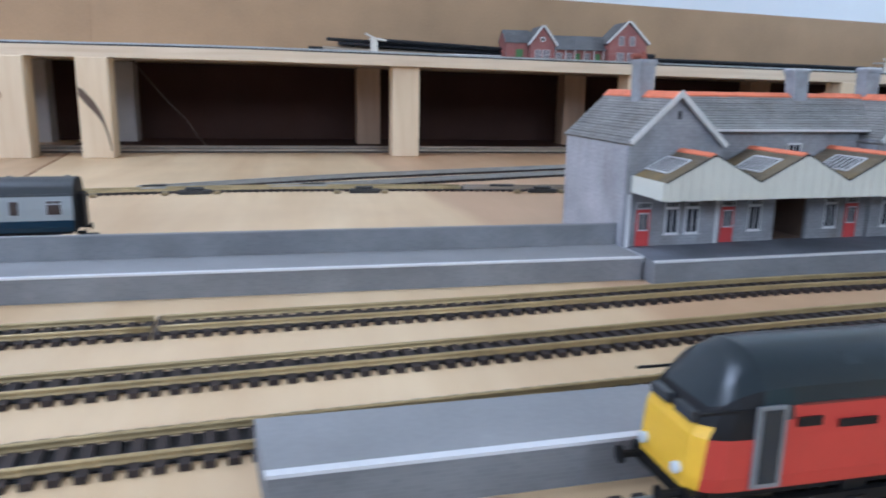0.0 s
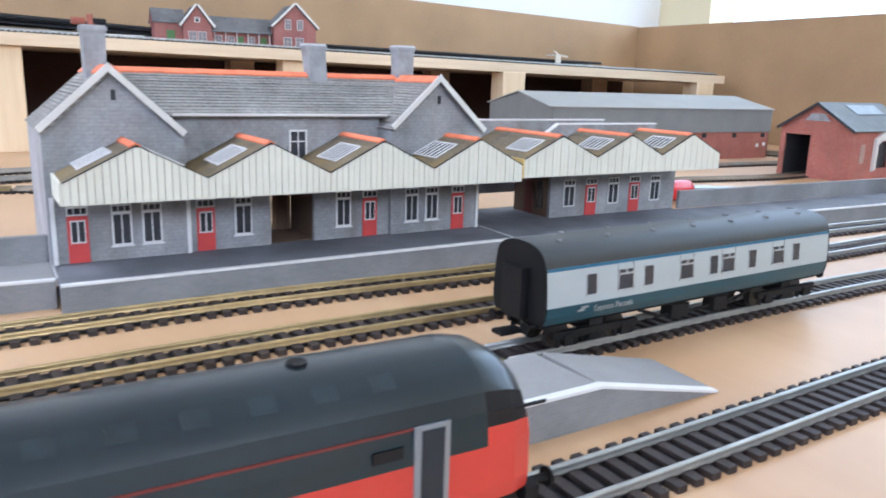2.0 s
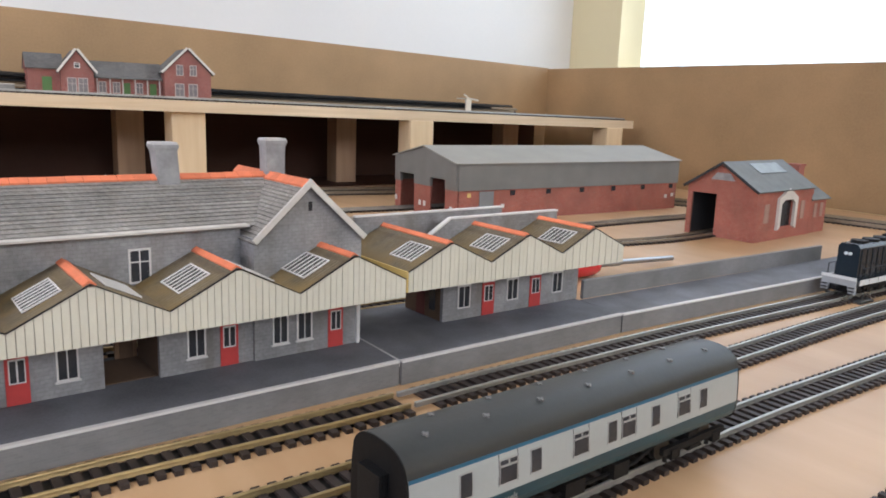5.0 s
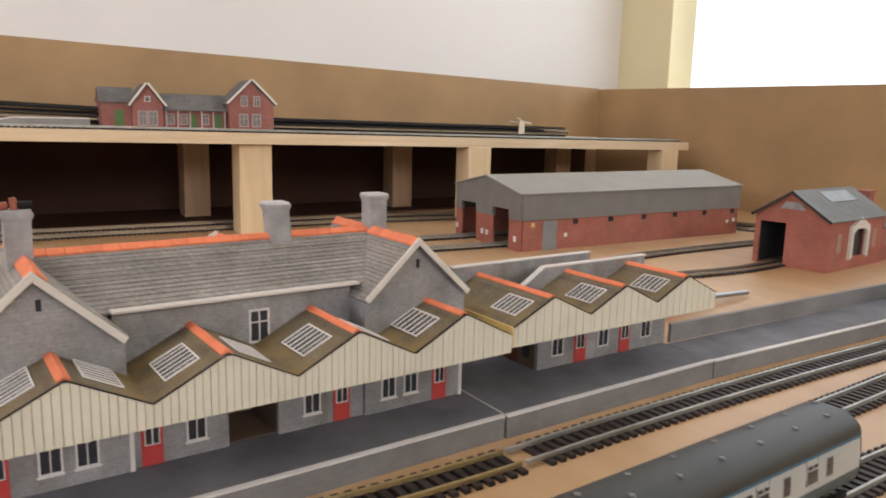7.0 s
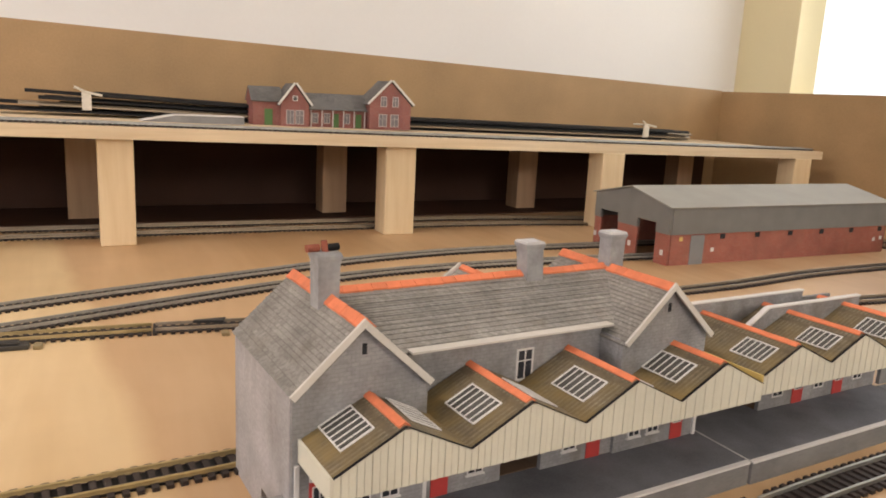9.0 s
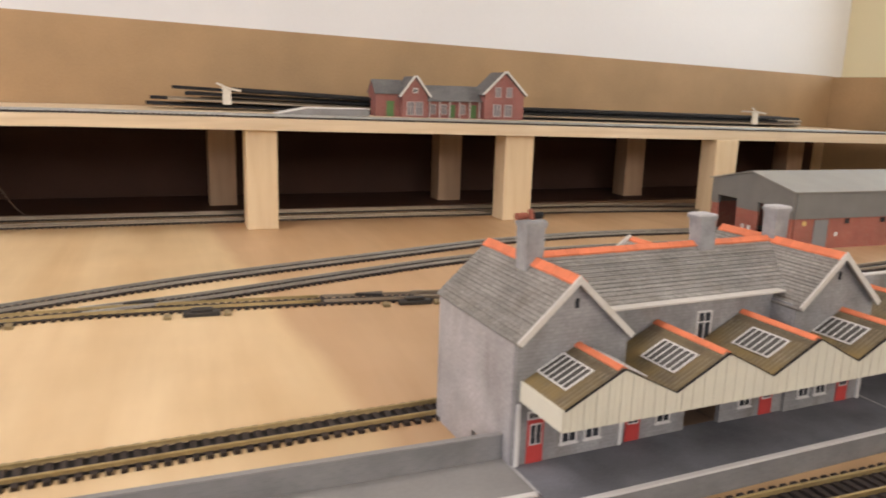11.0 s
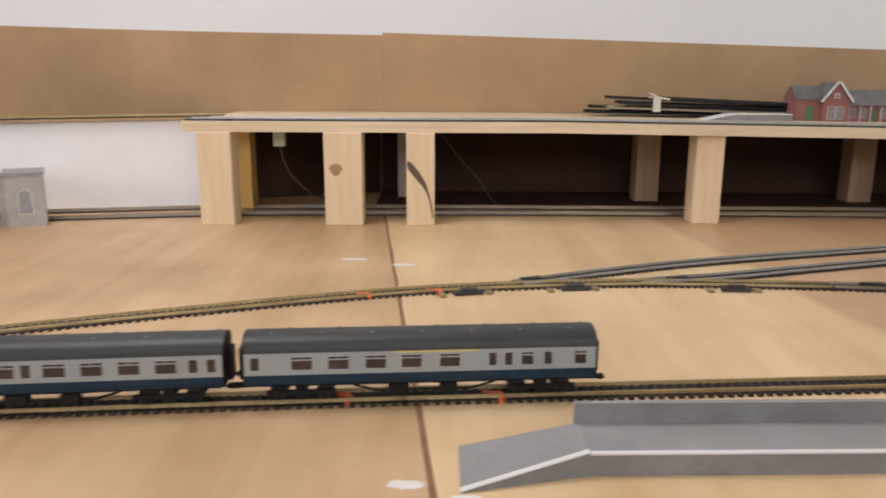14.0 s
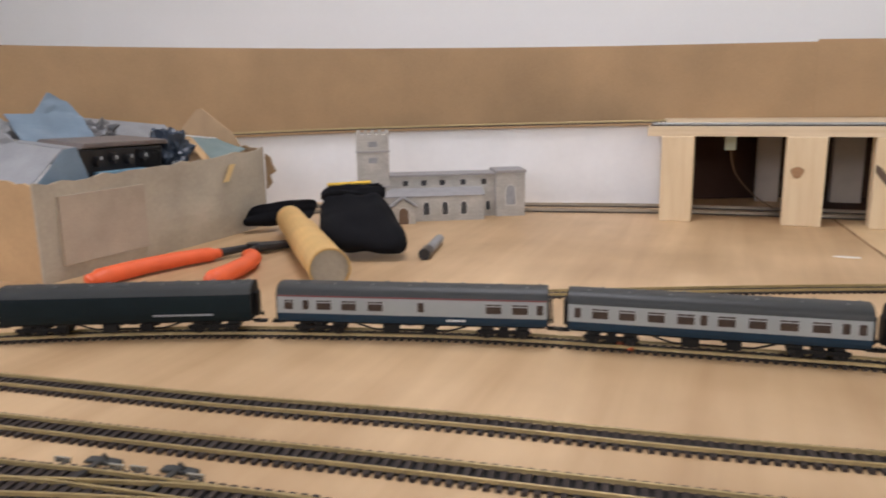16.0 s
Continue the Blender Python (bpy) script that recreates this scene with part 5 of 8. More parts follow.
# house on the deck
HZ = deck_low(0.93) + 0.017
ho = thing("country_station", pose(0.780, 1.828, HZ - 0.0005, 0, 0, 0), "small red brick card station with two gables", "station")
def gabled_block(parent, u0, u1, v0, v1, z_e, z_p, ridge_along_u=False):
    bm = bmesh.new()
    c = (u0 + u1) / 2
    if ridge_along_u:
        box(bm, u0, u1, v0, v1, 0, z_e)
        part("brick_wall", bm, HOUSE_BRICK, parent)
        m = (v0 + v1) / 2
        for e, s in ((v0 - 0.003, -1), (v1 + 0.003, 1)):
            bm = bmesh.new()
            quad_slab(bm, (u0 - 0.003, m, z_p), (u1 + 0.003, m, z_p), (u1 + 0.003, e, z_e - 0.001), (u0 - 0.003, e, z_e - 0.001), 0.0014 * s)
            part("roof", bm, HOUSE_SLATE, parent, "grey slate roof slope")
        return
    prism(bm, [(u0, 0), (u1, 0), (u1, z_e), (c, z_p), (u0, z_e)], "y", v0, v1)
    part("brick_wall", bm, HOUSE_BRICK, parent)
    for s in (-1, 1):
        e = c + s * ((u1 - u0) / 2 + 0.004)
        ze = z_e - 0.004 * (z_p - z_e) / ((u1 - u0) / 2)
        bm = bmesh.new()
        quad_slab(bm, (c, v0 - 0.003, z_p + 0.0018), (e, v0 - 0.003, ze + 0.0018), (e, v1 + 0.003, ze + 0.0018), (c, v1 + 0.003, z_p + 0.0018), 0.0014 * -s)
        part("roof", bm, HOUSE_SLATE_SIDE, parent, "grey slate roof slope")
        bm = bmesh.new()
        quad_slab(bm, (c, v0 - 0.0045, z_p + 0.0024), (e, v0 - 0.0045, ze + 0.0024), (e, v0 - 0.003, ze + 0.0024), (c, v0 - 0.003, z_p + 0.0024), 0.0036 * -s)
        part("bargeboard", bm, BARGE, parent)
gabled_block(ho, 0.0, 0.050, 0.012, 0.062, 0.044, 0.068, True)
bm = bmesh.new()
prism(bm, [(0.010, 0.042), (0.064, 0.042), (0.037, 0.067)], "x", -0.0018, 0.0)
part("end_gable", bm, HOUSE_BRICK, ho)
gabled_block(ho, 0.046, 0.095, 0.0, 0.060, 0.040, 0.072)
gabled_block(ho, 0.096, 0.206, 0.014, 0.058, 0.033, 0.060, True)
gabled_block(ho, 0.207, 0.287, -0.004, 0.060, 0.046, 0.085)
panel_door(ho, 0.020, 0.034, 0.0005, 0.030, 0.012, GREEN_DOOR, False)
framed(ho, 0.055, 0.069, 0.006, 0.030, 0.0, bars_v=1, bars_h=1, frame_mat=HOUSE_TRIM, pane_mat=HOUSE_PANE)
framed(ho, 0.071, 0.086, 0.006, 0.030, 0.0, bars_v=1, bars_h=1, frame_mat=HOUSE_TRIM, pane_mat=HOUSE_PANE)
framed(ho, 0.066, 0.075, 0.046, 0.054, 0.0, bars_v=0, bars_h=1)
for u, dr in ((0.104, 0), (0.126, 0), (0.143, 1), (0.163, 0), (0.186, 1)):
    if dr:
        panel_door(ho, u, u + 0.011, 0.0005, 0.025, 0.014, GREEN_DOOR, False)
    else:
        framed(ho, u, u + 0.012, 0.008, 0.026, 0.014, frame_mat=HOUSE_TRIM, pane_mat=HOUSE_PANE)
for u in (0.224, 0.247):
    framed(ho, u, u + 0.016, 0.006, 0.028, -0.004, frame_mat=HOUSE_TRIM, pane_mat=HOUSE_PANE)
    framed(ho, u + 0.003, u + 0.015, 0.042, 0.060, -0.004, frame_mat=HOUSE_TRIM, pane_mat=HOUSE_PANE)
for u in (0.100, 0.120, 0.140, 0.160, 0.180, 0.200):
    bm = bmesh.new()
    box(bm, u, u + 0.002, 0.006, 0.008, 0, 0.031)
    part("verandah_post", bm, HOUSE_TRIM, ho)
bm = bmesh.new()
quad_slab(bm, (0.097, 0.004, 0.032), (0.206, 0.004, 0.032), (0.206, 0.016, 0.036), (0.097, 0.016, 0.036), 0.001)
part("verandah_roof", bm, HOUSE_SLATE, ho)

# small ramped platform on the deck
z0 = deck_low(0.68) + 0.0168
rp = thing("platform_ramp", Matrix.Translation((0.598, 1.80, z0)), "small grey platform piece with a white edge on the deck", "platform")
bm = bmesh.new()
prism(bm, [(0, 0), (0.160, 0), (0.160, 0.0115), (0.052, 0.0115), (0, 0.0012)], "y", 0, 0.045)
part("platform_base", bm, PLAT_BRICK, rp)
bm = bmesh.new()
quad_slab(bm, (0, -0.001, 0.0024), (0.052, -0.001, 0.0127), (0.052, 0.045, 0.0127), (0, 0.045, 0.0024), 0.0011)
quad_slab(bm, (0.052, -0.001, 0.0127), (0.160, -0.001, 0.0127), (0.160, 0.045, 0.0127), (0.052, 0.045, 0.0127), 0.0011)
part("platform_surface", bm, WHITE_CARD, rp)

# bundle of spare track lying on the deck, tied with a strip of cloth
tb = thing("track_bundle", Matrix.Translation((0.40, 1.89, deck_low(0.4) + 0.017)), "bundle of spare black flexible track tied with white strips", "track")
rng = random.Random(4)
for i in range(12):
    bm = bmesh.new()
    lay, row = i // 3, i % 3
    x0 = rng.uniform(-0.02, 0.06) + 0.03 * lay * (1 if i % 2 else 0.2)
    x1 = 1.42 + rng.uniform(-0.12, 0.08)
    y = row * 0.029 + rng.uniform(-0.006, 0.006)
    n = 40
    last = None
    for k in range(n + 1):
        u = k / n
        x = x0 + (x1 - x0) * u
        zb = 0.0062 * lay + 0.0005 - 0.0128 * max(0.0, x + 0.1) + 0.012 * max(0.0, 1 - u * 2.2) * (0.6 + 0.25 * lay)
        ring = [bm.verts.new((x, y + a, zb + b)) for a, b in ((-0.014, 0), (0.014, 0), (0.014, 0.0024), (0.0095, 0.0055), (-0.0095, 0.0055), (-0.014, 0.0024))]
        if last:
            for q in range(6):
                bm.faces.new([last[q], last[(q + 1) % 6], ring[(q + 1) % 6], ring[q]])
        else:
            bm.faces.new(ring[::-1])
        last = ring
    bm.faces.new(last)
    bmesh.ops.recalc_face_normals(bm, faces=bm.faces[:])
    part("track_length", bm, RAIL_DULL if i in (3, 7) else BLACK, tb)
CLOTH = plain("white_cloth_strip", (0.62, 0.58, 0.50), 0.9, vary=0.12, size=90.0)
for x, zt in ((0.125, 0.037), (1.27, 0.017)):
    bm = bmesh.new()
    for k, (y0, y1, h) in enumerate(((-0.02, 0.018, 0.004), (-0.021, -0.0165, 0.0))):
        box(bm, x - 0.008, x + 0.006, y0, y1, zt - 0.028 if k else zt - 0.002, zt + 0.001)
    rod(bm, (x, -0.02, zt), (x - 0.018, -0.026, zt + 0.008), 0.002, 6)
    rod(bm, (x, -0.02, zt), (x + 0.022, -0.026, zt - 0.004), 0.002, 6)
    part("cloth_tie", bm, CLOTH, tb, "knotted white cloth tie")

# ---- church ----
CH_STONE = courses("pale_church_card", (0.47, 0.445, 0.405), (0.55, 0.52, 0.475), (0.45, 0.425, 0.385), 0.006, 0.003, stain=0.25)
CH_ROOF = plain("grey_lead_card", (0.30, 0.29, 0.29), 0.75, vary=0.15, size=60.0)
chh = thing("church", pose(-0.808, 1.427, 0, 0, 0, 27.0), "pale grey stone card church with a square tower", "church")


def arch(parent, u, w, z0, z1, v, mat=PANE, name="arched_window", rim=True):
    n = 7
    def outline(g):
        pts = [(u - w / 2 - g, z0 - g), (u + w / 2 + g, z0 - g), (u + w / 2 + g, z1 - w * 0.55)]
        for i in range(1, n):
            a = math.pi * i / n
            pts.append((u + (w / 2 + g) * math.cos(a), z1 - w * 0.55 + (w * 0.55 + g) * math.sin(a)))
        pts.append((u - w / 2 - g, z1 - w * 0.55))
        return pts
    bm = bmesh.new()
    prism(bm, outline(0.0014 if rim else 0), "y", v - 0.0008, v + 0.0004)
    w_ob = part(name, bm, BARGE if rim else mat, parent)
    if rim:
        bm = bmesh.new()
        prism(bm, outline(0.0), "y", v - 0.0011, v - 0.0004)
        part("pane", bm, mat, w_ob)


bm = bmesh.new()
box(bm, 0, 0.060, 0.030, 0.090, 0, 0.160)
part("tower", bm, CH_STONE, chh, "square stone tower")
for i in range(5):
    for y in (0.030, 0.0865):
        bm = bmesh.new()
        box(bm, 0.0006 + i * 0.0135, 0.0078 + i * 0.0135, y - 0.0005, y + 0.004, 0.160, 0.1665)
        part("battlement", bm, CH_STONE, chh)
for z in (0.128, 0.062):
    bm = bmesh.new()
    box(bm, -0.0015, 0.0615, 0.0285, 0.0915, z, z + 0.0022)
    part("string_course", bm, CH_ROOF, chh)
for z in (0.138, 0.108):
    bm = bmesh.new()
    box(bm, 0.022, 0.038, 0.0292, 0.0304, z, z + 0.010)
    part("louvre", bm, CHIMNEY, chh)
bm = bmesh.new()
box(bm, 0.0605, 0.262, 0.040, 0.090, 0, 0.080)
part("nave", bm, CH_STONE, chh)
bm = bmesh.new()
box(bm, 0.0605, 0.264, 0.036, 0.092, 0.080, 0.0835)
part("nave_roof", bm, CH_ROOF, chh, "grey lead roof with a parapet")
bm = bmesh.new()
box(bm, 0.262, 0.318, 0.028, 0.092, 0, 0.083)
part("chancel", bm, CH_STONE, chh)
bm = bmesh.new()
box(bm, 0.260, 0.320, 0.026, 0.094, 0.083, 0.0885)
part("chancel_roof", bm, CH_ROOF, chh)
bm = bmesh.new()
box(bm, 0.040, 0.235, 0.0, 0.040, 0, 0.046)
part("aisle", bm, CH_STONE, chh)
bm = bmesh.new()
quad_slab(bm, (0.039, -0.0015, 0.0475), (0.236, -0.0015, 0.0475), (0.236, 0.040, 0.058), (0.039, 0.040, 0.058), 0.0018)
part("aisle_roof", bm, CH_ROOF, chh)
bm = bmesh.new()
prism(bm, [(0.060, 0), (0.104, 0), (0.104, 0.030), (0.082, 0.046), (0.060, 0.030)], "y", -0.024, -0.0002)
part("porch", bm, CH_STONE, chh)
for s in (-1, 1):
    bm = bmesh.new()
    e = 0.082 + s * 0.025
    quad_slab(bm, (0.082, -0.026, 0.0482), (e, -0.026, 0.0300), (e, 0.0, 0.0300), (0.082, 0.0, 0.0482), 0.0016 * -s)
    part("porch_roof", bm, CH_ROOF, chh)
arch(chh, 0.082, 0.018, 0.0, 0.030, -0.024, name="doorway", mat=BROWN_CARD)
for u in (0.126, 0.161, 0.196):
    arch(chh, u, 0.011, 0.012, 0.036, 0.0)
for u in (0.090, 0.125, 0.160, 0.200, 0.240):
    bm = bmesh.new()
    box(bm, u - 0.005, u + 0.005, 0.0392, 0.0404, 0.062, 0.072)
    part("clerestory_window", bm, PANE, chh)
arch(chh, 0.248, 0.008, 0.012, 0.030, 0.040)
arch(chh, 0.290, 0.018, 0.022, 0.060, 0.028, mat=CHIMNEY)
arch(chh, 0.050, 0.010, 0.010, 0.034, 0.0, mat=BROWN_CARD)

# ---- rolling stock ----
BR_BLUE = plain("dark_teal_blue_paint", (0.008, 0.052, 0.072), 0.35, vary=0.12, size=40.0, bump=0.05)
RAIL_BLUE = plain("rail_blue_paint", (0.004, 0.027, 0.056), 0.4, vary=0.12, size=40.0, bump=0.05, spec=0.35)
PARCELS_GREY = plain("parcels_coach_grey_paint", (0.37, 0.40, 0.395), 0.35, vary=0.07, size=40.0, bump=0.05)
# The back coaches' grey is lowered for the shade on their sides.
SHADED_COACH_GREY = plain("shaded_coach_grey_paint", (0.315, 0.335, 0.335), 0.35, vary=0.07, size=40.0, bump=0.05)
ROOF_DARK = plain("dark_grey_roof_paint", (0.027, 0.030, 0.030), 0.48, vary=0.16, size=30.0, bump=0.1)
# Blue edge stripe; the reflection along it is painted in as brightness.
SHEEN_EDGE_BLUE = plain("sheen_blue_line", (0.016, 0.105, 0.19), 0.35, vary=0.08)
UNDER = plain("black_underframe", (0.008, 0.0075, 0.0075), 0.65, vary=0.3, size=80.0, spec=0.22)
WINDOW_BROWN = plain("brown_seen_through_glass", (0.050, 0.034, 0.027), 0.22, vary=0.35, size=160.0, bump=0.0)
ALU = plain("window_frame_metal", (0.40, 0.41, 0.41), 0.4, metal=0.4, vary=0.1)
LETTER = plain("white_transfer", (0.72, 0.74, 0.74), 0.5, vary=0.05)
CREAM_LINE = plain("pale_yellow_line", (0.62, 0.50, 0.16), 0.5, vary=0.08)
RED_LINE = plain("thin_red_line", (0.17, 0.04, 0.04), 0.5, vary=0.08)
LOCO_RED_LINE = plain("dull_red_line", (0.13, 0.020, 0.016), 0.5, vary=0.15)
GREEN_VAN = plain("dark_green_paint", (0.003, 0.010, 0.013), 0.5, vary=0.15, size=40.0, bump=0.05, spec=0.2)
LOCO_RED = plain("signal_red_paint", (0.45, 0.040, 0.028), 0.35, vary=0.1, size=40.0, bump=0.06)
LOCO_YELLOW = plain("warning_yellow_paint", (0.80, 0.48, 0.02), 0.4, vary=0.08, size=40.0, bump=0.06)
LOCO_DARK = plain("dark_slate_paint", (0.005, 0.019, 0.026), 0.3, vary=0.15, size=40.0, bump=0.06)
LOCO_ROOF = plain("weathered_grey_roof", (0.011, 0.019, 0.024), 0.28, vary=0.3, size=28.0, bump=0.05)
LOCO_ROOF_PALE = plain("worn_roof_panel_paint", (0.015, 0.024, 0.029), 0.34, vary=0.5, size=60.0)
TEAL = plain("teal_transfer", (0.04, 0.42, 0.38), 0.5, vary=0.08)
TEAL_GREY = plain("grey_teal_transfer", (0.16, 0.36, 0.33), 0.5, vary=0.08)
DOOR_FRAME = plain("grey_door_frame", (0.20, 0.21, 0.22), 0.45, vary=0.1)
SILVER_TR = plain("silver_transfer", (0.36, 0.38, 0.40), 0.45, vary=0.1)
LOCO_BLACK = plain("satin_black_paint", (0.010, 0.019, 0.030), 0.26, vary=0.2, size=40.0, bump=0.08)
GOLD = plain("gold_transfer", (0.26, 0.19, 0.07), 0.45, vary=0.1)
WHEEL = plain("blackened_wheel", (0.05, 0.046, 0.042), 0.4, metal=0.5, vary=0.2)
LAMP_GLASS = plain("lamp_lens", (0.62, 0.68, 0.72), 0.15, vary=0.05, bump=0.0)


def bogie(parent, x, wheelbase=0.034, axles=2, r=0.006, half=0.0155):
    n = axles
    bm = bmesh.new()
    length = wheelbase + 0.016
    for s in (-1, 1):
        y0, y1 = (s * half - 0.0012, s * half + 0.0012)
        box(bm, x - length / 2, x + length / 2, min(y0, y1), max(y0, y1), 0.0065, 0.0098)
        for i in range(n):
            c = x + (i / (n - 1) - 0.5) * wheelbase
            box(bm, c - 0.0026, c + 0.0026, s * half - 0.002, s * half + 0.002, 0.0035, 0.0085)
            for d in (-0.0052, 0.0052):
                rod(bm, (c + d, s * half, 0.0030), (c + d, s * half, 0.0068), 0.0012, 6)
        prism(bm, [(x - 0.006, 0.0045), (x + 0.006, 0.0045), (x + 0.004, 0.0066), (x - 0.004, 0.0066)], "y", s * half - 0.0016, s * half + 0.0016)
    box(bm, x - 0.004, x + 0.004, -half, half, 0.0068, 0.0130)
    bg = part("bogie", bm, UNDER, parent)
    for i in range(n):
        c = x + (i / (n - 1) - 0.5) * wheelbase
        for s in (-1, 1):
            bm = bmesh.new()
            rod(bm, (c, s * 0.0098, r), (c, s * 0.0075, r), r, 20)
            rod(bm, (c, s * 0.0075, r), (c, s * 0.0068, r), r + 0.0006, 20)
            part("wheel", bm, WHEEL, bg)
        bm = bmesh.new()
        rod(bm, (c, -0.0068, r), (c, 0.0068, r), 0.001, 8)
        part("axle", bm, WHEEL, bg)
    return bg


def coach_half(z_break):
    """Half outline of a coach, bottom to roof centre: (y, z)."""
    side = [(0.0163, 0.0140), (0.0176, 0.0172), (0.0181, z_break), (0.0178, 0.0295), (0.0172, 0.0355), (0.0166, 0.0388)]
    roof = [(0.0166 * math.cos(a) ** 0.8, 0.0388 + 0.0093 * math.sin(a)) for a in [i * math.pi / 24 for i in range(1, 12)]] + [(0.0, 0.0481)]
    return side, roof


def tube_part(name, half, x0, x1, mat, parent, label="", smooth=False):
    """A solid drawn out along x from an outline given for one half, mirrored."""
    pts = half + [(-y, z) for y, z in reversed(half) if abs(y) > 1e-6]
    bm = bmesh.new()
    prism(bm, pts, "x", x0, x1)
    for e in bm.edges:
        if len(e.link_faces) == 2 and e.calc_face_angle(0) > 0.6:
            e.smooth = False
    return part(name, bm, mat, parent, label, smooth=smooth)


def side_panel(parent, name, mat, x0, x1, z0, z1, s, half, lift=0.0003, label=""):
    """A thin panel that follows the curved side, on side s."""
    def y_at(z):
        for (ya, za), (yb, zb) in zip(half, half[1:]):
            if za <= z <= zb:
                return ya + (yb - ya) * (z - za) / (zb - za)
        return half[-1][0]
    bm = bmesh.new()
    zs = [z0, (z0 + z1) / 2, z1]
    outer = [(y_at(z) + lift, z) for z in zs]
    inner = [(y_at(z) - 0.0004, z) for z in reversed(zs)]
    prism(bm, [(s * y, z) for y, z in outer + inner], "x", x0, x1)
    return part(name, bm, mat, parent, label)


VENT_GREY = plain("dull_grey_vent", (0.17, 0.17, 0.17), 0.55, vary=0.2, size=90.0)


def coach(m, length, label, lower, upper, windows, z_break=0.0218, line=None, strip=None, group="blue and grey coaches", van=False, text=None, doors=()):
    """windows: (centre fraction, width, sliding vents or not)."""
    ob = thing("coach", m, label, "coach", group)
    side, roof = coach_half(z_break)
    low = [p for p in side if p[1] <= z_break]
    up_ = [p for p in side if p[1] >= z_break]
    tube_part("lower_body", low, 0.0, length, lower, ob)
    tube_part("upper_body", up_, 0.0, length, upper, ob)
    rf = [(side[-1][0] + 0.0004, side[-1][1])] + [(y + 0.0002 if y > 0 else 0, z) for y, z in roof]
    r = tube_part("roof", rf, -0.0006, length + 0.0006, ROOF_DARK, ob, "dark grey ribbed roof", smooth=True)
    for i in range(7):
        for y, e in ((-0.0062, 0.0), (0.0062, 0.012)):
            x = length * (i + 0.5) / 7 + e
            bm = bmesh.new()
            box(bm, x - 0.0005, x + 0.0005, y - 0.0016, y + 0.0016, 0.0455, 0.0483)
            rod(bm, (x - 0.0013, y, 0.0480), (x + 0.0013, y, 0.0480), 0.0006, 6)
            part("roof_vent", bm, VENT_GREY, r)
    for s in (-1, 1):
        side_panel(ob, "cantrail_line", line or SHEEN_EDGE_BLUE, 0, length, 0.0373, 0.0387, s, side)
        if strip:
            side_panel(ob, "class_line", strip[2], length * strip[0], length * strip[1], 0.0361, 0.0372, s, side)
        for frac, w, vent in windows:
            c = length * frac
            z0, z1 = (0.0256, 0.0344)
            f = side_panel(ob, "window", ALU, c - w / 2 - 0.0005, c + w / 2 + 0.0005, z0 - 0.0005, z1 + 0.0005, s, side, 0.0003)
            side_panel(f, "pane", PANE if van else WINDOW_BROWN, c - w / 2, c + w / 2, z0, z1, s, side, 0.0005)
            if vent:
                side_panel(f, "vent_bar", ALU, c - w / 2, c + w / 2, z0 + 0.0066, z0 + 0.0073, s, side, 0.0008)
                side_panel(f, "mullion", ALU, c - 0.0003, c + 0.0003, z0 + 0.007, z1, s, side, 0.0008)
        for frac in doors:
            side_panel(ob, "door_seam", UNDER, length * frac, length * frac + 0.0002, 0.0145, 0.0370, s, side, 0.0002)
    for x, d in ((0.0, -1), (length, 1)):
        bm = bmesh.new()
        hull = [(y * 0.995, z) for y, z in side + roof]
        hull += [(-y, z) for y, z in reversed(hull) if y > 1e-6]
        prism(bm, hull, "x", min(x, x + d * 0.0012), max(x, x + d * 0.0012))
        e = part("coach_end", bm, UNDER, ob, "black coach end")
        bm = bmesh.new()
        for k in range(4):
            a, b = x + d * (0.0012 + 0.0011 * k), x + d * (0.0020 + 0.0011 * k)
            box(bm, min(a, b), max(a, b), -0.0068, 0.0068, 0.0150, 0.0375)
        part("gangway", bm, BLACK, e)
        for s in (-1, 1):
            bm = bmesh.new()
            rod(bm, (x, s * 0.0115, 0.0125), (x + d * 0.0055, s * 0.0115, 0.0125), 0.0011, 8)
            rod(bm, (x + d * 0.0055, s * 0.0115, 0.0125), (x + d * 0.0063, s * 0.0115, 0.0125), 0.0026, 12)
            part("buffer", bm, UNDER, e)
        bm = bmesh.new()
        box(bm, min(x, x + d * 0.012), max(x, x + d * 0.012), -0.0035, 0.0035, 0.0075, 0.0092)
        part("coupling", bm, BLACK, e)
    bm = bmesh.new()
    box(bm, 0.002, length - 0.002, -0.0135, 0.0135, 0.0118, 0.0141)
    fr = part("underframe", bm, UNDER, ob)
    for x0, x1, y in ((0.40, 0.46, -0.012), (0.47, 0.50, 0.010), (0.54, 0.60, 0.006), (0.40, 0.45, 0.009), (0.55, 0.60, -0.0125)):
        bm = bmesh.new()
        box(bm, length * x0, length * x1, y - 0.0035, y + 0.0035, 0.0050, 0.0119)
        part("battery_box", bm, UNDER, fr)
    for s in (-1, 1):
        bm = bmesh.new()
        for a, b, za, zb in ((0.30, 0.37, 0.0118, 0.0068), (0.37, 0.64, 0.0068, 0.0068), (0.64, 0.71, 0.0068, 0.0118)):
            rod(bm, (length * a, s * 0.0128, za), (length * b, s * 0.0128, zb), 0.0009, 6)
        part("truss_rod", bm, UNDER, fr)
    bogie(ob, length * 0.155)
    bogie(ob, length * 0.845)
    return ob


def on_line(pts, x):
    """Point and heading, by x, on the smooth line of a track."""
    best = min(smooth_line(pts, 0.004), key=lambda pd: abs(pd[0].x - x))
    return best[0], math.degrees(math.atan2(best[1].y, best[1].x))


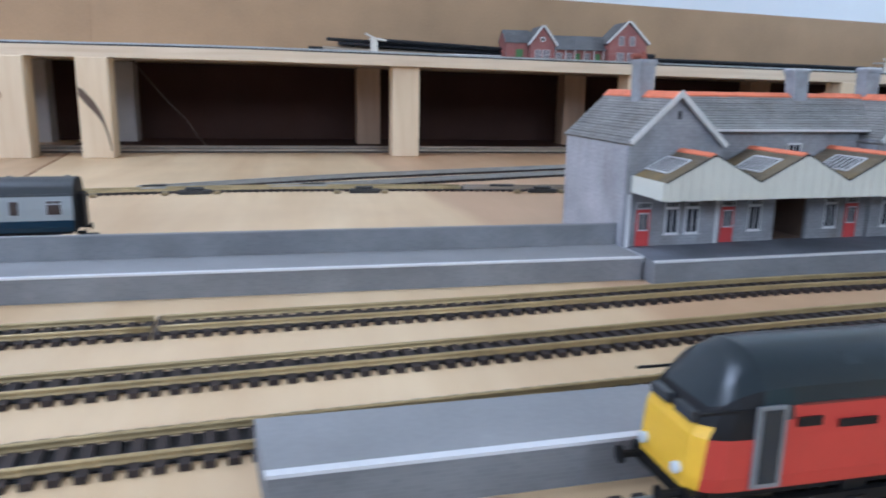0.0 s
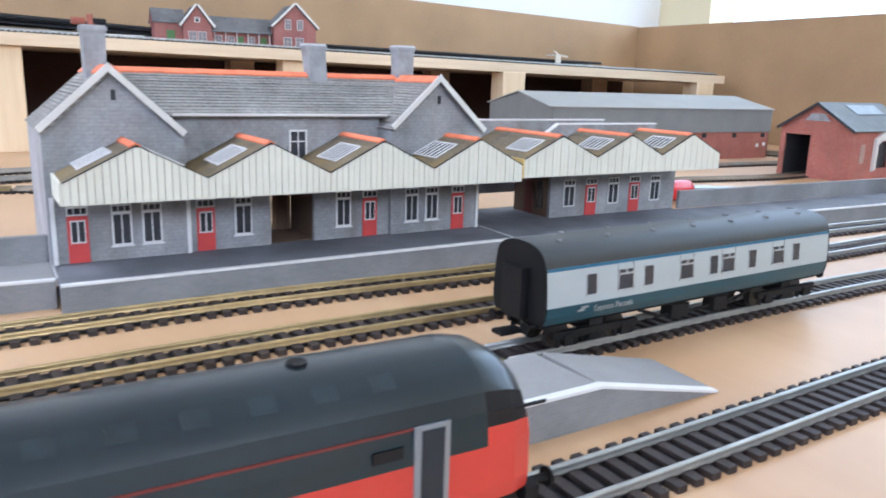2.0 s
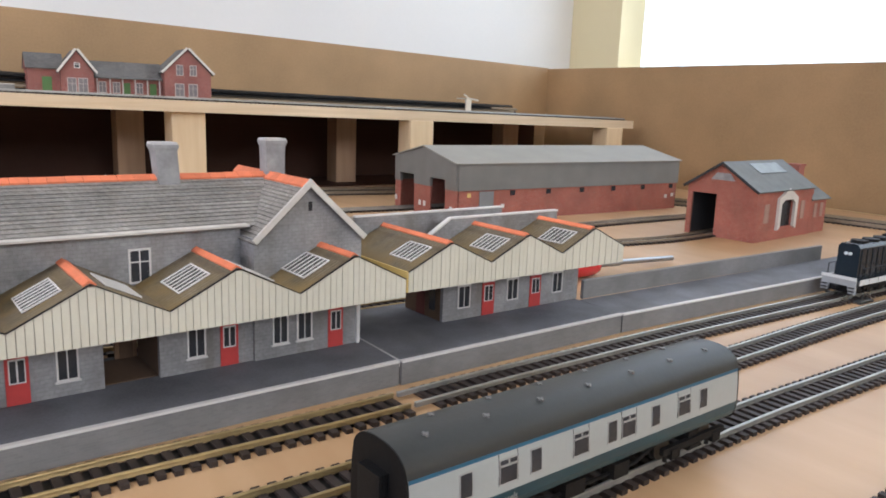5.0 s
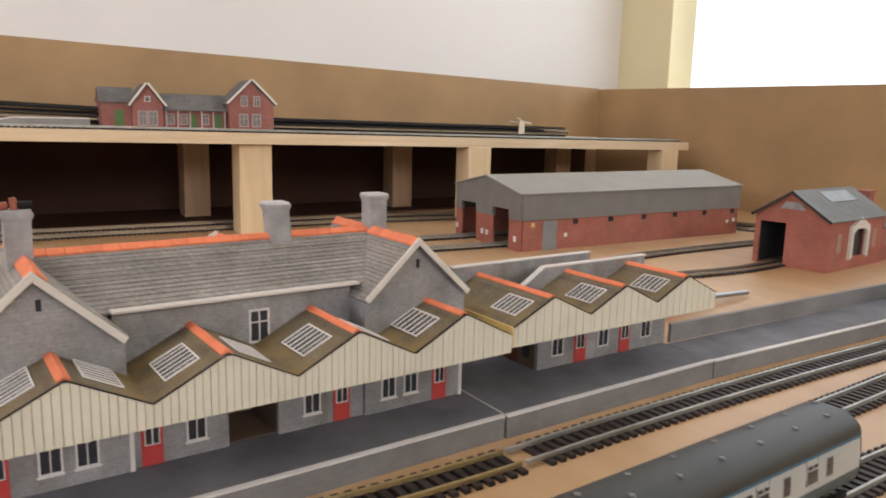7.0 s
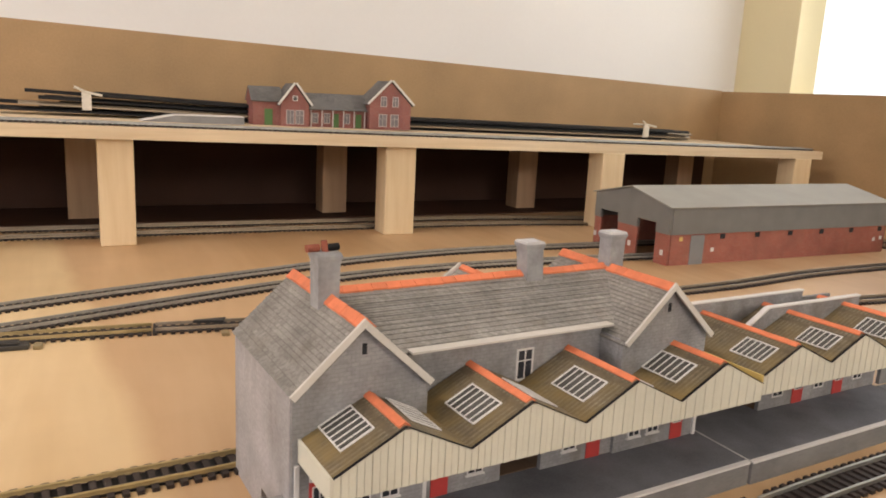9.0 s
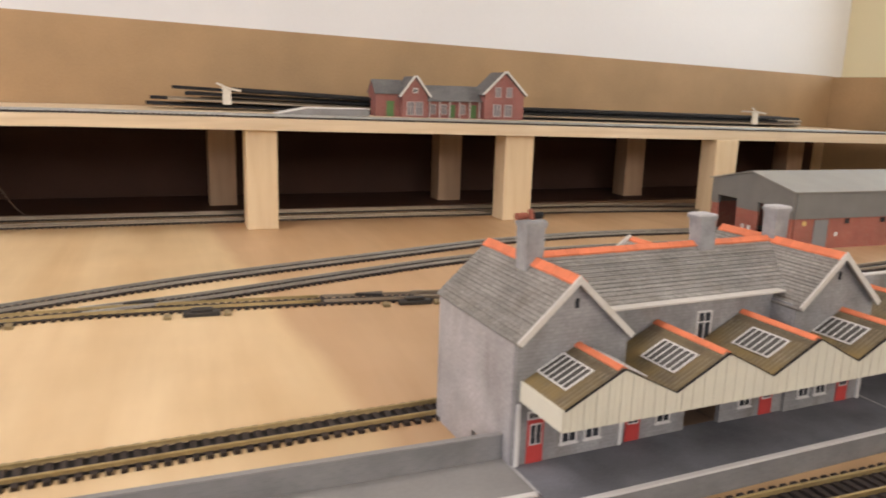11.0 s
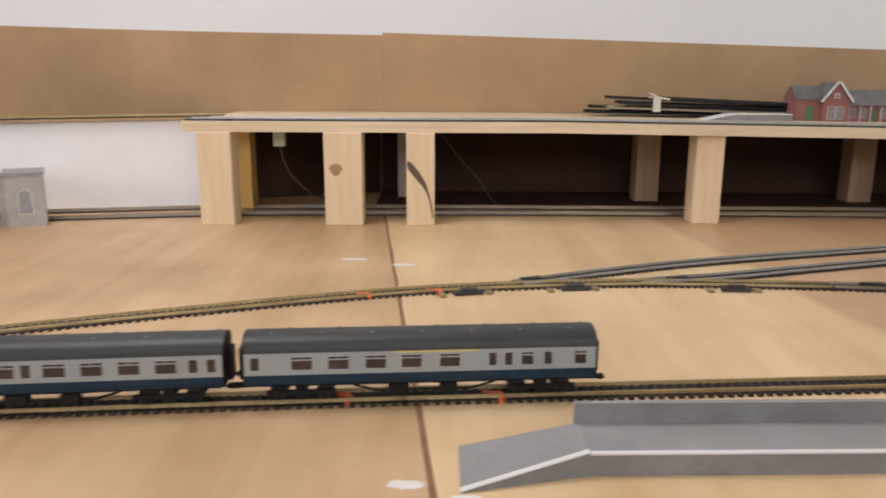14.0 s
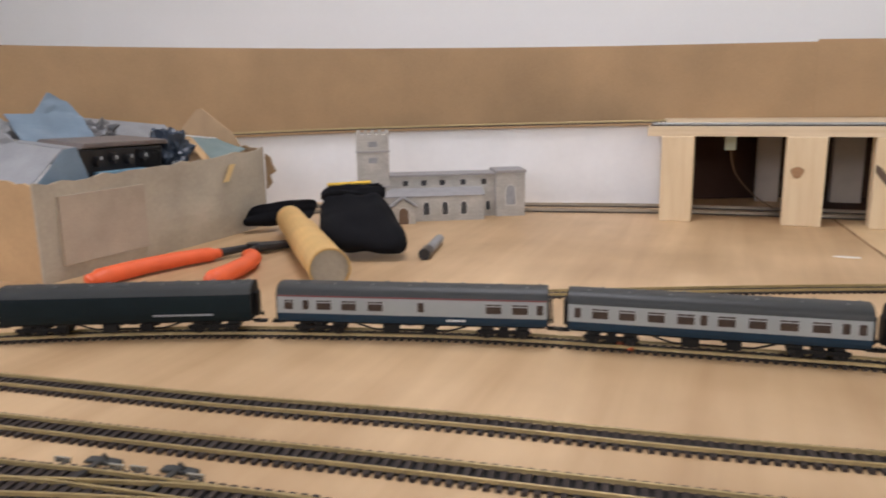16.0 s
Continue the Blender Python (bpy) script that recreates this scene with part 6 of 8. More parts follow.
def rail_pose(pts, x0, length):
    """The pose of a vehicle whose ends stand on the track at x0 and about length further on."""
    a, _ = on_line(pts, x0)
    b, _ = on_line(pts, x0 + length * math.cos(math.radians(_)))
    return pose(a.x, a.y, a.z + RAIL_Z, 0, 0, math.degrees(math.atan2(b.y - a.y, b.x - a.x)))


bg = coach(pose(0.7725, 0.6692, RAIL_Z, 0, 0, 4.4), 0.2025, "blue and pale grey parcels coach with a dark roof", BR_BLUE, PARCELS_GREY,
           [(0.122, 0.0052, 0), (0.224, 0.0082, 1), (0.296, 0.0052, 0), (0.423, 0.0082, 1), (0.52, 0.0052, 0), (0.574, 0.0082, 1), (0.668, 0.0052, 0), (0.775, 0.0082, 1), (0.852, 0.0052, 0)], van=True, doors=(0.2, 0.248, 0.4, 0.447, 0.55, 0.6, 0.75, 0.8))


def lettering(parent, words, x, y, z, size, mat, name="lettering"):
    cu = bpy.data.curves.new(name, "FONT")
    cu.body, cu.size, cu.extrude = words, size, 0.0001
    tmp = bpy.data.objects.new("tmp", cu)
    scene.collection.objects.link(tmp)
    me = bpy.data.meshes.new_from_object(tmp.evaluated_get(bpy.context.evaluated_depsgraph_get()))
    bpy.data.objects.remove(tmp)
    me.materials.clear()
    me.materials.append(mat)
    ob = new(name, me)
    ob.parent = parent
    ob.matrix_basis = pose(x, y, z, 90, 0, 0)
    return ob


lettering(bg, "Express Parcels", 0.0265, -0.0185, 0.0177, 0.0038, ALU)
bm = bmesh.new()
prism(bm, [(0.017, 0.0186), (0.0212, 0.0186), (0.0195, 0.0199), (0.0232, 0.0199), (0.0232, 0.0206), (0.019, 0.0206), (0.0208, 0.0193), (0.017, 0.0193)], "y", -0.0186, -0.0180)
part("emblem", bm, ALU, bg)

TALL = Matrix.Diagonal((1.0, 1.0, 1.05, 1.0))
MK1 = [(0.03, 0.006, 0), (0.16, 0.0145, 1), (0.262, 0.0145, 1), (0.367, 0.0145, 1), (0.468, 0.0145, 1), (0.577, 0.0145, 1), (0.70, 0.0052, 0), (0.746, 0.0052, 0), (0.80, 0.0085, 1), (0.86, 0.0052, 0), (0.955, 0.0085, 1)]
MK1B = [(0.035, 0.006, 0), (0.115, 0.0145, 1), (0.21, 0.0145, 1), (0.31, 0.0145, 1), (0.41, 0.0145, 1), (0.47, 0.006, 0), (0.545, 0.0145, 1), (0.645, 0.0145, 1), (0.745, 0.0145, 1), (0.845, 0.0145, 1), (0.92, 0.006, 0), (0.97, 0.006, 0)]
BUFFET = [(0.045, 0.0085, 1), (0.11, 0.006, 0), (0.18, 0.0145, 1), (0.275, 0.0145, 1), (0.375, 0.0145, 1), (0.545, 0.006, 0), (0.81, 0.0145, 1), (0.905, 0.0145, 1), (0.975, 0.006, 0)]
coach(rail_pose(BACK_LINE, -0.034, 0.257) @ TALL, 0.257, "blue and grey brake coach with a yellow line over its windows", RAIL_BLUE, SHADED_COACH_GREY, MK1, line=ROOF_DARK, strip=(0.42, 0.66, CREAM_LINE))
coach(rail_pose(BACK_LINE, -0.3035, 0.2525) @ TALL, 0.2525, "blue and grey passenger coach with wide windows", RAIL_BLUE, SHADED_COACH_GREY, MK1B, line=ROOF_DARK)
bf = coach(rail_pose(BACK_LINE, -0.5805, 0.262) @ TALL, 0.262, "blue and grey buffet coach with a red line under the roof", RAIL_BLUE, SHADED_COACH_GREY, BUFFET, line=RED_LINE)
vn = coach(rail_pose(BACK_LINE, -0.835, 0.254) @ TALL, 0.245, "dark green parcels van with faint white lettering", GREEN_VAN, GREEN_VAN, [], line=GREEN_VAN, group="dark vans")
bm = bmesh.new()
for i in range(14):
    box(bm, 0.150 + i * 0.0042, 0.1532 + i * 0.0042, -0.0186, -0.0179, 0.0195, 0.0212)
part("illegible_lettering", bm, SILVER_TR, vn)
bm = bmesh.new()
for i in range(6):
    box(bm, 0.168 + i * 0.003, 0.1702 + i * 0.003, -0.0186, -0.0179, 0.0175, 0.0195)
part("illegible_lettering", bm, LETTER, bf)


def ring_shell(sections, levels):
    """Rings along x: each section (x, half width factor, top drop, bottom); levels: (y, z) of one half."""
    rings = []
    for x, wf, zf, sh in sections:
        rings.append([(x + sh * max(0.0, (z - 0.026) / 0.024), y * wf, z * 1.0 if z < 0.03 else 0.03 + (z - 0.03) * zf) for y, z in levels])
    return rings


def shell_part(name, rings, i0, i1, s0, s1, mat, parent, label="", cap=None):
    """The skin between levels i0 and i1 and rings s0 and s1: one part across the top or the end, else one on each side."""
    whole = cap is not None or i1 == len(rings[0]) - 1
    bm, made = bmesh.new(), []
    for side in (-1, 1):
        grid = [[bm.verts.new((x, side * y, z)) for x, y, z in rings[s][i0:i1 + 1]] for s in range(s0, s1 + 1)]
        for a, b in zip(grid, grid[1:]):
            for k in range(i1 - i0):
                bm.faces.new([a[k], a[k + 1], b[k + 1], b[k]][::-side])
        if cap is not None:
            row = grid[0] if cap == 0 else grid[-1]
            if side == 1:
                for k in range(len(row) - 1):
                    bm.faces.new([row[k], row[k + 1], other[k + 1], other[k]])
            other = row
        if side == 1 or not whole:
            bmesh.ops.remove_doubles(bm, verts=bm.verts[:], dist=1e-6)
            bmesh.ops.recalc_face_normals(bm, faces=bm.faces[:])
            made.append(part(name, bm, mat, parent, label, smooth=i1 == len(rings[0]) - 1))
            bm = bmesh.new()
    return made


# red diesel: two flat-fronted cabs, domed grey roof
d47 = thing("diesel_locomotive", pose(0.4725, 0.5568, RAIL_Z, 0, 0, 2.3), "red and dark grey model diesel locomotive with a yellow nose", "locomotive")
LV = [(0.0168, 0.0137), (0.0176, 0.0180), (0.0178, 0.0292), (0.0176, 0.0340), (0.0172, 0.0378), (0.0160, 0.0425), (0.0132, 0.0466), (0.0095, 0.0490), (0.0050, 0.0503), (0.0, 0.0507)]
D = 0.226
SEC = [(0.0, 0.66, 0.50, 0.009), (0.003, 0.88, 0.62, 0.008), (0.0085, 0.975, 0.84, 0.006), (0.017, 1.0, 0.97, 0.003), (0.028, 1.0, 1.0, 0.0), (0.069, 1.0, 1.0, 0.0), (0.130, 1.0, 1.0, 0.0), (D - 0.028, 1.0, 1.0, 0.0), (D - 0.017, 1.0, 1.0, -0.001), (D - 0.0085, 0.975, 0.94, -0.003), (D - 0.003, 0.88, 0.80, -0.004), (D, 0.66, 0.66, -0.005)]
RG = ring_shell(SEC, LV)
shell_part("nose", RG, 0, 3, 0, 1, LOCO_YELLOW, d47, "yellow warning panel", cap=0)
shell_part("cab_windscreen_surround", RG, 3, 5, 0, 3, BLACK, d47, "black windscreen surround", cap=0)
shell_part("cab_side_top", RG, 2, 3, 1, 3, BLACK, d47)
shell_part("cab_dome", RG, 5, 9, 0, 3, LOCO_ROOF, d47, cap=0)
shell_part("cab_side", RG, 0, 2, 1, 3, LOCO_RED, d47)
shell_part("cab_side", RG, 0, 3, 3, 4, LOCO_RED, d47)
shell_part("body_side", RG, 0, 4, 4, 5, LOCO_RED, d47, "signal red bodyside")
shell_part("cab_side_top", RG, 3, 5, 3, 4, LOCO_DARK, d47)
shell_part("body_side", RG, 0, 2, 5, 8, LOCO_RED, d47)
shell_part("body_band", RG, 2, 4, 5, 8, LOCO_DARK, d47, "dark grey upper bodyside band")
shell_part("cantrail", RG, 4, 5, 4, 8, LOCO_ROOF, d47)
shell_part("roof", RG, 5, 9, 3, 8, LOCO_ROOF, d47, "weathered dark grey domed roof")
shell_part("cab_side", RG, 0, 3, 8, 9, LOCO_RED, d47)
shell_part("cab_windscreen_surround", RG, 3, 5, 8, 11, BLACK, d47, cap=1)
shell_part("cab_dome", RG, 5, 9, 8, 11, LOCO_ROOF, d47, cap=1)
shell_part("nose", RG, 0, 3, 9, 11, LOCO_RED, d47, cap=1)
for x in (0.0165, 0.1890):
    for s in (-1, 1):
        y = s * 0.0176
        bm = bmesh.new()
        box(bm, x - 0.0002, x + 0.0088, min(y, y + s * 0.0008), max(y, y + s * 0.0008), 0.0150, 0.0385)
        dr = part("cab_door_surround", bm, DOOR_FRAME, d47, "grey door frame")
        bm = bmesh.new()
        box(bm, x + 0.0014, x + 0.0072, min(y + s * 0.0006, y + s * 0.0012), max(y + s * 0.0006, y + s * 0.0012), 0.0165, 0.0375)
        part("cab_door", bm, LOCO_BLACK, dr)
        bm = bmesh.new()
        u = x + 0.0125 if x < 0.1 else x - 0.0105
        box(bm, u, u + 0.0075, min(y, y + s * 0.0006), max(y, y + s * 0.0006), 0.0318, 0.0345)
        part("cab_window", bm, BLACK, d47)
for s in (-1, 1):
    y = s * 0.0178
    ya, yb = sorted((y, y + s * 0.0007))
    bm = bmesh.new()
    box(bm, 0.0, D, *sorted((s * 0.0166, s * 0.0172)), 0.0368, 0.0376)
    for x0 in (0.042,):
        box(bm, x0, x0 + 0.012, ya, yb, 0.0308, 0.0330)
    part("grab_recess", bm, BLACK, d47)
    bm = bmesh.new()
    box(bm, 0.03, D - 0.03, *sorted((s * 0.0168, s * 0.0176)), 0.0376, 0.0382)
    part("red_line", bm, LOCO_RED_LINE, d47)
    bm = bmesh.new()
    box(bm, 0.069, 0.088, *sorted((y, y + s * 0.0003)), 0.0182, 0.0296)
    part("flash_panel", bm, LOCO_DARK, d47, "dark panel behind the flashes")
    for x0, x1, z0, fm in ((0.0705, 0.083, 0.0240, TEAL), (0.0745, 0.0855, 0.0192, TEAL), (0.0905, 0.102, 0.0240, TEAL_GREY), (0.0905, 0.0985, 0.0192, TEAL_GREY)):
        bm = bmesh.new()
        prism(bm, [(x0, z0), (x1 - 0.001, z0), (x1 + 0.0012, z0 + 0.0030), (x0 + 0.0012, z0 + 0.0030)], "y", ya - 0.0001, yb + 0.0001)
        part("flash", bm, fm, d47, "teal flash on the bodyside")
    bm = bmesh.new()
    prism(bm, [(0.146, 0.0215), (0.156, 0.0215), (0.163, 0.0268), (0.150, 0.0275), (0.143, 0.0250)], "y", ya - 0.0001, yb + 0.0001)
    part("emblem", bm, SILVER_TR, d47, "grey emblem on the bodyside")
    bm = bmesh.new()
    rod(bm, (0.115, y, 0.0335), (0.115, y + s * 0.0005, 0.0335), 0.0022, 14)
    part("emblem", bm, DOOR_FRAME, d47)
bm = bmesh.new()
for y in (-0.0065, 0.0065):
    box(bm, 0.0016, 0.0040, y - 0.0045, y + 0.0045, 0.0322, 0.0352)
part("windscreen", bm, PANE, d47)
bm = bmesh.new()
for y in (-0.009, 0.009):
    rod(bm, (-0.0014, y, 0.0185), (0.001, y, 0.0185), 0.0017, 12)
part("lamp", bm, LAMP_GLASS, d47)
for x, d in ((0.0, -1), (D, 1)):
    bm = bmesh.new()
    box(bm, min(x, x - d * 0.004), max(x, x - d * 0.004), -0.0165, 0.0165, 0.0095, 0.0140)
    bb = part("buffer_beam", bm, UNDER, d47)
    for s in (-1, 1):
        bm = bmesh.new()
        rod(bm, (x, s * 0.0115, 0.0122), (x + d * 0.006, s * 0.0115, 0.0122), 0.0012, 8)
        rod(bm, (x + d * 0.006, s * 0.0115, 0.0122), (x + d * 0.0069, s * 0.0115, 0.0122), 0.0027, 14)
        part("buffer", bm, UNDER, bb)
bm = bmesh.new()
box(bm, 0.006, D - 0.006, -0.015, 0.015, 0.0112, 0.0142)
box(bm, D * 0.42, D * 0.58, -0.016, 0.016, 0.0050, 0.0113)
part("underframe", bm, UNDER, d47)
bogie(d47, 0.052, 0.056, 3, 0.0065)
bogie(d47, D - 0.052, 0.056, 3, 0.0065)
bm = bmesh.new()
rod(bm, (0.168, 0.0, 0.0500), (0.168, 0.0, 0.0513), 0.0024, 16)
part("roof_vent", bm, UNDER, d47)
for k in range(11):
    for sgn in (-1, 1):
        x = 0.046 + k * 0.0135
        bm = bmesh.new()
        quad_slab(bm, (x, sgn * 0.0133, 0.04655), (x + 0.0055, sgn * 0.0133, 0.04655), (x + 0.0055, sgn * 0.0098, 0.0490), (x, sgn * 0.0098, 0.0490), 0.0006 * -sgn)
        part("roof_panel", bm, LOCO_ROOF_PALE, d47)

# black hood-unit diesel standing beside the platform
P1_SILVER = [(0.861, 0.797), (0.951, 0.804), (1.137, 0.8125), (1.36, 0.8165), (1.6, 0.822), (1.98, 0.832)]
SDL = 0.208
sd = thing("diesel_locomotive", rail_pose(P1_SILVER, 1.348, SDL), "black model hood diesel locomotive with a white stripe", "locomotive")
bm = bmesh.new()
prism(bm, [(0.002, 0.0105), (SDL - 0.002, 0.0105), (SDL - 0.002, 0.0150), (0.002, 0.0150)], "y", -0.0165, 0.0165)
part("walkway", bm, LOCO_BLACK, sd)
for s in (-1, 1):
    bm = bmesh.new()
    n = 11
    for i in range(n):
        a, b = 0.006 + (SDL - 0.012) * i / n, 0.006 + (SDL - 0.012) * (i + 1) / n
        box(bm, a + 0.0005, b - 0.0005, *sorted((s * 0.0165, s * 0.0169)), 0.0108, 0.0160)
    part("stripe", bm, LETTER, sd, "white stripe of short panels along the sill")
bm = bmesh.new()
prism(bm, [(-0.0102, 0.015), (0.0102, 0.015), (0.0102, 0.0445), (0.0078, 0.0478), (-0.0078, 0.0478), (-0.0102, 0.0445)], "x", 0.012, 0.142)
part("long_hood", bm, LOCO_BLACK, sd)
bm = bmesh.new()
prism(bm, [(-0.0158, 0.015), (0.0158, 0.015), (0.0158, 0.0455), (0.010, 0.0512), (-0.010, 0.0512), (-0.0158, 0.0455)], "x", 0.142, 0.172)
cb = part("cab", bm, LOCO_BLACK, sd)
bm = bmesh.new()
prism(bm, [(0.172, 0.015), (0.194, 0.015), (0.194, 0.0305), (0.189, 0.0340), (0.172, 0.0355)], "y", -0.0102, 0.0102)
part("short_hood", bm, LOCO_BLACK, sd)
for s in (-1, 1):
    for x0, x1 in ((0.146, 0.154), (0.158, 0.168)):
        bm = bmesh.new()
        box(bm, x0, x1, *sorted((s * 0.0155, s * 0.0162)), 0.034, 0.0435)
        part("cab_window", bm, PANE, cb)
    bm = bmesh.new()
    for i in range(8):
        x = 0.078 + i * 0.0064
        box(bm, x, x + 0.0046, *sorted((s * 0.0102, s * 0.0107)), 0.0285, 0.0325)
    part("illegible_lettering", bm, GOLD, sd, "gold lettering bars on the hood side")
    bm = bmesh.new()
    for i in range(4):
        x = 0.150 + i * 0.0044
        box(bm, x, x + 0.0032, *sorted((s * 0.0156, s * 0.0163)), 0.0255, 0.0285)
    part("illegible_lettering", bm, GOLD, cb)
    bm = bmesh.new()
    for i in range(12):
        x = 0.016 + i * 0.0105
        box(bm, x, x + 0.0002 + 0.0006, *sorted((s * 0.0101, s * 0.0107)), 0.017, 0.043)
    part("hood_door_seam", bm, BLACK, sd)
    bm = bmesh.new()
    for i in range(15):
        x = 0.010 + i * 0.0134
        if not 0.14 < x < 0.173:
            rod(bm, (x, s * 0.016, 0.015), (x, s * 0.016, 0.0265), 0.0004, 5)
    rod(bm, (0.010, s * 0.016, 0.0265), (0.140, s * 0.016, 0.0265), 0.0004, 5)
    part("handrail", bm, BLACK, sd)
bm = bmesh.new()
for x in (0.030, 0.052, 0.074):
    rod(bm, (x, 0, 0.0478), (x, 0, 0.0502), 0.0078, 18)
box(bm, 0.092, 0.112, -0.008, 0.008, 0.0478, 0.0505)
box(bm, 0.116, 0.134, -0.0055, 0.0055, 0.0478, 0.0495)
part("roof_fan", bm, UNDER, sd)
for x, d in ((0.0, -1), (SDL, 1)):
    bm = bmesh.new()
    prism(bm, [(-0.0160, 0.0030), (-0.0098, 0.0030), (-0.0085, 0.0098), (0.0085, 0.0098), (0.0098, 0.0030), (0.0160, 0.0030), (0.0160, 0.0155), (-0.0160, 0.0155)], "x", min(x, x - d * 0.0030), max(x, x - d * 0.0030))
    pb = part("pilot", bm, SILVER_TR if d < 0 else LOCO_BLACK, sd, "pale stepped pilot" if d < 0 else "")
    for y in (-0.0128, 0.0128):
        for z in (0.0052, 0.0084):
            bm = bmesh.new()
            a, b = x, x + d * 0.0022
            box(bm, min(a, b), max(a, b), y - 0.0026, y + 0.0026, z, z + 0.0008)
            part("step", bm, BLACK, pb)
    bm = bmesh.new()
    a, b = x - d * 0.0034, x - d * 0.0060
    box(bm, min(a, b), max(a, b), -0.0125, 0.0125, 0.0030, 0.0104)
    part("pilot_backing", bm, UNDER, pb)
    bm = bmesh.new()
    a, b = x, x + d * 0.0006
    box(bm, min(a, b), max(a, b), -0.0165, 0.0165, 0.0157, 0.0186)
    part("end_stripe", bm, LETTER, pb, "white stripe round the end")
    bm = bmesh.new()
    box(bm, min(x, x + d * 0.008), max(x, x + d * 0.008), -0.002, 0.002, 0.0070, 0.0098)
    part("coupler", bm, BLACK, pb)
    bm = bmesh.new()
    xx = 0.012 if d < 0 else 0.194
    for y in (-0.002, 0.002):
        rod(bm, (xx, y, 0.0385 if d < 0 else 0.026), (xx + d * 0.0012, y, 0.0385 if d < 0 else 0.026), 0.0016, 10)
    part("headlamp", bm, LAMP_GLASS, sd)
bm = bmesh.new()
prism(bm, [(-0.0135, 0.0035), (0.0135, 0.0035), (0.0155, 0.0100), (-0.0155, 0.0100)], "x", 0.082, 0.126)
part("fuel_tank", bm, UNDER, sd)
bogie(sd, 0.046, 0.046, 3, 0.0058)
bogie(sd, SDL - 0.046, 0.046, 3, 0.0058)

# track on the falling strip
up = []
for i, (p, d) in enumerate(foam_pts):
    if i % 5 == 0 or i == len(foam_pts) - 1:
        up.append((p.x + d.y * 0.012, p.y - d.x * 0.012, strip_z(i, len(foam_pts)) + 0.0041))
up_line = [(q[0], q[1], q[2]) for q in up]
track(up_line, RAIL_BRASS, "track on the falling hardboard strip", False)

# ---- loose things ----
# screwdriver behind the platform wall
sc = thing("screwdriver", pose(1.144, 0.987, 0.0, 0, 0, 5.0), "screwdriver with a red handle lying on the baseboard", "screwdriver")
HANDLE_RED = plain("clear_red_plastic", (0.62, 0.035, 0.04), 0.2, vary=0.1, size=60.0, bump=0.0)
CHROME = plain("worn_chrome", (0.34, 0.35, 0.36), 0.38, metal=0.9, vary=0.12, size=90.0)
bm = bmesh.new()
prof = [(0.0, 0.004), (0.002, 0.009), (0.008, 0.0115), (0.054, 0.0115), (0.060, 0.0105), (0.062, 0.007)]
last = None
for x, r in prof:
    ring = [bm.verts.new((x, r * math.cos(a), 0.0125 + r * math.sin(a) * (1.0 if k % 2 else 0.94))) for k, a in enumerate([q * math.pi / 8 for q in range(16)])]
    if last:
        for k in range(16):
            bm.faces.new([last[k], last[(k + 1) % 16], ring[(k + 1) % 16], ring[k]])
    else:
        bm.faces.new(ring)
    last = ring
bm.faces.new(last[::-1])
bmesh.ops.recalc_face_normals(bm, faces=bm.faces[:])
part("handle", bm, HANDLE_RED, sc, "shiny red plastic handle", smooth=True)
bm = bmesh.new()
rod(bm, (0.061, 0, 0.0125), (0.100, 0, 0.0105), 0.0042, 12)
part("collar", bm, CHROME, sc)
bm = bmesh.new()
rod(bm, (0.100, 0, 0.0105), (0.198, 0, 0.0052), 0.0030, 12)
part("shaft", bm, CHROME, sc, "chrome shaft")

ORANGE = plain("orange_plastic_wire", (0.75, 0.16, 0.05), 0.4, vary=0.12, size=90.0, bump=0.0)
def wire_joint(x, y, turn):
    bm = bmesh.new()
    c, s = math.cos(radians(turn)), math.sin(radians(turn))
    pts = [(-0.010, -0.004, 0.001), (-0.003, -0.013, 0.003), (0.003, -0.016, 0.0045), (0.006, -0.020, 0.002), (0.002, -0.027, 0.001)]
    for p, q in zip(pts, pts[1:]):
        rod(bm, Vector(p) * 0.85, Vector(q) * 0.85, 0.0021, 7)
    single("wire_joint", bm, ORANGE, "short orange wire joined to the track side", "wire", "orange wires", m=pose(x, y, 0.0007, 0, 0, turn))
for x, y, a in ((0.034, 0.934, 4), (0.148, 0.938, 4), (-0.250, 0.905, 6), (0.099, 1.222, 10), (0.020, 1.205, 14)):
    wire_joint(x, y, a)

FILLER = plain("white_filler", (0.72, 0.69, 0.64), 0.7, vary=0.08, size=60.0)
def filler_patch(x, y, rx, ry, seed):
    r = random.Random(seed)
    n = 22
    bm = bmesh.new()
    prism(bm, [(rx * math.cos(k * 2 * math.pi / n) * r.uniform(0.8, 1.15), ry * math.sin(k * 2 * math.pi / n) * r.uniform(0.75, 1.15)) for k in range(n)], "z", 0.0, 0.0005)
    single("filler_patch", bm, FILLER, "thin white smear of filler on the ply", "filler", "filler smears", m=pose(x, y, 0, 0, 0, 0))
for k, (x, y, rx, ry) in enumerate(((0.057, 1.342, 0.014, 0.006), (-0.010, 1.372, 0.017, 0.006), (0.086, 0.800, 0.012, 0.005), (0.122, 0.786, 0.009, 0.003))):
    filler_patch(x, y, rx, ry, k)

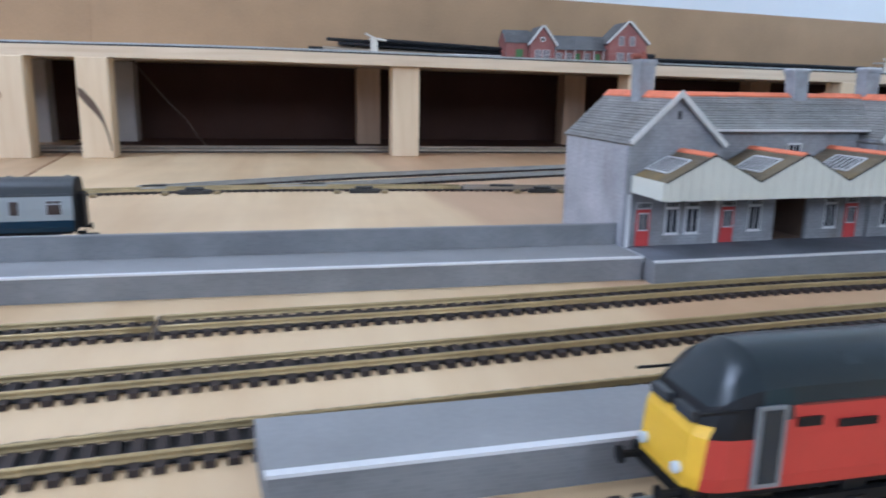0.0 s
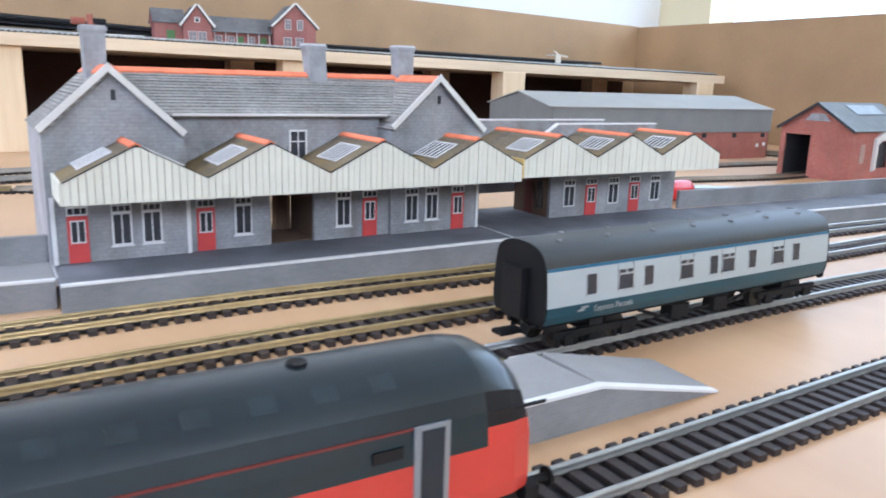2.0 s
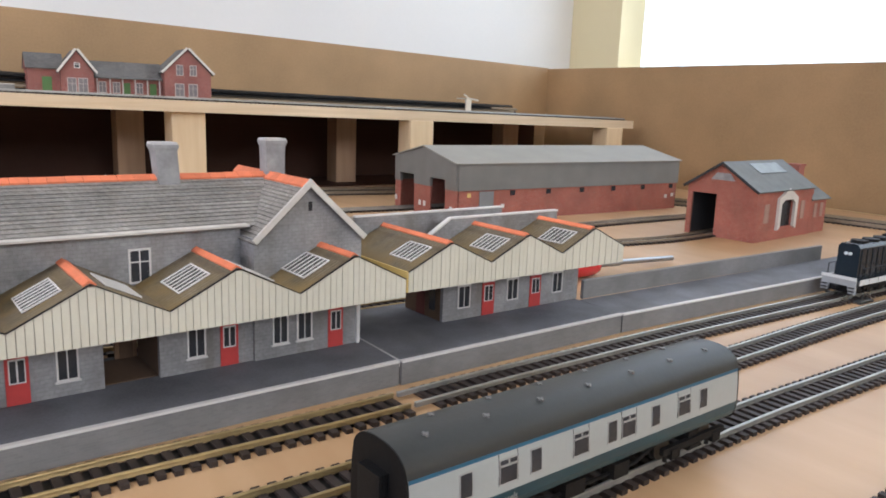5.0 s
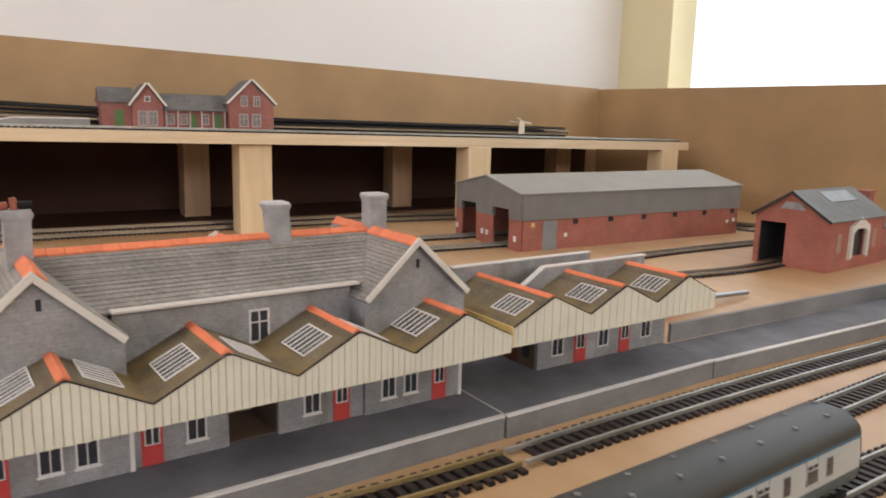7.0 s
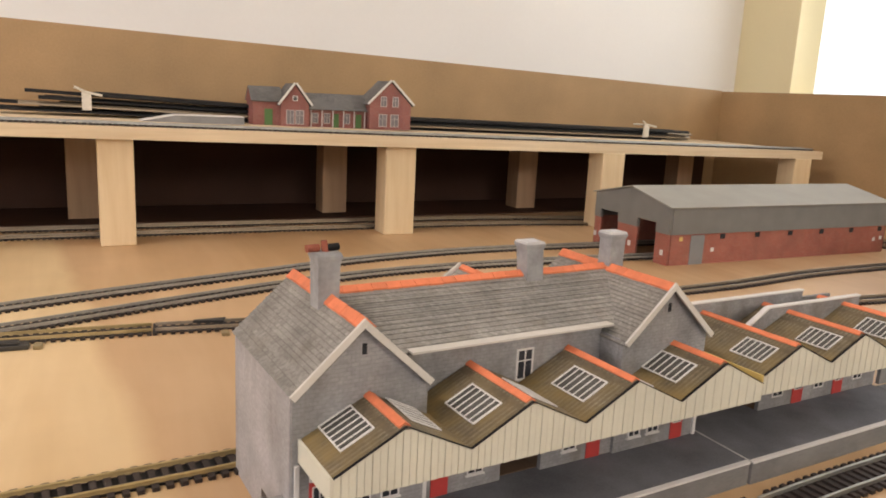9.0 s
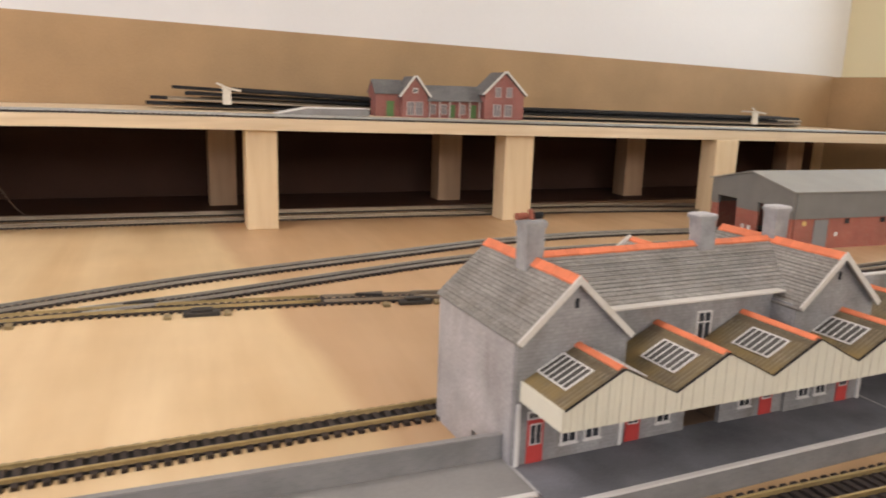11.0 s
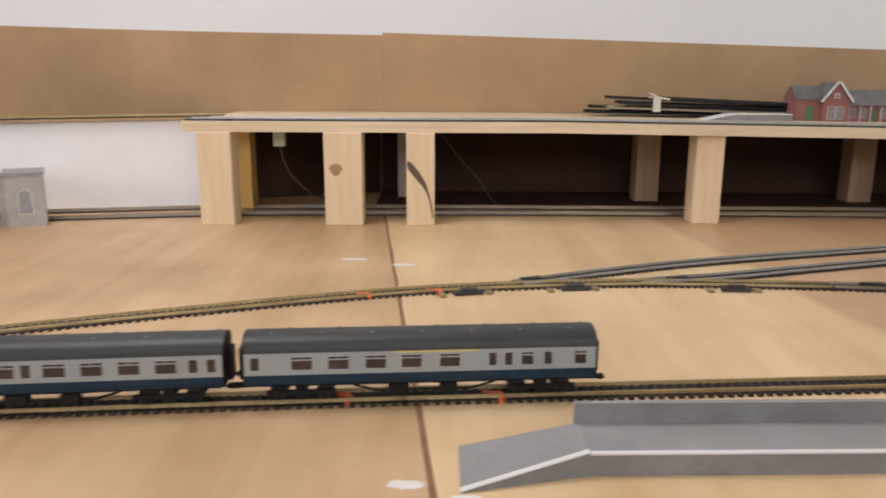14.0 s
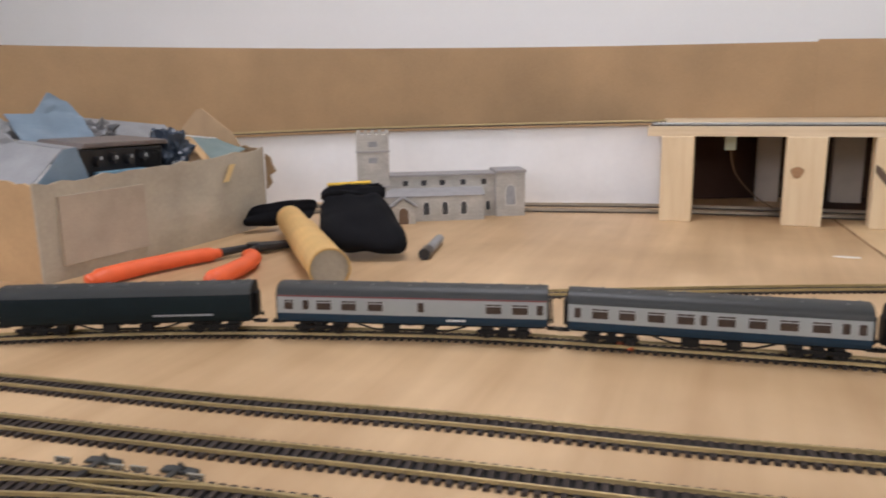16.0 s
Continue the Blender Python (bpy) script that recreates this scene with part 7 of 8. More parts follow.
# point motors and wire bits along the yard ladder
MOTOR = plain("dark_point_motor", (0.03, 0.028, 0.025), 0.5, vary=0.3, size=90.0)
TAPE = plain("tan_masking_tape", (0.26, 0.195, 0.10), 0.8, vary=0.2, size=90.0)
def point_motor(x, y, turn):
    ob = thing("point_motor", pose(x, y, 0, 0, 0, turn), "small dark point motor beside the yard track", "point motor", "point motors")
    bm = bmesh.new()
    box(bm, -0.017, 0.017, -0.005, 0.005, 0, 0.0045)
    box(bm, -0.010, 0.010, -0.004, 0.004, 0.0045, 0.0075)
    bevel(bm, 0.0008, 1)
    part("housing", bm, MOTOR, ob)
    for x0, y0 in ((0.020, -0.009), (-0.034, -0.011)):
        bm = bmesh.new()
        box(bm, x0, x0 + 0.007, y0 + 0.002, y0 + 0.013, 0.0, 0.0034)
        bevel(bm, 0.0006, 1)
        part("tape_wrap", bm, TAPE, ob)
for x, y, a in ((0.262, 1.226, 6), (0.447, 1.224, -2), (0.655, 1.212, -5), (0.138, 1.206, 12)):
    point_motor(x, y, a)
for x, y, a in ((0.214, 1.262, 16), (0.392, 1.268, 12), (0.616, 1.244, -8)):
    bm = bmesh.new()
    prism(bm, [(-0.016, -0.0012), (0.012, -0.0055), (0.014, 0.0055), (-0.014, 0.0018)], "z", 0.0030, 0.0058)
    single("turnout_frog", bm, MOTOR, "dark wedge-shaped frog where yard rails part", "turnout frog", "turnout frogs", m=pose(x, y, 0, 0, 0, a))

LEVER_GREY = plain("dark_grey_plastic", (0.035, 0.038, 0.038), 0.5, vary=0.3, size=90.0)
RAIL_BRIGHT = plain("polished_nickel", (0.62, 0.60, 0.52), 0.22, metal=0.8, vary=0.1)
def point_lever(x, y, turn, label):
    """Throw-over housing of a turnout with its tie bar and spring."""
    ob = thing("point_lever", pose(x, y, 0, 0, 0, turn), label, "point lever", "point levers")
    bm = bmesh.new()
    prism(bm, [(-0.013, 0.0), (0.013, 0.0), (0.0125, 0.0024), (0.006, 0.0030), (-0.006, 0.0030), (-0.0125, 0.0024)], "y", -0.0035, 0.0035)
    bevel(bm, 0.0004, 1)
    part("housing", bm, LEVER_GREY, ob)
    bm = bmesh.new()
    box(bm, -0.0022, 0.0022, 0.0046, 0.0360, 0.0026, 0.0040)
    part("tie_bar", bm, MOTOR, ob)
    bm = bmesh.new()
    rod(bm, (-0.004, 0.0, 0.0030), (-0.001, 0.001, 0.0075), 0.0012, 8)
    part("lever", bm, MOTOR, ob)
    for u in (-0.024, 0.018):
        bm = bmesh.new()
        box(bm, u, u + 0.012, 0.0085, 0.0100, 0.0024, 0.0062)
        part("contact_strip", bm, RAIL_BRIGHT, ob, "bright contact strip")
for x, y, a in ((1.362, 0.7975, 1), (-0.545, 0.5570, 186), (-0.488, 0.5640, 186)):
    point_lever(x, y, a, "dark plastic point lever housing beside the track")

# cardboard box of odds and ends
CARD = plain("pale_corrugated_card", (0.40, 0.345, 0.265), 0.85, vary=0.28, size=11.0, fine=180.0)
KRAFT = plain("kraft_corrugated_card", (0.50, 0.325, 0.165), 0.85, vary=0.18, size=14.0, fine=180.0)
TEAL_CARD = plain("grey_green_card", (0.17, 0.23, 0.225), 0.6, vary=0.15, size=25.0)
DARK_BAG = plain("dark_blue_plastic_film", (0.030, 0.042, 0.062), 0.22, vary=0.4, size=30.0)
CARD_IN = plain("brown_card_inside", (0.30, 0.20, 0.11), 0.85, vary=0.15, size=18.0)
BAG = plain("pale_blue_plastic", (0.17, 0.235, 0.30), 0.3, vary=0.25, size=25.0)
BAG_GREY = plain("grey_crumpled_paper", (0.27, 0.275, 0.285), 0.5, vary=0.25, size=25.0)
DEVICE = plain("black_moulded_plastic", (0.018, 0.018, 0.02), 0.3, vary=0.3, size=60.0)
bx = thing("cardboard_box", pose(-0.990, 0.900, 0, 0, 0, 87.5), "open pale cardboard box full of odds and ends", "box")
BL, BW, BH = 0.472, 0.28, 0.135


def card_side(name, p, q, h0, h1, inward, mat, wob=0.003):
    """One side of the box: a dented sheet of card with a ragged top."""
    p, q = Vector(p), Vector(q)
    d = q - p
    n = Vector((-d.y, d.x, 0)).normalized() * inward
    rr = random.Random(len(name) + int(abs(p.x) * 100) + int(p.y * 50))
    seed = rr.uniform(0, 9)
    bm = bmesh.new()
    ku, kv = 22, 8
    tops = [h0 + (h1 - h0) * i / ku + rr.uniform(-wob, wob) for i in range(ku + 1)]

    def at(i, j, back):
        u, v = i / ku, j / kv
        bend = math.sin(u * math.pi) * -0.008 + 0.006 * noise.noise(Vector((u * 3.0 + seed, v * 1.6, 0))) * min(1.0, 4 * u, 4 - 4 * u)
        c = p + d * u + n * (bend + (0.004 if back else 0.0))
        return bm.verts.new((c.x, c.y, tops[i] * v))
    face = [[[at(i, j, k) for j in range(kv + 1)] for i in range(ku + 1)] for k in (0, 1)]
    for k in (0, 1):
        g = face[k]
        for i in range(ku):
            for j in range(kv):
                bm.faces.new([g[i][j], g[i + 1][j], g[i + 1][j + 1], g[i][j + 1]])
    f, g = face
    for i in range(ku):
        for j in (0, kv):
            bm.faces.new([f[i][j], f[i + 1][j], g[i + 1][j], g[i][j]])
    for j in range(kv):
        for i in (0, ku):
            bm.faces.new([f[i][j], f[i][j + 1], g[i][j + 1], g[i][j]])
    bmesh.ops.recalc_face_normals(bm, faces=bm.faces[:])
    return part(name, bm, mat, bx)


card_side("box_side", (0, 0, 0), (BL, 0, 0), 0.130, 0.141, 1, CARD)
card_side("box_side", (0, BW, 0), (BL, BW, 0), 0.175, 0.165, -1, CARD)
card_side("box_end", (0, 0.0045, 0), (0, BW - 0.0045, 0), 0.130, 0.165, -1, KRAFT)
card_side("box_end", (BL, 0.0045, 0), (BL, BW - 0.0045, 0), 0.141, 0.155, 1, CARD_IN)
bm = bmesh.new()
box(bm, 0.01, BL - 0.01, 0.01, BW - 0.01, 0, 0.092)
part("packing", bm, CARD_IN, bx, "brown card packing inside")
# a faded printed panel and a strip of tape on the long side
for x0, x1, z0, z1, mat_, nm in ((0.030, 0.170, 0.020, 0.112, plain("faded_pink_print", (0.405, 0.33, 0.25), 0.85, vary=0.25, size=14.0), "faded_panel"),):
    bm = bmesh.new()
    ku = 14
    rows = []
    for i in range(ku + 1):
        x = x0 + (x1 - x0) * i / ku
        y = -0.0012 - 0.008 * math.sin(x / BL * math.pi) - 0.004
        rows.append([bm.verts.new(p) for p in ((x, y, z0), (x, y + 0.014, z0), (x, y + 0.014, z1), (x, y, z1))])
    bm.faces.new(rows[0])
    bm.faces.new(rows[-1][::-1])
    for r_, s_ in zip(rows, rows[1:]):
        for k in range(4):
            bm.faces.new([r_[k], s_[k], s_[(k + 1) % 4], r_[(k + 1) % 4]])
    bmesh.ops.recalc_face_normals(bm, faces=bm.faces[:])
    part(nm, bm, mat_, bx, "faded printed panel on the box side")
bm = bmesh.new()
quad_slab(bm, (0.345, -0.0125, 0.094), (0.358, -0.0125, 0.094), (0.378, -0.0115, 0.122), (0.364, -0.0115, 0.122), 0.001)
part("tape", bm, plain("yellowed_tape", (0.62, 0.44, 0.20), 0.5), bx, "yellowed strip of tape")
bm = bmesh.new()
prism(bm, [(0.035, 0.130), (0.060, 0.168), (0.128, 0.213), (0.140, 0.212), (0.190, 0.168), (0.200, 0.130)], "x", BL - 0.008, BL - 0.0055)
part("card_flap", bm, plain("translucent_tan_card", (0.42, 0.285, 0.16), 0.8, vary=0.12, size=30.0), bx, "upturned tan card flap")
bm = bmesh.new()
prism(bm, [(0.066, -0.002), (0.078, -0.014), (0.092, -0.010), (0.100, -0.024), (0.112, -0.016), (0.124, -0.013), (0.131, -0.002)], "x", BL + 0.0012, BL + 0.0042)
for v in bm.verts:
    v.co = Vector((v.co.x, v.co.z, v.co.y))
bmesh.ops.recalc_face_normals(bm, faces=bm.faces[:])
part("corner_flap", bm, CARD_IN, bx, "torn dark brown corner flap")


def crumpled(name, cx, cy, cz, sx, sy, sz, seed, mat, label):
    """A crumpled film or sheet: a blob with sharp creases."""
    bm = bmesh.new()
    bmesh.ops.create_icosphere(bm, subdivisions=4, radius=1.0)
    for v in bm.verts:
        n1 = noise.noise(v.co * 1.7 + Vector((seed, 0, 0))) * 0.45 + abs(noise.noise(v.co * 3.2 + Vector((0, seed, 0)))) * 0.42 + abs(noise.noise(v.co * 7.0 + Vector((0, 0, seed)))) * 0.16
        v.co = v.co * (0.72 + n1)
        v.co = Vector((cx + v.co.x * sx, cy + v.co.y * sy, cz + v.co.z * sz))
    single(name, bm, mat, label, "packaging", m=bx.matrix_world)


def sheet(name, a, b, c, d, mat, label, sag=0.006, seed=0, category="card"):
    """A thin sheet over four corners, with a sag and a few soft creases."""
    a, b, c, d = (Vector(v) for v in (a, b, c, d))
    nrm = (b - a).cross(d - a).normalized()
    bm = bmesh.new()
    k = 10
    g = [[[None, None] for _ in range(k + 1)] for _ in range(k + 1)]
    for i in range(k + 1):
        for j in range(k + 1):
            u, v = i / k, j / k
            p = a.lerp(b, u).lerp(d.lerp(c, u), v)
            off = -sag * math.sin(u * math.pi) * math.sin(v * math.pi) + 0.004 * noise.noise(Vector((u * 2.5 + seed, v * 2.5, seed)))
            for t in (0, 1):
                g[i][j][t] = bm.verts.new(p + nrm * (off - 0.0012 * t))
    for i in range(k):
        for j in range(k):
            for t in (0, 1):
                bm.faces.new([g[i][j][t], g[i + 1][j][t], g[i + 1][j + 1][t], g[i][j + 1][t]])
    for i in range(k):
        for j in (0, k):
            bm.faces.new([g[i][j][0], g[i + 1][j][0], g[i + 1][j][1], g[i][j][1]])
            bm.faces.new([g[j][i][0], g[j][i + 1][0], g[j][i + 1][1], g[j][i][1]])
    bmesh.ops.recalc_face_normals(bm, faces=bm.faces[:])
    return single(name, bm, mat, label, category, m=bx.matrix_world)


# folded carton at the near corner: grey top slope, blue end
ct = thing("folded_carton", bx.matrix_world @ pose(0.0, 0.0, 0.0), "folded grey card carton with a blue end in the box", "carton")
bm = bmesh.new()
prism(bm, [(0.010, 0.1225), (0.100, 0.1225), (0.082, 0.172), (0.062, 0.170)], "y", 0.012, 0.0145)
part("carton_end", bm, BAG, ct, "blue printed carton end")
bm = bmesh.new()
quad_slab(bm, (0.006, 0.0148, 0.126), (0.062, 0.0148, 0.171), (0.050, 0.120, 0.182), (-0.004, 0.120, 0.142), 0.0015)
quad_slab(bm, (0.064, 0.0148, 0.1715), (0.083, 0.0148, 0.172), (0.075, 0.120, 0.182), (0.052, 0.120, 0.1825), 0.0015)
part("carton_top", bm, BAG_GREY, ct, "grey carton top")
bm = bmesh.new()
quad_slab(bm, (0.012, 0.0135, 0.126), (0.044, 0.0135, 0.151), (0.041, 0.045, 0.154), (0.009, 0.045, 0.130), -0.0016)
part("pale_label", bm, WHITE_CARD, ct, "pale torn label")
crumpled("plastic_bag", 0.050, 0.165, 0.170, 0.062, 0.062, 0.058, 1.0, BAG_GREY, "crumpled pale grey plastic bag in the box")
sheet("card_sheet", (0.075, 0.105, 0.172), (0.200, 0.105, 0.166), (0.215, 0.150, 0.210), (0.085, 0.150, 0.218), BAG, "pale blue card sheet leaning in the box", 0.004, 2.0)
sheet("card_sheet", (0.128, 0.158, 0.205), (0.228, 0.162, 0.203), (0.214, 0.176, 0.232), (0.180, 0.176, 0.247), BAG, "small blue card corner sticking up from the box", 0.003, 5.0)
crumpled("plastic_bag", 0.250, 0.165, 0.172, 0.050, 0.035, 0.036, 9.1, plain("dark_grey_film", (0.10, 0.10, 0.105), 0.35, vary=0.3, size=30.0), "crumpled dark grey film in the box")
sheet("card_sheet", (0.245, 0.185, 0.170), (0.455, 0.185, 0.160), (0.458, 0.215, 0.184), (0.250, 0.215, 0.206), BAG_GREY, "pale grey card sheet along the back of the box", 0.003, 8.0)
crumpled("plastic_bag", 0.305, 0.062, 0.140, 0.034, 0.040, 0.050, 13.7, DARK_BAG, "crumpled dark blue plastic film in the box")
sheet("card_sheet", (0.352, 0.014, 0.128), (0.440, 0.014, 0.141), (0.455, 0.090, 0.158), (0.372, 0.090, 0.168), TEAL_CARD, "grey green card with a white cut edge in the box", 0.002, 3.0)
sheet("card_sheet", (0.338, 0.012, 0.116), (0.350, 0.014, 0.129), (0.370, 0.075, 0.170), (0.352, 0.070, 0.168), KRAFT, "tan card strip standing in the box", 0.0, 4.0)
bm = bmesh.new()
rod(bm, (0.372, 0.091, 0.1695), (0.455, 0.091, 0.1590), 0.0016, 6)
single("card_strip", bm, WHITE_CARD, "thin white card strip along a card edge", "card", m=bx.matrix_world)

dv = thing("controller", bx.matrix_world @ pose(0.098, 0.020, 0.122, 4, 1.5, 4), "black plastic train controller with a grey lid in the box", "controller")
bm = bmesh.new()
box(bm, 0.0, 0.168, 0.010, 0.080, 0.0, 0.044)
bevel(bm, 0.003, 2)
part("case", bm, DEVICE, dv)
bm = bmesh.new()
prism(bm, [(-0.004, 0.046), (0.172, 0.046), (0.168, 0.0535), (0.002, 0.0535)], "y", 0.002, 0.086)
bevel(bm, 0.002, 2)
part("lid", bm, plain("worn_grey_brown_plastic", (0.13, 0.105, 0.095), 0.45, vary=0.2, size=40.0), dv, "worn grey-brown lid")
for k in range(4):
    bm = bmesh.new()
    x = 0.030 + 0.030 * k
    rod(bm, (x, 0.001, 0.026 + 0.004 * (k % 2)), (x, 0.011, 0.026 + 0.004 * (k % 2)), 0.0070, 14, 0.0080)
    part("knob", bm, DEVICE, dv)
    bm = bmesh.new()
    box(bm, x - 0.0010, x + 0.0010, -0.0002, 0.0012, 0.029, 0.034)
    part("pointer", bm, LETTER, dv)
for k in range(9):
    bm = bmesh.new()
    box(bm, 0.110 + k * 0.006, 0.1125 + k * 0.006, 0.0075, 0.0105, 0.010, 0.040)
    part("cooling_fin", bm, DEVICE, dv)
bm = bmesh.new()
box(bm, 0.022, 0.118, -0.002, 0.0085, 0.001, 0.0125)
bevel(bm, 0.0015, 2)
part("face_plate", bm, plain("pale_blue_gloss_plastic", (0.16, 0.30, 0.42), 0.18, vary=0.25, size=40.0), dv, "pale blue glossy strip")
bm = bmesh.new()
rod(bm, (-0.012, -0.004, 0.001), (-0.004, -0.004, 0.001), 0.0042, 10)
part("brass_terminal", bm, plain("yellow_terminal", (0.72, 0.47, 0.05), 0.35), dv, "yellow terminal cap")

# pliers
plr = thing("pliers", pose(-0.845, 1.150, 0.0, 0, 0, 0), "pliers with orange handles lying on the baseboard", "pliers")
GRIP = plain("orange_rubber_grip", (0.82, 0.13, 0.035), 0.45, vary=0.08, size=50.0, bump=0.1)


def grip(pts, r0, r1):
    line = smooth_line(pts, 0.008)
    bm = bmesh.new()
    last = None
    n = len(line)
    for i, (p, d) in enumerate(line):
        u = i / (n - 1)
        r = (r0 + (r1 - r0) * u) * (1.0 if 0.04 < u < 0.96 else 0.7)
        side = Vector((-d.y, d.x, 0)).normalized()
        ring = [bm.verts.new(p + side * (r * 1.15 * math.cos(a)) + Vector((0, 0, r * math.sin(a)))) for a in [k * math.pi / 6 for k in range(12)]]
        if last:
            for k in range(12):
                bm.faces.new([last[k], last[(k + 1) % 12], ring[(k + 1) % 12], ring[k]])
        else:
            bm.faces.new(ring)
        last = ring
    bm.faces.new(last[::-1])
    bmesh.ops.recalc_face_normals(bm, faces=bm.faces[:])
    return part("handle_grip", bm, GRIP, plr, "orange rubber grip", smooth=True)


grip([(-0.020, -0.055, 0.010), (-0.040, -0.110, 0.0125), (-0.062, -0.180, 0.0125), (-0.074, -0.255, 0.0115)], 0.0105, 0.0120)
grip([(0.030, -0.055, 0.0105), (0.056, -0.080, 0.0125), (0.072, -0.130, 0.0125), (0.078, -0.205, 0.0115)], 0.0105, 0.0120)
bm = bmesh.new()
for pts in (((-0.020, -0.055, 0.010), (-0.004, -0.004, 0.010)), ((0.030, -0.055, 0.010), (0.010, -0.006, 0.010)), ((-0.004, -0.006, 0.010), (0.035, 0.052, 0.008)), ((0.010, -0.008, 0.010), (0.048, 0.047, 0.008))):
    rod(bm, pts[0], pts[1], 0.007, 8, 0.005)
rod(bm, (0.003, -0.004, 0.002), (0.003, -0.004, 0.017), 0.010, 14)
part("jaws", bm, DEVICE, plr, "black steel jaws")

# card tube, pouch and marker pen
TUBE = plain("brown_card_tube", (0.62, 0.39, 0.14), 0.6, vary=0.15, size=30.0)
tu = thing("card_tube", pose(-0.622, 0.995, 0.0, 0, 0, 129.5), "long yellow-brown card tube lying on the baseboard", "tube")
bm = bmesh.new()
prof = [(0.0, 0.024), (0.0, 0.0265), (0.012, 0.0265), (0.02, 0.0255), (0.25, 0.0255), (0.255, 0.0235), (0.40, 0.0230), (0.40, 0.0)]
last = None
for x, r in prof:
    ring = [bm.verts.new((x, r * math.cos(a), 0.0265 + r * math.sin(a))) for a in [k * math.pi / 12 for k in range(24)]]
    if last:
        for k in range(24):
            bm.faces.new([last[k], last[(k + 1) % 24], ring[(k + 1) % 24], ring[k]])
    last = ring
bmesh.ops.remove_doubles(bm, verts=bm.verts[:], dist=1e-6)
bmesh.ops.recalc_face_normals(bm, faces=bm.faces[:])
part("tube_wall", bm, TUBE, tu)
bm = bmesh.new()
rod(bm, (0.004, 0, 0.0265), (0.008, 0, 0.0265), 0.0245, 24)
part("end_disc", bm, CARD, tu, "pale wood-coloured end disc")

FELT = plain("black_cloth", (0.006, 0.006, 0.0075), 0.9, vary=0.3, size=40.0, fine=500.0, bump=0.5, spec=0.15)
po = thing("pouch", pose(-0.700, 1.150, 0.0, 0, 0, 0), "soft black cloth pouch with a yellow edge", "pouch")


def soft_quad(name, bl, br, tr, tl, t, mat, parent, seed, label=""):
    """A soft padded panel laid over four corner points."""
    bl, br, tr, tl = (Vector(p) for p in (bl, br, tr, tl))
    n = (br - bl).cross(tl - bl).normalized()
    bm = bmesh.new()
    nx, nz = 12, 12
    grid = {}
    for i in range(nx + 1):
        for j in range(nz + 1):
            u, v = i / nx, j / nz
            uu = 0.5 + (u - 0.5) * (1 - 0.16 * abs(2 * v - 1) ** 5)
            vv = 0.5 + (v - 0.5) * (1 - 0.14 * abs(2 * u - 1) ** 4)
            p = bl.lerp(br, uu).lerp(tl.lerp(tr, uu), vv)
            edge = min(u, 1 - u, v, 1 - v)
            th = t * (0.3 + 0.7 * min(1.0, edge * 6) ** 0.5)
            wv = noise.noise(Vector((u * 3 + seed, v * 3, 0.0))) * 0.009 + noise.noise(Vector((u * 8 + seed, v * 7, 1.0))) * 0.003
            fold = 0.006 * math.exp(-((v - 0.78) / 0.06) ** 2)
            for k in (0, 1):
                grid[i, j, k] = bm.verts.new(p + n * ((th / 2 - fold if k else -th / 2) + wv))
    for i in range(nx):
        for j in range(nz):
            bm.faces.new([grid[i, j, 0], grid[i + 1, j, 0], grid[i + 1, j + 1, 0], grid[i, j + 1, 0]])
            bm.faces.new([grid[i, j, 1], grid[i, j + 1, 1], grid[i + 1, j + 1, 1], grid[i + 1, j, 1]])
    for i in range(nx):
        for j in (0, nz):
            bm.faces.new([grid[i, j, 0], grid[i + 1, j, 0], grid[i + 1, j, 1], grid[i, j, 1]])
    for j in range(nz):
        for i in (0, nx):
            bm.faces.new([grid[i, j, 0], grid[i, j + 1, 0], grid[i, j + 1, 1], grid[i, j, 1]])
    bmesh.ops.recalc_face_normals(bm, faces=bm.faces[:])
    return part(name, bm, mat, parent, label, smooth=True)


soft_quad("pouch_body", (-0.020, -0.014, 0.016), (0.120, 0.012, 0.016), (0.006, 0.149, 0.074), (-0.064, 0.072, 0.076), 0.034, FELT, po, 2.0)
soft_quad("pouch_flap", (-0.058, 0.060, 0.074), (0.018, 0.134, 0.072), (0.004, 0.158, 0.090), (-0.070, 0.084, 0.090), 0.022, FELT, po, 6.0)
bm = bmesh.new()
rod(bm, (-0.062, 0.090, 0.096), (-0.012, 0.140, 0.096), 0.0030, 8)
part("edge_binding", bm, plain("yellow_binding", (0.75, 0.48, 0.05), 0.6), po, "yellow bound edge")
soft_quad("pouch_strap", (-0.258, 0.120, 0.012), (-0.168, 0.205, 0.012), (-0.162, 0.232, 0.052), (-0.250, 0.150, 0.048), 0.022, FELT, po, 11.0)

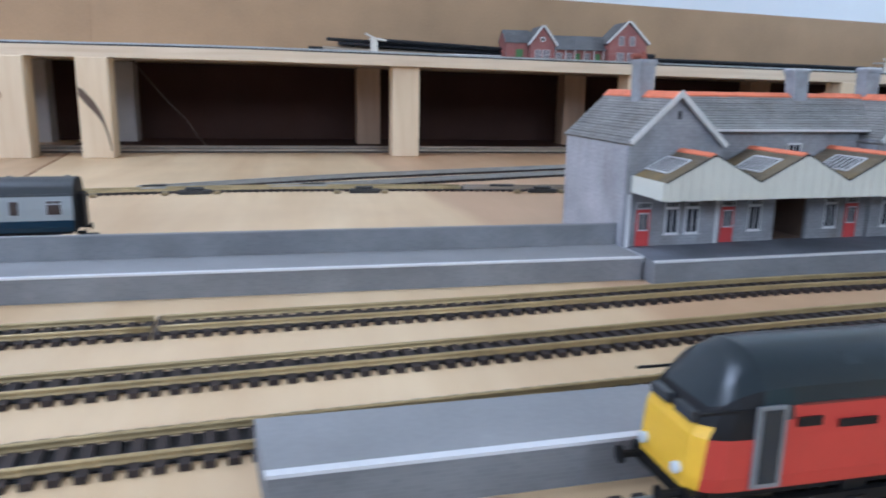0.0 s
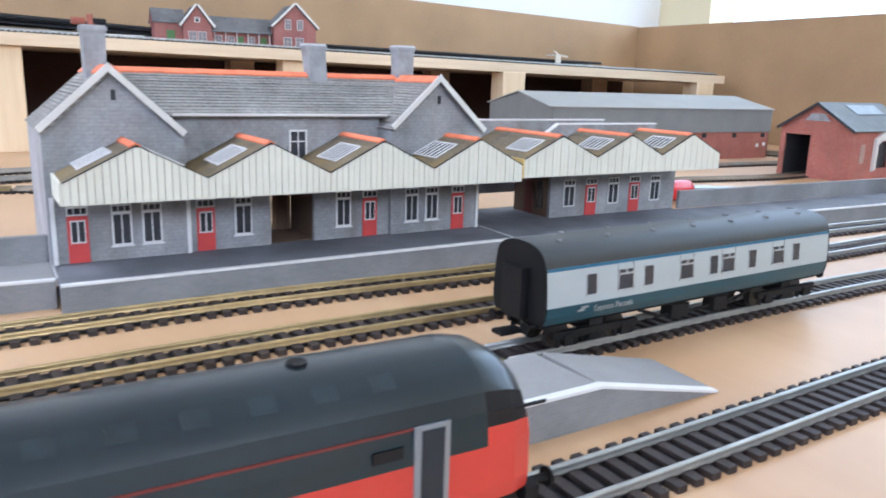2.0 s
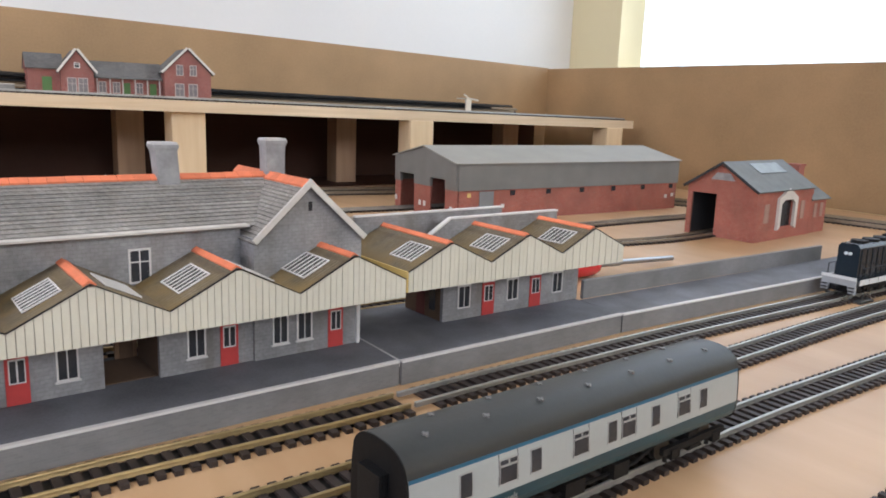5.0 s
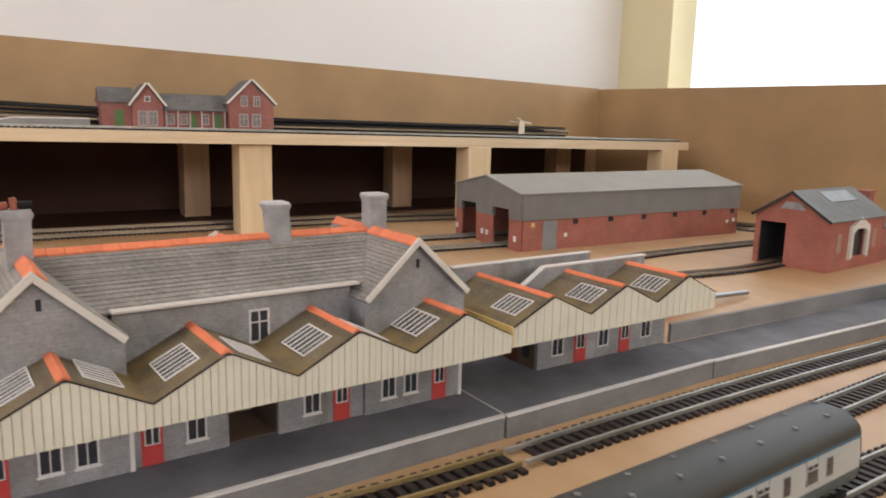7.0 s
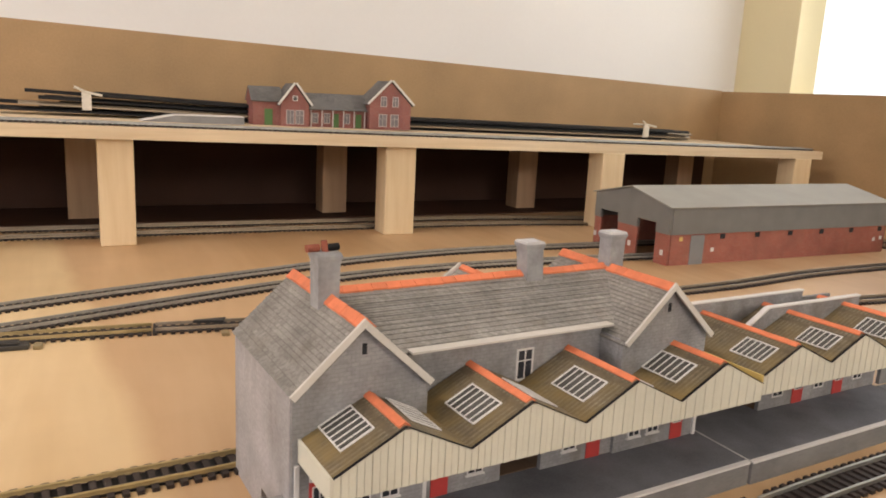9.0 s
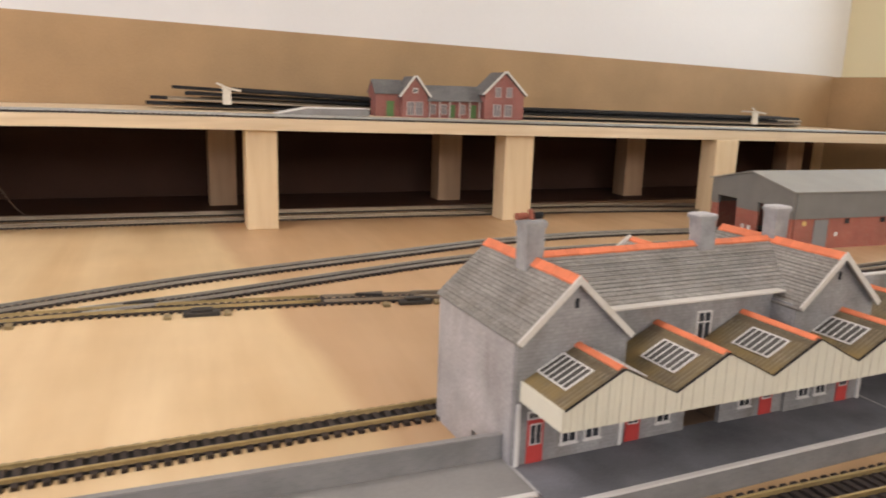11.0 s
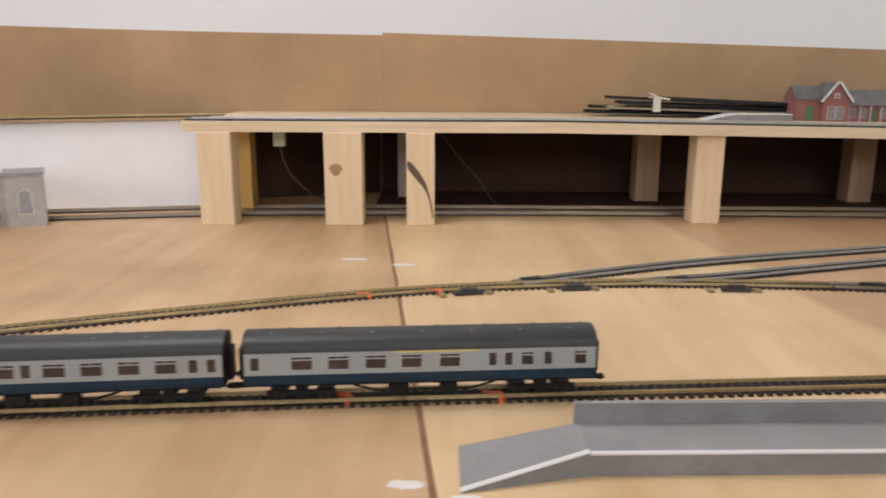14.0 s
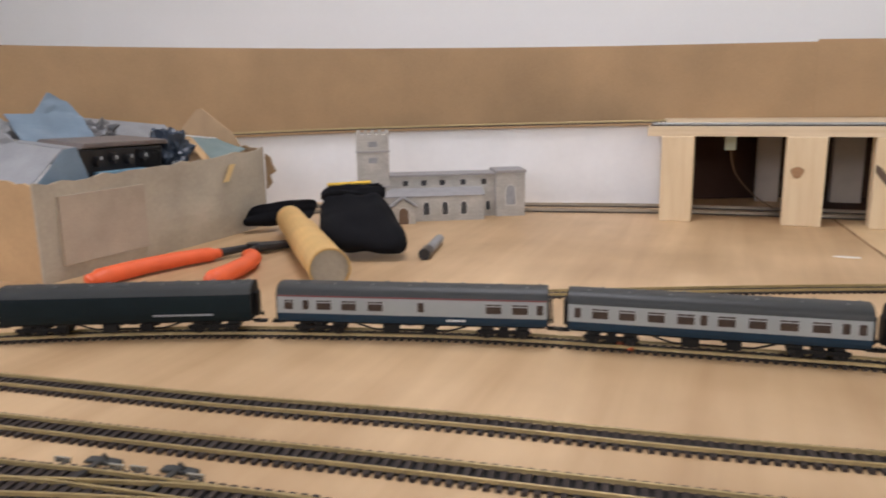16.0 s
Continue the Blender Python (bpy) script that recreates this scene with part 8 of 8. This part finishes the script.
pn = thing("marker_pen", pose(-0.574, 1.180, 0.0, 0, 0, 101.0), "clear marker pen with a black cap", "pen")
bm = bmesh.new()
rod(bm, (0, 0, 0.0085), (0.030, 0, 0.0085), 0.0085, 14)
part("cap", bm, DEVICE, pn)
bm = bmesh.new()
rod(bm, (0.030, 0, 0.0080), (0.120, 0, 0.0080), 0.0072, 14)
part("barrel", bm, BAG_GREY, pn, "pale clear barrel")

# thin wires under the deck
def swept(bm, pts, r, n=6, step=0.012):
    """One round tube along a smooth line."""
    last = None
    for p, d in smooth_line(pts, step):
        u = d.cross(Vector((0, 1, 0.3))).normalized()
        w = d.cross(u)
        ring = [bm.verts.new(p + (u * math.cos(k * 2 * math.pi / n) + w * math.sin(k * 2 * math.pi / n)) * r) for k in range(n)]
        if last:
            for k in range(n):
                bm.faces.new([last[k], last[(k + 1) % n], ring[(k + 1) % n], ring[k]])
        else:
            bm.faces.new(ring)
        last = ring
    bm.faces.new(last[::-1])
    bmesh.ops.recalc_face_normals(bm, faces=bm.faces[:])


def hanging_wire(pts, label):
    bm = bmesh.new()
    swept(bm, pts, 0.0009)
    single("wire", bm, DULL_WIRE, label, "wire", "wires under the deck")


DULL_WIRE = plain("dull_brown_wire", (0.12, 0.085, 0.06), 0.5)
hanging_wire([(0.094, 1.80, deck_low(0.1)), (0.143, 1.80, 0.089), (0.181, 1.80, 0.048), (0.196, 1.80, 0.022), (0.215, 1.80, 0.001)], "thin brown wire hanging under the deck")

# socket and loose wire under the deck
sk = thing("socket_box", pose(-0.175, 1.70, deck_low(-0.1) - 0.030, 0, 0, 0), "small pale green connector box under the deck", "connector")
bm = bmesh.new()
box(bm, -0.010, 0.010, -0.006, 0.006, 0.0, 0.030)
bevel(bm, 0.001, 1)
part("case", bm, plain("pale_green_plastic", (0.45, 0.52, 0.42), 0.5), sk)
bm = bmesh.new()
swept(bm, [(0, 0, 0.002), (0.012, 0.01, -0.045), (0.05, 0.03, -0.09), (0.09, 0.05, -0.117)], 0.0012)
part("wire", bm, plain("brown_wire", (0.13, 0.075, 0.035), 0.6), sk)
bm = bmesh.new()
prism(bm, [(-0.285, 0.0), (-0.242, 0.0), (-0.242, 0.150), (-0.285, 0.150)], "y", 1.76, 1.80)
single("deck_post", bm, plain("yellow_pine_post", (0.62, 0.40, 0.12), 0.6), "yellowed pine post at the end of the deck", "post", "posts under the deck")
